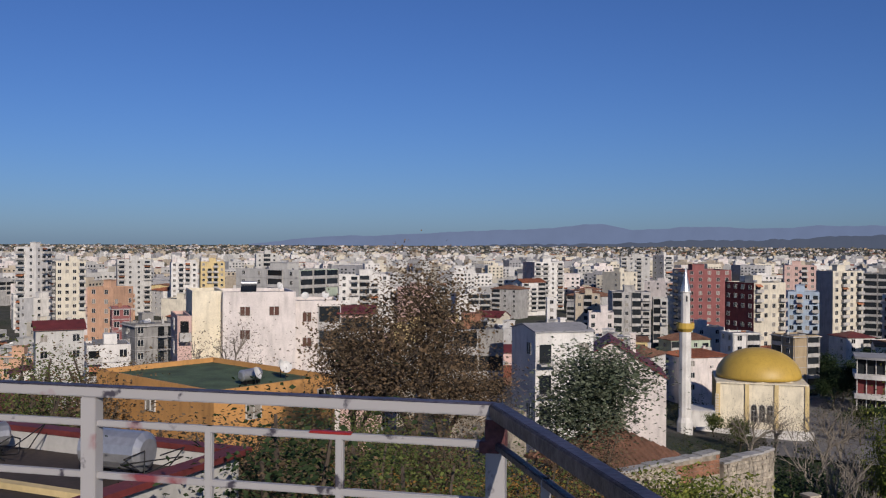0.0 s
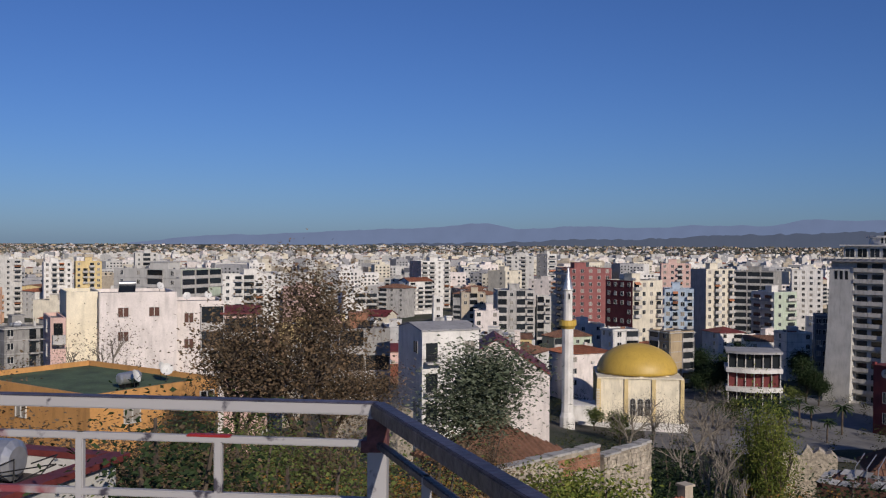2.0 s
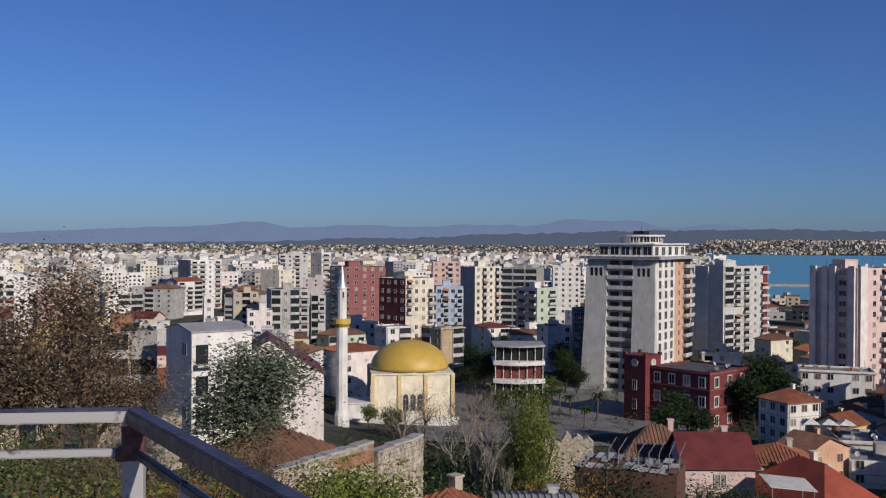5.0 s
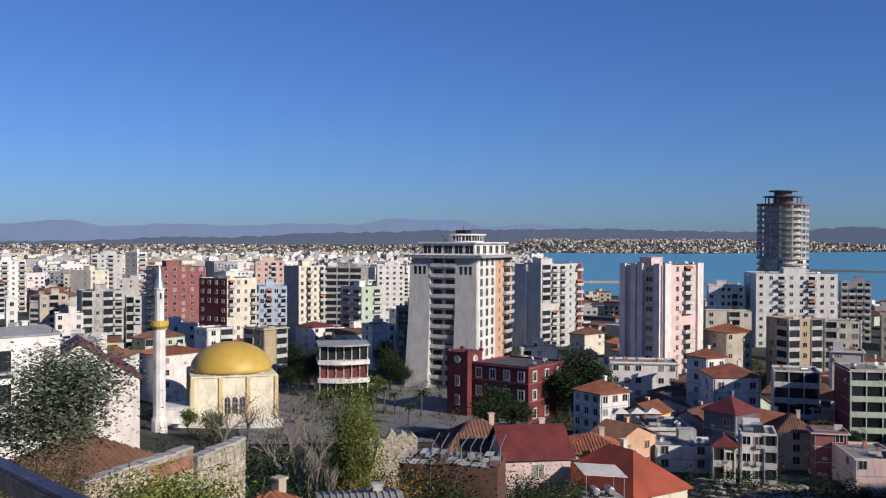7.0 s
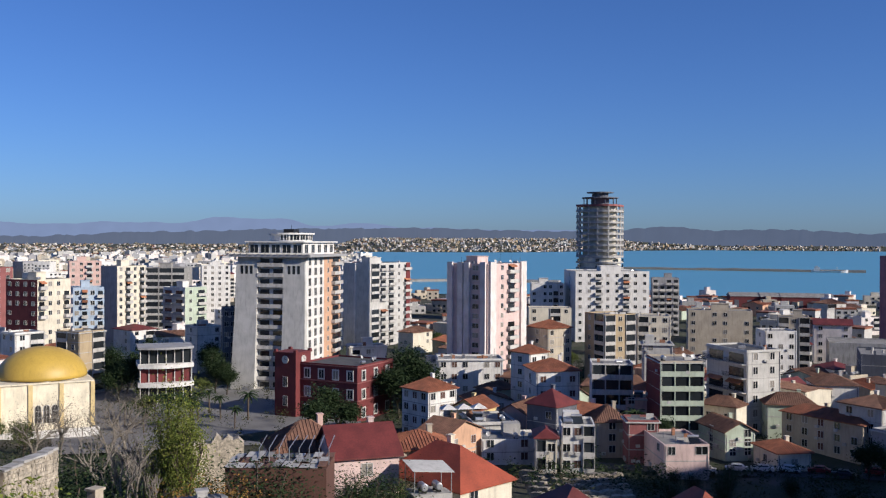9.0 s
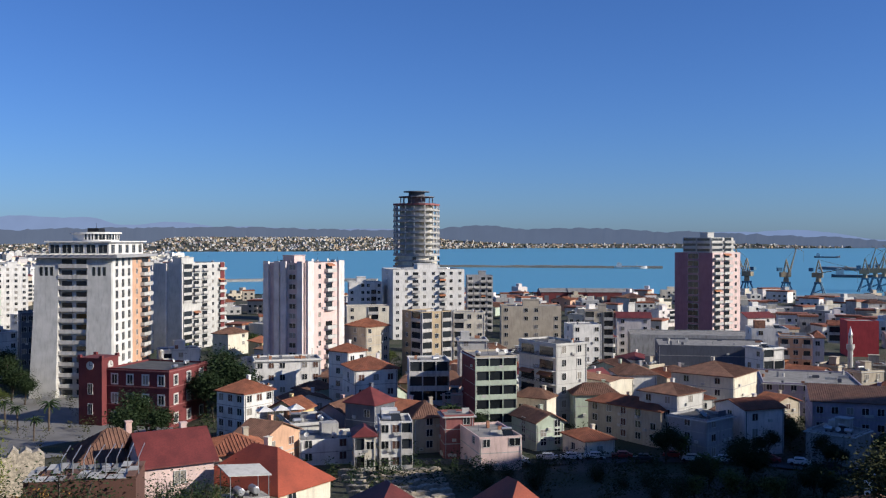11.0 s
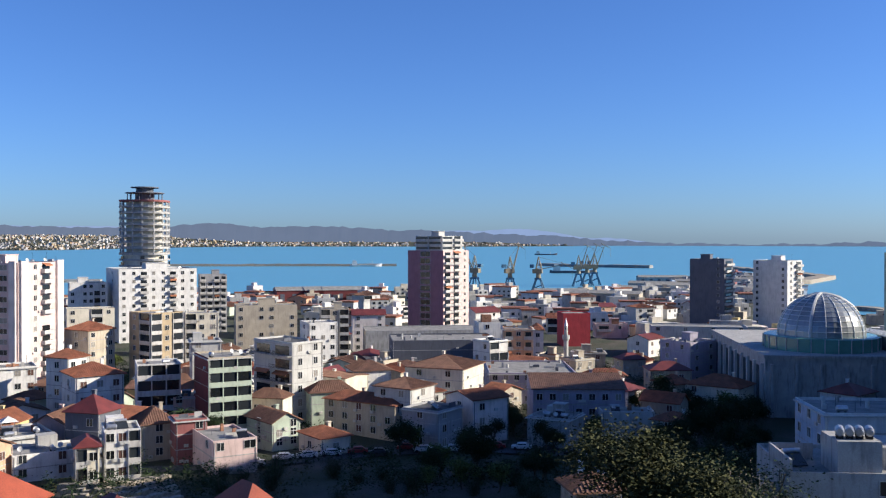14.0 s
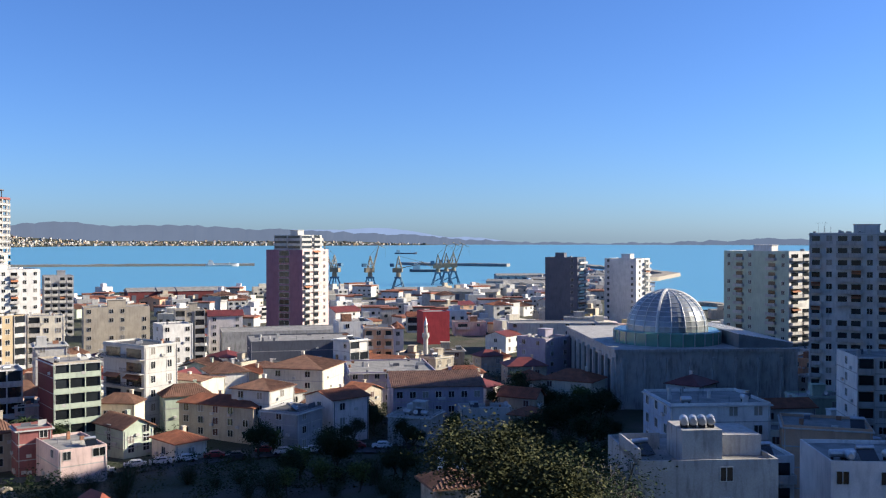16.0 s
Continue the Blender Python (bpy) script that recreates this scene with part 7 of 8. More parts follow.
def tree(name, label, leafmat, h, w, n, leaf, seed, bark=None, spread=0.7, low=0.3, category="tree", twigs=4, upright=0.0):
    """A tree of height h and crown width w: forked trunk, limbs, and an uneven crown of leaf clumps with gaps."""
    rnd = random.Random(seed)
    e = thing(name, pose(0, 0, 0), label, category)
    bm, tips = bmesh.new(), []
    limbs(bm, Vector((0, 0, -0.3)), Vector((rnd.uniform(-0.1, 0.1), rnd.uniform(-0.1, 0.1), 1)).normalized(), h * low, h * 0.035, twigs, rnd, tips, spread)
    top = max(t.z for t in tips)
    mx, my = sum(t.x for t in tips) / len(tips), sum(t.y for t in tips) / len(tips)
    for v in bm.verts:
        k = max(0, v.co.z) / top
        v.co.x -= mx * min(1, k * 1.6)
        v.co.y -= my * min(1, k * 1.6)
    for t in tips:
        k = max(0, t.z) / top
        t.x -= mx * min(1, k * 1.6)
        t.y -= my * min(1, k * 1.6)
    side = max(max(abs(t.x), abs(t.y)) for t in tips)
    for v in bm.verts:
        k = v.co.z / top
        v.co.z *= h * 0.97 / top
        v.co.x *= w / 2 / side * (0.35 + 0.65 * min(1, max(0, k) * 1.5))
        v.co.y *= w / 2 / side * (0.35 + 0.65 * min(1, max(0, k) * 1.5))
    part("trunk", bm, bark or BARK, e)
    if n:
        sc = []
        for t in tips:
            k = t.z / top
            f = w / 2 / side * (0.35 + 0.65 * min(1, max(0, k) * 1.5))
            q = Vector((t.x * f, t.y * f, t.z * h * 0.97 / top))
            if q.z > h * low * 0.75:
                sc.append(q)
        pts = []
        for _ in range(n):
            c = rnd.choice(sc)
            r = 0.11 * (w + h) * 0.5
            pts.append(c + Vector((rnd.gauss(0, r), rnd.gauss(0, r), rnd.gauss(0, r * (0.8 + upright)))))
        part("crown", leaves_mesh("crown", pts, leaf, leafmat, rnd), None, e)
    return e


def shrub(name, label, leafmat, h, w, n, leaf, seed):
    """A many-stemmed bush."""
    rnd = random.Random(seed)
    e = thing(name, pose(0, 0, 0), label, "shrub")
    bm = bmesh.new()
    pts = []
    for i in range(9):
        a = rnd.uniform(0, 6.283)
        tip = Vector((math.cos(a) * w / 2 * rnd.uniform(0.2, 0.9), math.sin(a) * w / 2 * rnd.uniform(0.2, 0.9), h * rnd.uniform(0.6, 1.0)))
        tube(bm, (tip.x * 0.15, tip.y * 0.15, -0.2), tip, 0.03 * h, 0.008 * h, 4)
        for _ in range(n // 9):
            u = rnd.uniform(0.15, 1.05)
            r = 0.13 * w
            pts.append(Vector((tip.x * u, tip.y * u, tip.z * u)) + Vector((rnd.gauss(0, r), rnd.gauss(0, r), rnd.gauss(0, r * 0.6))))
    part("woody_base", bm, BARK, e)
    part("foliage", leaves_mesh("foliage", pts, leaf, leafmat, rnd), None, e)
    return e


def palm(seed):
    """A date palm: ringed trunk and arching fronds."""
    rnd = random.Random(seed)
    e = thing("palm_tree", pose(0, 0, 0), "tall palm with an arching green crown", "palm", "palms")
    bm = bmesh.new()
    for i in range(8):
        tube(bm, (0.02 * i, 0, i * 0.8 - 0.3), (0.02 * i + 0.02, 0, i * 0.8 + 0.5), 0.24, 0.2, 8)
    part("trunk", bm, BARK, e)
    bm = bmesh.new()
    for i in range(26):
        a, up = rnd.uniform(0, 6.283), rnd.uniform(-0.3, 1.1)
        p = Vector((0.15, 0, 6.2))
        d = Vector((math.cos(a), math.sin(a), up)).normalized()
        for k in range(5):
            q = p + d * 0.55
            sidev = Vector((-math.sin(a), math.cos(a), 0)) * (0.32 - 0.05 * k)
            s2 = Vector((-math.sin(a), math.cos(a), 0)) * (0.28 - 0.05 * k)
            v = [bm.verts.new(x) for x in (p - sidev - Vector((0, 0, 0.12)), p, q, q - s2 - Vector((0, 0, 0.12)))]
            bm.faces.new(v)
            v2 = [bm.verts.new(x) for x in (p, p + sidev - Vector((0, 0, 0.12)), q + s2 - Vector((0, 0, 0.12)), q)]
            bm.faces.new(v2)
            p = q
            d = (d + Vector((0, 0, -0.28))).normalized()
    part("frond_crown", bm, DARKL if seed % 2 else GREENL, e)
    return e


PROTO = {}


def plant(kind, x, y, s=1.0, turn=0.0, sx=1.0):
    """A copy of a prototype plant at a place on the ground."""
    e = PROTO[kind]
    if not e.get("placed"):
        e["placed"] = 1
        e.matrix_world = pose(x, y, ground_z(x, y) - 0.1, 0, 0, turn)
        e.scale = (s * sx, s * sx, s)
        return e
    c = copy_thing(e, pose(x, y, ground_z(x, y) - 0.1, 0, 0, turn))
    c.scale = (s * sx, s * sx, s)
    return c


far_trees("far_plain_trees", "dark tree clumps among the far suburbs", 2600, -30, 41, 1000, 4700, FARLEAF, 61)
far_trees("far_shore_trees", "dark tree clumps behind the seaside town", 1500, 36, 80, 3600, 4750, FARLEAF, 62)


PROTO["russet"] = tree("autumn_tree", "tall autumn tree with sparse russet-brown leaves", RUSSET, 8.0, 7.0, 17000, 0.07, 3, spread=0.75, twigs=5)
PROTO["olive"] = tree("olive_tree", "round grey-green olive tree below the terrace", OLIVE, 6.0, 8.5, 17000, 0.08, 8, spread=0.95, low=0.38, twigs=4)
PROTO["poplar"] = tree("green_tree", "upright yellow-green leafy tree", YELLOWG, 8.0, 3.4, 7000, 0.085, 5, spread=0.45, low=0.2, upright=0.8)
PROTO["bare"] = tree("bare_tree", "leafless tree with pale twisted branches", STRAW, 7.0, 5.0, 0, 0.05, 12, bark=PALEBARK, spread=0.75, twigs=5)
PROTO["twig"] = tree("bare_tree", "dry pale tree with fine twigs", STRAW, 6.0, 5.5, 3000, 0.05, 15, bark=PALEBARK, spread=0.9, low=0.2, twigs=5)
PROTO["dark"] = tree("evergreen_tree", "dense dark evergreen tree among houses", DARKL, 8.0, 7.0, 6500, 0.17, 21, spread=0.8, low=0.22)
PROTO["city"] = tree("street_tree", "leafy green street tree among houses", GREENL, 6.0, 5.0, 2600, 0.2, 22, spread=0.8, low=0.28, twigs=3)
PROTO["big"] = tree("broad_tree", "broad bushy olive-green tree on the slope", HOLM, 7.5, 9.5, 26000, 0.11, 31, spread=1.0, low=0.2)
PROTO["bush_g"] = shrub("green_bush", "dense green bush on the slope", GREENL, 2.2, 2.8, 9000, 0.025, 41)
PROTO["bush_b"] = shrub("brown_bush", "dry brown bush on the slope", RUSSET, 2.0, 2.6, 6500, 0.031, 42)
PROTO["bush_y"] = shrub("yellow_bush", "yellow and orange autumn bush", AUTUMN, 1.8, 2.2, 6500, 0.028, 43)
PROTO["bush_l"] = shrub("leafy_bush", "upright yellow-green leafy bush by a wall", YELLOWG, 2.6, 2.2, 7500, 0.05, 44)
PROTO["bush_d"] = shrub("dark_bush", "dark evergreen bush on the slope", DARKL, 2.6, 3.4, 8000, 0.042, 45)
PROTO["palm"] = palm(1)


def street(kind, x, y, s, turn):
    """A street tree, left out where a building stands."""
    if free(x, y, 1.5):
        plant(kind, x, y, s, turn)


def gardens(name, label, mat, n, az0, az1, d0, d1, leaf, seed):
    """Shrubs, creepers and low trees in the yards between houses, past counting."""
    rnd = random.Random(seed)
    pts = []
    for _ in range(n):
        a, d = rnd.uniform(az0, az1), math.sqrt(rnd.uniform(d0 * d0, d1 * d1))
        x, y = d * math.sin(radians(a)), d * math.cos(radians(a))
        w = rnd.uniform(0.8, 2.2)
        if not free(x, y, w) or noise.noise((x * 0.03, y * 0.03, seed)) < -0.25 or 183 < d < 196 and a > 41:
            continue
        g, h = ground_z(x, y), rnd.uniform(1.2, 4.2)
        for _ in range(60):
            pts.append(Vector((x + rnd.gauss(0, w * 0.5), y + rnd.gauss(0, w * 0.5), g + h * rnd.uniform(0.05, 1.0) ** 0.7)))
    tagged(new(name, leaves_mesh(name, pts, leaf, mat, rnd)), label, "shrubs", kind="stuff")


def scrub(name, label, mat, n, az0, az1, d0, d1, leaf, seed, hgt):
    """Grass tufts and low scrub over the slopes."""
    rnd = random.Random(seed)
    pts = []
    for _ in range(n):
        a, d = rnd.uniform(az0, az1), rnd.uniform(d0, d1)
        x, y = d * math.sin(radians(a)), d * math.cos(radians(a))
        if noise.noise((x * 0.07, y * 0.07, seed)) < -0.12:
            continue
        g = ground_z(x, y) + 0.8 * noise.noise((x * 0.05, y * 0.05, 0)) - 0.1
        r = rnd.uniform(0.2, 0.7)
        for _ in range(16):
            pts.append(Vector((x + rnd.gauss(0, r), y + rnd.gauss(0, r), g + abs(rnd.gauss(0, hgt)))))
    tagged(new(name, leaves_mesh(name, pts, leaf, mat, rnd)), label, "scrub", kind="stuff")


gardens("garden_shrubs", "dark evergreen shrubs in yards between houses", DARKL, 2600, 38, 86, 150, 340, 0.22, 71)
gardens("yard_bushes", "brown and olive bushes in yards between houses", HOLM, 1300, -26, 86, 140, 330, 0.2, 72)
scrub("slope_grass", "green grass and weeds on the hillside", GREENL, 4200, -30, 104, 14, 170, 0.055, 51, 0.22)
scrub("slope_scrub", "dry brown scrub on the hillside", RUSSET, 5200, -30, 104, 14, 150, 0.05, 52, 0.4)
scrub("slope_weeds", "yellowing autumn weeds on the hillside", AUTUMN, 1500, -14, 30, 14, 60, 0.04, 53, 0.3)
plant('russet', -2.1, 50.0, 1.54, 121, 0.82)
plant('russet', 0.6, 58.0, 1.17, 303, 0.90)
plant('russet', -5.3, 61.8, 1.32, 278, 0.60)
plant('olive', 10.5, 65.0, 1.5, 66, 1.15)
plant('twig', -20.9, 89.6, 2.40, 189, 0.80)
plant('bush_g', -31.2, 68.2, 4.67, 309, 0.90)
plant('bush_b', -26.9, 64.6, 4.18, 242, 0.90)
plant('bush_b', -28.4, 74.8, 4.65, 320, 0.90)
plant('bush_b', -42.3, 122.9, 7.07, 297, 0.90)
plant('bush_g', -26.0, 86.2, 4.18, 33, 0.90)
plant('bush_g', -24.4, 54.8, 3.61, 310, 0.90)
plant('bush_b', -9.0, 28.6, 2.39, 6, 0.95)
plant('bush_b', -8.9, 32.8, 2.56, 240, 0.95)
plant('bush_b', -8.3, 35.0, 2.46, 132, 0.95)
plant('bush_b', -6.5, 32.4, 2.40, 282, 0.95)
plant('bush_b', -5.6, 35.6, 2.30, 119, 0.95)
plant('bush_b', -6.0, 44.6, 2.44, 98, 0.95)
plant('bush_g', -4.4, 39.8, 2.28, 240, 0.95)
plant('bush_b', -4.8, 25.6, 2.21, 276, 0.95)
plant('bush_b', -3.6, 24.7, 2.16, 281, 0.95)
plant('bush_b', -5.1, 23.5, 2.19, 243, 0.95)
plant('bush_d', -3.7, 21.7, 2.14, 203, 0.95)
plant('bush_g', -2.6, 29.9, 2.17, 327, 0.95)
plant('bush_y', -1.2, 24.0, 2.15, 77, 0.95)
plant('bush_y', -1.6, 19.9, 2.19, 118, 0.95)
plant('bush_g', -0.6, 20.0, 2.19, 325, 0.95)
plant('bush_y', -0.2, 22.0, 2.18, 77, 0.95)
plant('bush_y', -2.1, 18.9, 2.18, 267, 0.95)
plant('bush_b', -2.4, 17.8, 2.19, 199, 0.95)
plant('bush_b', 0.4, 40.0, 1.95, 7, 0.95)
plant('bush_g', 1.4, 34.0, 1.8, 343, 0.95)
plant('bush_g', -2.4, 43.9, 2.12, 32, 0.95)
plant('bush_b', -3.9, 45.8, 2.11, 81, 0.95)
plant('bush_b', -0.6, 46.0, 2.10, 302, 0.95)
plant('bush_y', 2.8, 29.9, 2.05, 21, 0.90)
plant('bush_y', 3.2, 26.8, 2.06, 154, 0.90)
plant('bush_b', 6.1, 44.6, 1.97, 15, 0.90)
plant('bush_b', 7.9, 49.4, 2.02, 137, 0.90)
plant('bush_g', 2.1, 23.9, 2.02, 242, 0.90)
plant('bush_b', 2.9, 21.8, 2.09, 304, 0.90)
plant('bush_b', 4.9, 29.6, 1.84, 198, 0.90)
plant('bush_l', 6.6, 29.3, 1.50, 218, 0.80)
plant('bush_l', 7.2, 30.2, 1.59, 202, 0.80)
plant('bush_l', 7.6, 30.1, 1.69, 295, 0.80)
plant('bush_l', 8.3, 30.9, 1.78, 227, 0.80)
plant('bush_l', 8.7, 30.8, 1.85, 68, 0.80)
plant('bush_l', 9.1, 30.7, 1.88, 187, 0.80)
plant('bush_l', 6.4, 27.3, 1.47, 49, 0.80)
plant('bush_l', 7.6, 27.0, 1.67, 18, 0.80)
plant('poplar', 38.2, 79.3, 1.89, 69, 0.50)
plant('poplar', 37.3, 75.3, 1.66, 253, 0.50)
plant('poplar', 36.5, 77.9, 1.49, 111, 0.50)
plant('bare', 34.4, 81.0, 1.95, 344, 0.90)
plant('bare', 41.6, 101.8, 2.25, 223, 0.90)
plant('bare', 32.6, 73.1, 1.69, 154, 0.90)
plant('twig', 59.4, 180.5, 1.97, 215, 1.00)
plant('twig', 66.9, 188.5, 2.05, 259, 1.00)
plant('twig', 71.8, 175.9, 2.27, 197, 1.00)
plant('twig', 80.2, 188.7, 2.17, 179, 1.00)
plant('bush_d', 32.8, 89.2, 3.51, 208, 1.10)
plant('bush_d', 32.5, 83.9, 3.25, 172, 1.10)
plant('bush_d', 38.3, 92.4, 3.5, 14, 1.10)
plant('bush_g', 34.0, 77.9, 3.06, 310, 1.10)
plant('bush_d', 42.6, 84.9, 3.25, 167, 1.10)
plant('bush_d', 26.8, 75.4, 2.78, 335, 1.10)
plant('bush_d', 29.5, 72.2, 2.58, 293, 1.10)
plant('bush_d', 46.3, 121.5, 3.77, 327, 1.10)
plant('bush_d', 31.4, 105.4, 2.85, 60, 1.10)
plant('bush_d', 30.2, 95.3, 2.92, 314, 1.10)
plant('bush_g', 24.7, 86.5, 2.31, 193, 1.10)
plant('bush_y', 35.3, 67.3, 4.48, 169, 0.90)
plant('bush_d', 45.5, 77.6, 3.56, 282, 1.00)
plant('bush_d', 65.4, 86.0, 2.69, 258, 1.20)
plant('bush_d', 49.0, 76.5, 2.2, 40, 1.1)
plant('bush_b', 53.5, 72.5, 2.4, 140, 1.1)
plant('bush_d', 58.5, 84.0, 2.3, 80, 1.1)
plant('bush_y', 41.0, 75.5, 2.6, 80, 1.0)
plant('bush_d', 63.0, 84.5, 2.9, 10, 1.1)
plant('bush_g', 67.0, 86.5, 3.0, 210, 1.1)
plant('bush_d', 71.0, 90.5, 2.9, 120, 1.0)
plant('bush_b', 46.5, 79.5, 2.6, 20, 1.1)
plant('palm', 92.0, 217.8, 0.83, 307, 1.00)
plant('palm', 91.8, 206.7, 0.87, 208, 1.00)
plant('palm', 102.9, 225.2, 0.85, 21, 1.00)
plant('palm', 101.2, 213.9, 1.14, 193, 1.00)
plant('palm', 105.7, 217.7, 0.98, 329, 1.00)
plant('palm', 102.3, 204.7, 1.14, 259, 1.00)
plant('palm', 109.4, 214.7, 1.05, 121, 1.00)
plant('palm', 114.3, 212.4, 0.89, 155, 1.00)
plant('palm', 118.3, 206.0, 1.08, 296, 1.00)
plant('palm', 96.3, 204.2, 1.02, 323, 1.00)
plant('palm', 102.1, 203.0, 1.02, 238, 1.00)
plant('palm', 116.1, 221.6, 0.92, 142, 1.00)
plant('palm', 109.8, 197.3, 0.82, 346, 1.00)
plant('palm', 128.4, 142.7, 0.91, 189, 1.00)
plant('palm', 132.4, 144.5, 0.98, 233, 1.00)
plant('palm', 124.3, 175.4, 0.99, 307, 1.00)
plant('palm', 230.1, 125.2, 1.00, 186, 1.00)
plant('palm', 228.1, 120.6, 0.96, 189, 1.00)
plant('palm', 226.8, 116.5, 1.15, 135, 1.00)
plant('palm', 235.5, 114.8, 0.99, 193, 1.00)
plant('palm', 233.6, 109.6, 0.93, 13, 1.00)
plant('palm', 163.8, 123.3, 1.19, 350, 1.00)
plant('palm', 160.6, 143.0, 1.12, 158, 1.00)
plant('palm', 225.8, 132.9, 1.05, 334, 1.00)
plant('palm', 227.7, 129.6, 1.14, 122, 1.00)
street('dark', 156.7, 188.4, 2.02, 167)
street('dark', 151.8, 185.9, 1.81, 95)
street('dark', 162.1, 190.3, 1.69, 347)
street('dark', 149.5, 185.2, 1.48, 222)
street('dark', 156.2, 182.2, 1.47, 332)
street('dark', 112.5, 278.1, 1.55, 357)
street('dark', 113.4, 266.9, 1.46, 49)
street('dark', 105.3, 254.0, 1.26, 52)
street('dark', 124.6, 272.9, 1.76, 307)
street('dark', 133.6, 251.7, 1.51, 164)
street('dark', 134.2, 245.7, 1.16, 170)
street('dark', 148.3, 283.5, 1.38, 345)
street('dark', 115.1, 169.6, 1.46, 114)
street('dark', 120.3, 169.6, 1.26, 224)
street('dark', 147.8, 111.2, 1.71, 291)
street('dark', 160.8, 127.1, 0.9, 230)
street('dark', 161.6, 134.1, 0.9, 138)
street('dark', 152.9, 141.0, 0.8, 115)
plant('dark', 122.1, 9.7, 0.84, 294, 1.00)
plant('dark', 152.8, 24.9, 0.69, 317, 1.00)
plant('dark', 133.8, 18.8, 0.66, 138, 1.00)
street('dark', 200.2, 24.8, 0.73, 18)
plant('dark', 138.3, 8.5, 0.65, 318, 1.00)
street('dark', 175.1, 9.2, 0.61, 113)
street('dark', 175.3, 32.4, 0.62, 147)
street('dark', 234.0, 26.4, 0.67, 146)
plant('dark', 148.1, 25.5, 0.63, 262, 1.00)
street('dark', 235.9, 14.4, 0.88, 6)
plant('dark', 133.0, 16.1, 0.86, 10, 1.00)
street('dark', 171.5, 19.8, 0.71, 174)
street('dark', 242.8, 41.6, 0.73, 31)
plant('dark', 142.7, 19.9, 0.65, 87, 1.00)
plant('dark', 152.3, 23.6, 0.91, 3, 1.00)
street('dark', 192.0, 23.2, 0.63, 127)
street('dark', 185.5, 28.0, 0.76, 0)
street('dark', 219.8, 15.4, 1.10, 247)
street('dark', 230.4, 12.5, 0.90, 161)
plant('dark', 125.7, 21.0, 0.79, 155, 1.00)
plant('dark', 141.9, 19.6, 0.91, 284, 1.00)
street('dark', 209.7, 39.6, 0.73, 21)
street('dark', 196.0, 26.8, 0.82, 22)
street('dark', 174.1, 17.7, 0.77, 359)
street('dark', 240.9, 34.9, 1.23, 111)
street('dark', 208.4, 23.8, 0.83, 218)
plant('dark', 120.0, 20.5, 0.60, 286, 1.00)
plant('dark', 152.1, 12.0, 0.94, 339, 1.00)
street('dark', 187.5, 13.3, 0.98, 163)
plant('dark', 130.8, 14.4, 0.95, 73, 1.00)
street('dark', 167.3, 26.1, 0.72, 337)
plant('dark', 141.3, 9.4, 0.68, 62, 1.00)
plant('dark', 131.0, 24.3, 0.68, 145, 1.00)
street('dark', 222.1, 24.0, 0.68, 261)
plant('dark', 148.5, 17.1, 0.93, 283, 1.00)
street('dark', 158.2, 28.6, 0.61, 123)
street('dark', 203.0, 10.3, 0.71, 201)
street('dark', 194.8, 29.9, 0.72, 42)
plant('dark', 147.7, 20.1, 0.63, 82, 1.00)
street('dark', 191.4, 25.0, 0.54, 351)
street('dark', 201.4, 24.4, 0.95, 49)
street('dark', 180.5, 21.5, 0.54, 300)
plant('dark', 142.0, 12.6, 0.90, 299, 1.00)
street('dark', 239.8, 28.0, 0.90, 151)
street('dark', 229.9, 21.9, 0.82, 136)
street('dark', 158.2, 10.4, 0.67, 102)
plant('big', 71.3, 10.0, 1.36, 88, 1.00)
plant('twig', 94.3, 6.3, 1.55, 73, 1.00)
plant('bush_d', 100.8, 7.4, 2.91, 105, 1.00)
plant('bush_d', 104.4, 7.4, 2.66, 285, 1.00)
plant('twig', 81.8, 7.4, 1.14, 204, 1.00)
plant('bush_d', 81.2, 4.6, 2.81, 117, 1.00)
plant('bush_d', 103.2, 5.4, 2.98, 35, 1.00)
plant('twig', 87.2, 4.3, 1.24, 97, 1.00)
plant('bush_d', 98.5, 5.7, 3.72, 345, 1.00)
plant('bush_d', 87.5, 4.7, 2.79, 23, 1.00)
plant('twig', 101.6, 7.9, 1.42, 43, 1.00)
plant('bush_d', 107.0, 9.3, 3.43, 18, 1.00)
plant('bush_d', 100.0, 7.6, 3.08, 3, 1.00)
# mostly dark bushes, added over this slope to deepen its shade
plant('bush_d', 146.3, 77.9, 1.4, 57, 1.00)
plant('bush_b', 158.6, 58.4, 0.90, 173, 1.00)
plant('bush_d', 117.2, 72.9, 0.91, 286, 1.00)
plant('bush_d', 149.9, 52.3, 1.12, 136, 1.00)
plant('bush_d', 146.4, 68.6, 1.12, 57, 1.00)
plant('bush_d', 151.4, 46.6, 1.57, 99, 1.00)
plant('bush_b', 147.3, 78.6, 1.37, 270, 1.00)
plant('bush_d', 120.0, 46.6, 0.83, 256, 1.00)
plant('bush_d', 124.5, 86.1, 1.25, 9, 1.00)
plant('bush_d', 125.6, 29.7, 1.58, 223, 1.00)
plant('bush_d', 138.5, 49.3, 0.99, 250, 1.00)
plant('bush_d', 137.9, 59.4, 1.67, 107, 1.00)
plant('bush_d', 102.0, 70.4, 1.2, 94, 1.00)
plant('bush_d', 140.0, 96.7, 1.02, 199, 1.00)
plant('bush_d', 161.9, 51.5, 1.02, 136, 1.00)
plant('bush_d', 106.4, 69.6, 1.23, 96, 1.00)
plant('bush_d', 141.8, 71.0, 0.88, 150, 1.00)
plant('bush_d', 141.7, 42.4, 1.13, 212, 1.00)
plant('bush_d', 133.0, 82.3, 1.54, 47, 1.00)
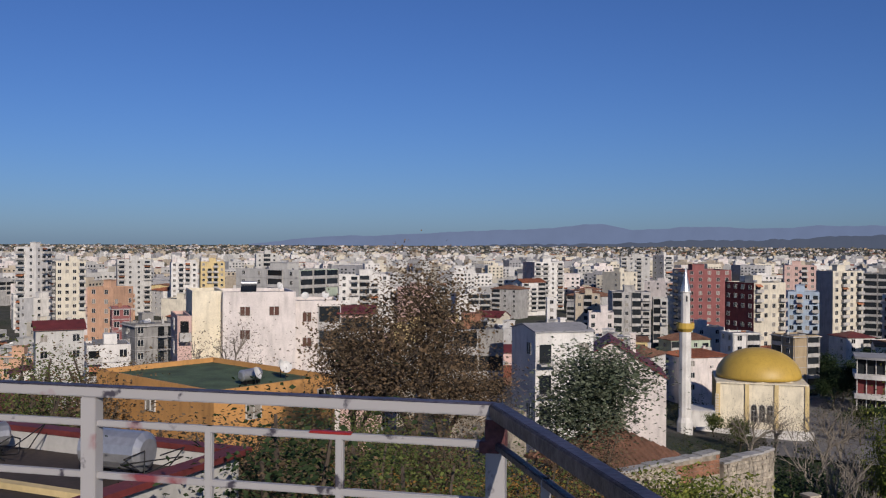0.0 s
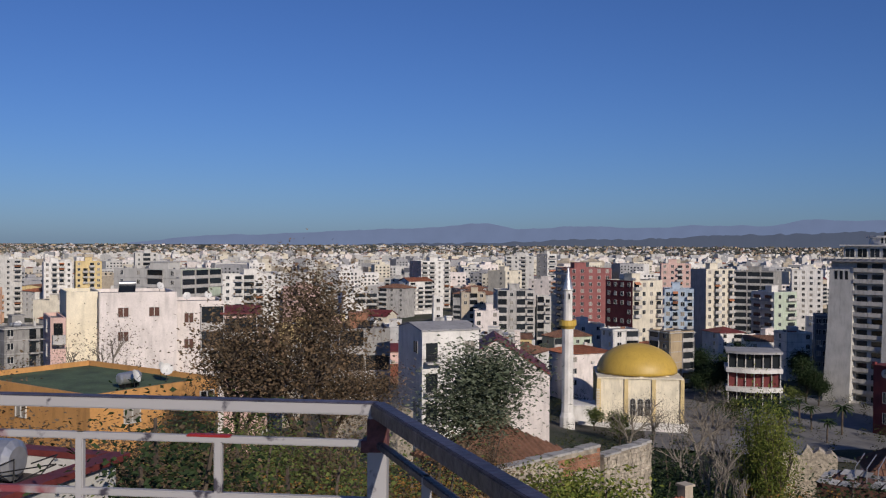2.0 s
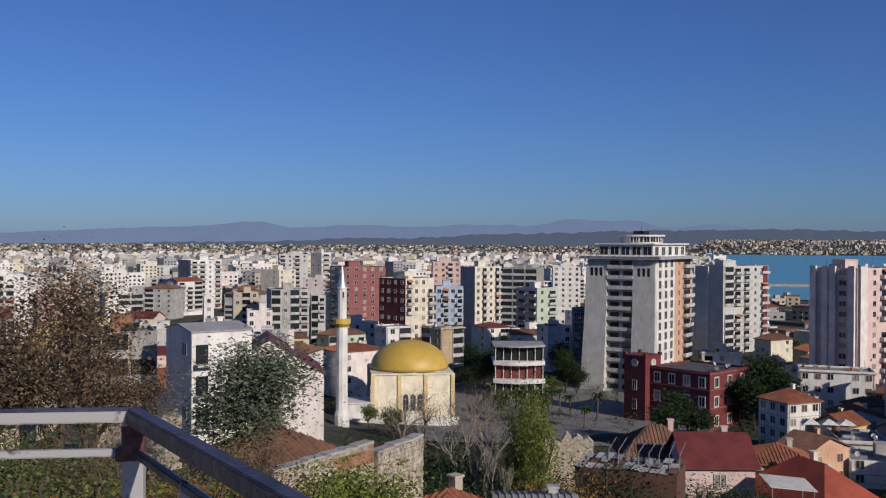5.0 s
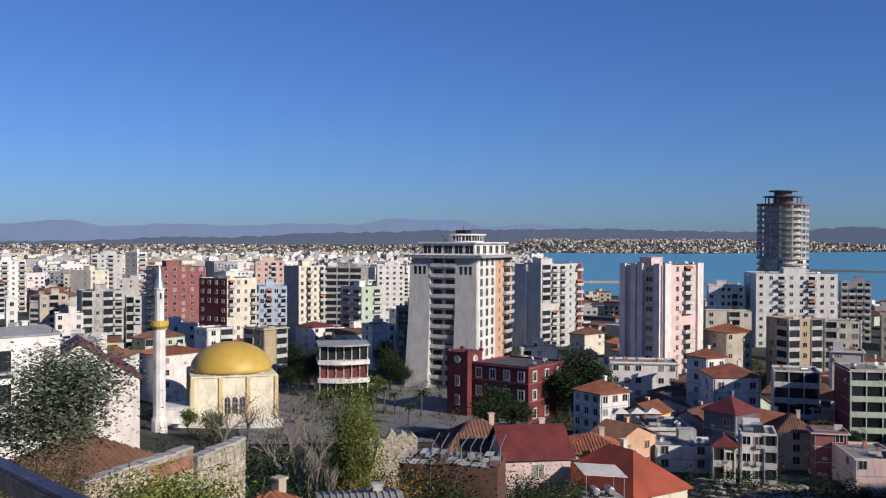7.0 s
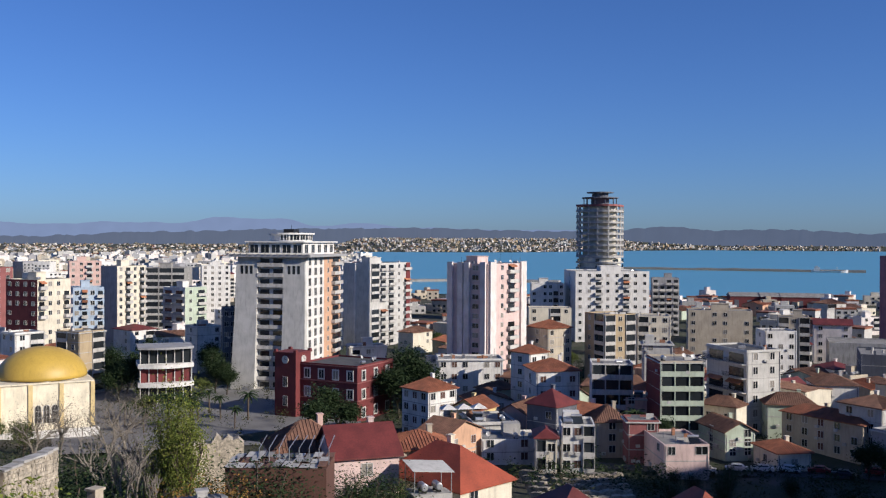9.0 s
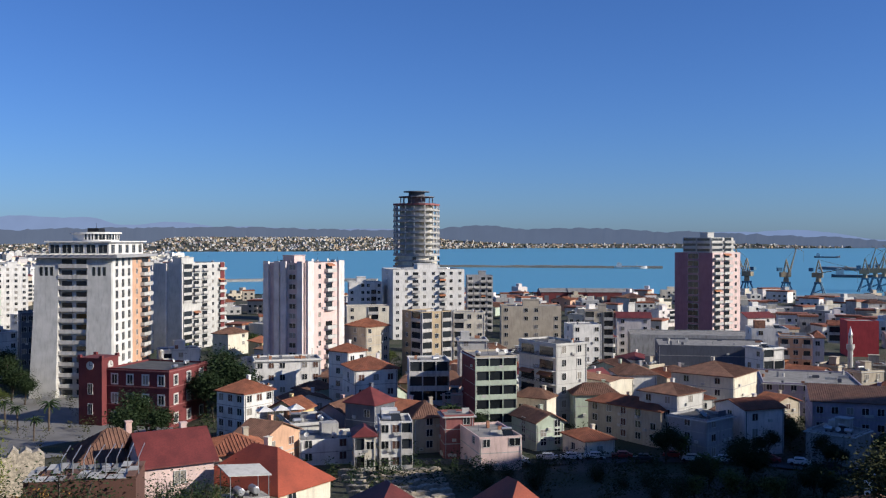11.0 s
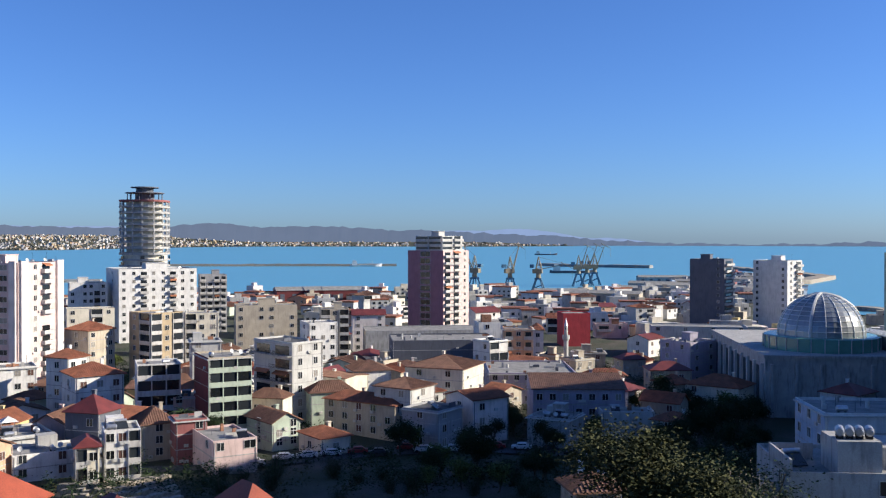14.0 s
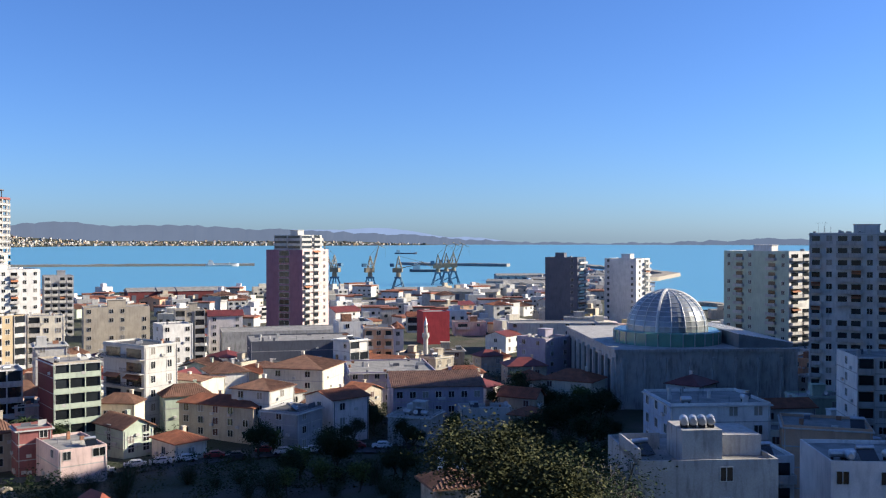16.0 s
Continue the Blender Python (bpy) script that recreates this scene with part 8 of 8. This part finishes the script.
plant('bush_d', 122.2, 64.1, 0.98, 53, 1.00)
plant('bush_d', 109.9, 44.6, 1.06, 106, 1.00)
plant('bush_d', 135.6, 89.6, 1.34, 51, 1.00)
plant('bush_d', 131.4, 37.5, 1.5, 149, 1.00)
plant('bush_b', 111.1, 50.2, 1.18, 331, 1.00)
plant('bush_d', 143.5, 87.9, 1.59, 313, 1.00)
plant('bush_d', 136.1, 62.4, 1.06, 9, 1.00)
plant('bush_d', 109.5, 49.1, 1.47, 147, 1.00)
plant('bush_b', 113.1, 57.2, 1.65, 242, 1.00)
plant('bush_d', 159.5, 53.5, 0.81, 322, 1.00)
plant('bush_d', 116.5, 28.4, 1.01, 141, 1.00)
street('dark', 209.3, 37.6, 0.84, 48)
street('dark', 158.9, 56.1, 0.92, 214)
plant('city', 143.8, 53.2, 0.77, 321, 1.00)
street('city', 192.2, 77.1, 0.83, 69)
street('city', 204.4, 44.8, 0.80, 172)
plant('city', 139.8, 57.6, 0.62, 248, 1.00)
street('city', 193.5, 84.6, 0.78, 266)
street('city', 209.5, 46.2, 0.99, 263)
street('dark', 187.2, 62.6, 0.72, 37)
street('city', 196.5, 80.6, 0.64, 180)
street('dark', 200.9, 61.9, 0.78, 271)
street('dark', 154.9, 42.0, 0.62, 248)
street('dark', 215.6, 43.2, 0.84, 15)
street('dark', 184.5, 50.2, 0.80, 143)
street('city', 166.1, 36.6, 0.77, 38)
street('dark', 170.3, 76.1, 0.90, 329)
street('dark', 204.0, 79.8, 0.67, 196)
street('dark', 160.7, 56.5, 0.98, 162)
street('dark', 185.4, 48.5, 0.61, 213)
street('dark', 207.1, 66.4, 0.80, 102)
street('city', 174.0, 74.9, 0.90, 63)
street('city', 212.0, 41.8, 0.98, 354)
street('dark', 213.4, 67.3, 0.78, 148)
street('city', 157.2, 43.5, 0.79, 86)
street('dark', 188.0, 76.4, 0.88, 239)
plant('city', 143.2, 46.7, 0.76, 92, 1.00)
street('city', 152.6, 60.7, 0.93, 75)
street('dark', 155.1, 44.5, 0.69, 54)
street('dark', 212.9, 69.9, 0.71, 67)
street('dark', 147.7, 60.3, 0.74, 309)
street('city', -66.3, 226.6, 1.20, 244)
street('city', 23.9, 274.0, 0.75, 160)
street('dark', 203.2, 306.2, 1.07, 226)
street('dark', 215.6, 210.6, 0.85, 76)
street('city', 257.5, 292.8, 1.08, 151)
street('city', 393.5, -10.5, 0.85, 85)
street('city', 94.3, 380.1, 0.73, 29)
street('city', 172.4, 360.3, 0.99, 80)
street('dark', 378.2, 42.5, 1.04, 268)
street('city', 225.7, 120.9, 0.97, 225)
street('city', 86.2, 320.3, 0.86, 259)
street('dark', 242.5, 242.3, 0.88, 307)
street('city', 344.0, 117.5, 1.13, 174)
street('city', 74.7, 417.8, 0.79, 308)
street('city', 220.6, 291.7, 1.06, 127)
street('city', 70.3, 416.2, 0.76, 171)
street('dark', 262.2, 302.0, 0.96, 226)
street('city', 199.7, -32.8, 0.91, 312)
street('city', 194.2, 63.3, 0.89, 38)
street('city', 274.9, 293.4, 1.07, 199)
street('city', 248.0, 122.9, 0.89, 189)
street('dark', 114.9, 254.7, 1.04, 53)
street('city', 166.3, 151.7, 0.70, 32)
street('city', 174.8, 139.3, 0.80, 222)
street('dark', 33.1, 194.3, 1.07, 160)
street('dark', 242.3, 275.6, 1.12, 109)
street('city', 174.8, 307.6, 0.95, 193)
street('city', 9.1, 223.2, 0.84, 97)
street('city', -45.1, 227.3, 0.92, 179)
street('city', 116.4, 284.8, 0.94, 71)
street('city', 122.2, 288.0, 0.99, 337)
street('dark', 51.8, 253.6, 1.19, 353)
street('dark', 204.5, 19.4, 1.20, 33)
street('city', 264.6, 41.5, 1.02, 48)
street('city', 263.8, 55.4, 1.14, 115)
street('city', 237.7, 19.1, 1.18, 26)
street('dark', 160.5, 113.2, 0.96, 293)
street('city', 228.5, 46.7, 1.11, 275)
street('city', 110.4, 249.2, 1.03, 270)
street('city', 14.6, 327.2, 1.15, 68)
street('dark', 204.0, 188.1, 0.88, 299)
street('city', 363.6, 50.8, 0.92, 221)
street('city', 337.9, 47.0, 1.14, 110)
street('city', -10.7, 214.6, 0.76, 256)
street('city', 98.1, 220.0, 1.08, 167)
street('dark', 169.2, 225.9, 1.12, 29)
street('city', 18.6, 277.4, 0.79, 128)
street('city', 61.1, 193.3, 1.07, 106)
street('dark', 9.2, 296.0, 0.78, 247)
street('dark', 213.7, 112.9, 0.88, 118)
street('city', -24.9, 369.4, 1.00, 217)
street('city', 258.4, 222.1, 0.89, 40)
street('city', 379.2, 115.1, 0.71, 90)
street('dark', 55.3, 401.9, 0.95, 199)
street('city', 415.7, 96.0, 0.90, 316)
street('dark', 133.2, 191.1, 0.91, 73)
street('dark', 159.2, 145.8, 0.77, 152)
street('city', 179.6, 264.2, 0.89, 21)
street('city', 285.6, 262.3, 1.01, 359)
street('city', 303.0, 110.8, 0.99, 347)
street('city', 318.9, 25.3, 1.12, 333)
street('dark', 35.8, 189.2, 0.98, 179)
street('city', 127.7, 247.8, 0.82, 357)
street('dark', -14.8, 389.9, 0.75, 283)
street('city', -39.8, 407.7, 0.79, 201)
street('dark', 220.0, 343.5, 0.99, 54)
street('dark', 304.6, 140.7, 0.80, 258)
street('dark', 185.1, 116.3, 0.97, 198)
street('city', 311.7, 35.9, 0.84, 245)
street('city', 40.7, 262.3, 0.76, 56)
street('city', 164.8, 243.7, 0.88, 348)
street('dark', -14.6, 326.8, 1.17, 341)
street('city', 15.6, 426.2, 1.07, 54)
street('city', -84.3, 348.8, 0.81, 234)
street('city', 60.3, 209.0, 0.78, 341)
street('city', 251.2, 347.6, 0.89, 225)
street('dark', 288.0, 117.2, 0.99, 220)
street('dark', 36.0, 318.6, 1.15, 78)
street('dark', -79.4, 216.7, 0.70, 67)
street('dark', 255.6, 331.7, 1.06, 190)
street('dark', 37.9, 338.7, 1.07, 183)
street('dark', -1.8, 228.0, 0.74, 219)
street('dark', 208.0, 88.1, 0.87, 309)
street('city', 230.5, 102.3, 1.01, 348)
street('city', -28.7, 189.5, 1.01, 265)
street('dark', 118.1, 275.1, 1.01, 134)
street('city', -25.8, 387.6, 0.84, 357)
street('city', 85.0, 171.8, 0.96, 167)
street('city', 271.9, 52.3, 1.10, 198)
street('dark', -132.3, 289.8, 1.06, 321)
street('city', 12.0, 298.3, 0.87, 117)
street('city', -30.3, 282.5, 0.86, 293)
street('city', -70.1, 342.9, 0.85, 12)
street('city', 140.8, 299.8, 0.80, 291)


# ---- square, roads and small things ----
def paving():
    # paving colour lowered in place of the shadow that covers the square
    m = surface("stone_paving", (0.21, 0.205, 0.20), var=0.2, scale=0.15, fine=1.5)
    ob = polar_sheet("pavement", [19 + 0.8 * i for i in range(23)], [i / 10 for i in range(11)], lambda a, b: ground_z(a, b) + 0.22, m, lambda a: 205, lambda a: 300)
    tagged(ob, "pale stone paving of the town square", "pavement", kind="structure")
    r = surface("asphalt", (0.055, 0.055, 0.058), var=0.25, scale=0.4)
    ob = polar_sheet("road", [41 + 1.2 * i for i in range(36)], [0, 0.5, 1.0], lambda a, b: ground_z(a, b) + 0.25, r, lambda a: 184 + 6 * math.sin(a * 0.2), lambda a: 190 + 6 * math.sin(a * 0.2))
    tagged(ob, "narrow asphalt street below the houses", "road", kind="structure")


paving()


def car_meshes():
    body = bmesh.new()
    prof = [(-2.1, 0.35), (-2.1, 0.85), (-1.3, 0.95), (-0.75, 1.4), (0.85, 1.42), (1.45, 0.98), (2.05, 0.88), (2.1, 0.35)]
    a = [body.verts.new((p, -0.82 + (0.12 if q > 1.1 else 0), q)) for p, q in prof]
    b = [body.verts.new((p, 0.82 - (0.12 if q > 1.1 else 0), q)) for p, q in prof]
    body.faces.new(a)
    body.faces.new(b[::-1])
    for i in range(len(prof)):
        j = (i + 1) % len(prof)
        body.faces.new((a[j], a[i], b[i], b[j]))
    bmesh.ops.recalc_face_normals(body, faces=body.faces)
    return body


def car(x, y, rot, col, word):
    e = thing("car", pose(x, y, ground_z(x, y) + 0.27, 0, 0, rot), f"{word} hatchback parked in the street", "car", "parked cars")
    part("body", car_meshes(), col, e)
    for xx in (-1.3, 1.3):
        for yy in (-0.8, 0.8):
            bm = bmesh.new()
            tube(bm, (xx, yy - 0.1, 0.32), (xx, yy + 0.1, 0.32), 0.32, 0.32, 14)
            part("wheel", bm, IRON, e)
    for s in (-1, 1):
        bm = bmesh.new()
        box(bm, -0.75, s * 0.76 - 0.02, 1.0, 0.95, s * 0.76 + 0.02, 1.3)
        part("side_window", bm, GLASS, e)
    bm = bmesh.new()
    box(bm, -1.12, -0.6, 1.02, -0.98, 0.6, 1.3)
    part("windscreen", bm, GLASS, e)


CARW, CARD, CARR = surface("car_white", (0.7, 0.7, 0.7), rough=0.3, bump=0), surface("car_dark", (0.03, 0.035, 0.05), rough=0.3, bump=0), surface("car_red", (0.3, 0.03, 0.03), rough=0.3, bump=0)
CR = random.Random(8)
for i in range(16):
    az = 56 + i * 1.45 + CR.uniform(-0.3, 0.3)
    d = 187 + 6 * math.sin(az * 0.2) + CR.choice((-1.7, 1.7))
    c, w = CR.choice(((CARW, "white"), (CARW, "white"), (CARD, "dark"), (CARR, "red")))
    car(d * math.sin(radians(az)), d * math.cos(radians(az)), -az + CR.uniform(-5, 5), c, w)


# low felt-roofed house right below the terrace
e = bldg("house", "low house with a dark felt roof and white walls", -16.2, 19.2, -24, 7.7, 9.0, 5.0, 1, OFFWHITE, R=".w.", roofm=surface("old_brown_felt", (0.05, 0.036, 0.03), var=0.4, scale=0.8), hut=False, seed=5)
for x0, y0, x1, y1, z, m in ((0.25, 4.2, 8.7, 4.45, 4.59, YELLOW), (8.75, -0.2, 9.25, 7.9, 5.01, TILERED), (-0.2, 7.45, 8.7, 7.9, 5.01, TILERED)):
    bm = bmesh.new()
    box(bm, x0, y0, 0, x1, y1, 0.14)
    ob = new("roof_edging", mesh_of("roof_edging", bm, m))
    ob.matrix_world = pose(-16.2, 19.2, ground_z(-16.2, 19.2), 0, 0, -24) @ pose(0, 0, z)
    tagged(ob, "painted timber strip along a felt roof", "edging")
for x, y, z, s, r in ((-7.4, 21.6, 4.58, 1.0, -20), (-11.6, 24.0, 4.58, 0.7, 40)):
    ob = new("water_tank", tank_mesh())
    ob.matrix_world = pose(x, y, ground_z(-16.2, 19.2) + z, 0, 0, r) @ Matrix.Scale(s, 4)
    tagged(ob, "white steel water tank on a dark felt roof", "water tank", "rooftop water tanks")


def clutter_frame(x, y, z, seed):
    """A bent heap of scrap tube on a roof."""
    rnd = random.Random(seed)
    bm = bmesh.new()
    p = Vector((0, 0, 0.05))
    for i in range(9):
        q = Vector((rnd.uniform(-1, 1), rnd.uniform(-0.8, 0.8), rnd.uniform(0.05, 1.0)))
        tube(bm, p, q, 0.016, 0.016, 5)
        p = q
    ob = new("scrap_frame", mesh_of("scrap_frame", bm, IRON))
    ob.matrix_world = pose(x, y, z)
    tagged(ob, "bent scrap metal tubes on a roof", "scrap")


for i, (x, y) in enumerate(((-10.8, 23.4), (-6.6, 21.0))):
    clutter_frame(x, y, ground_z(-16.2, 19.2) + 4.58, 60 + i)
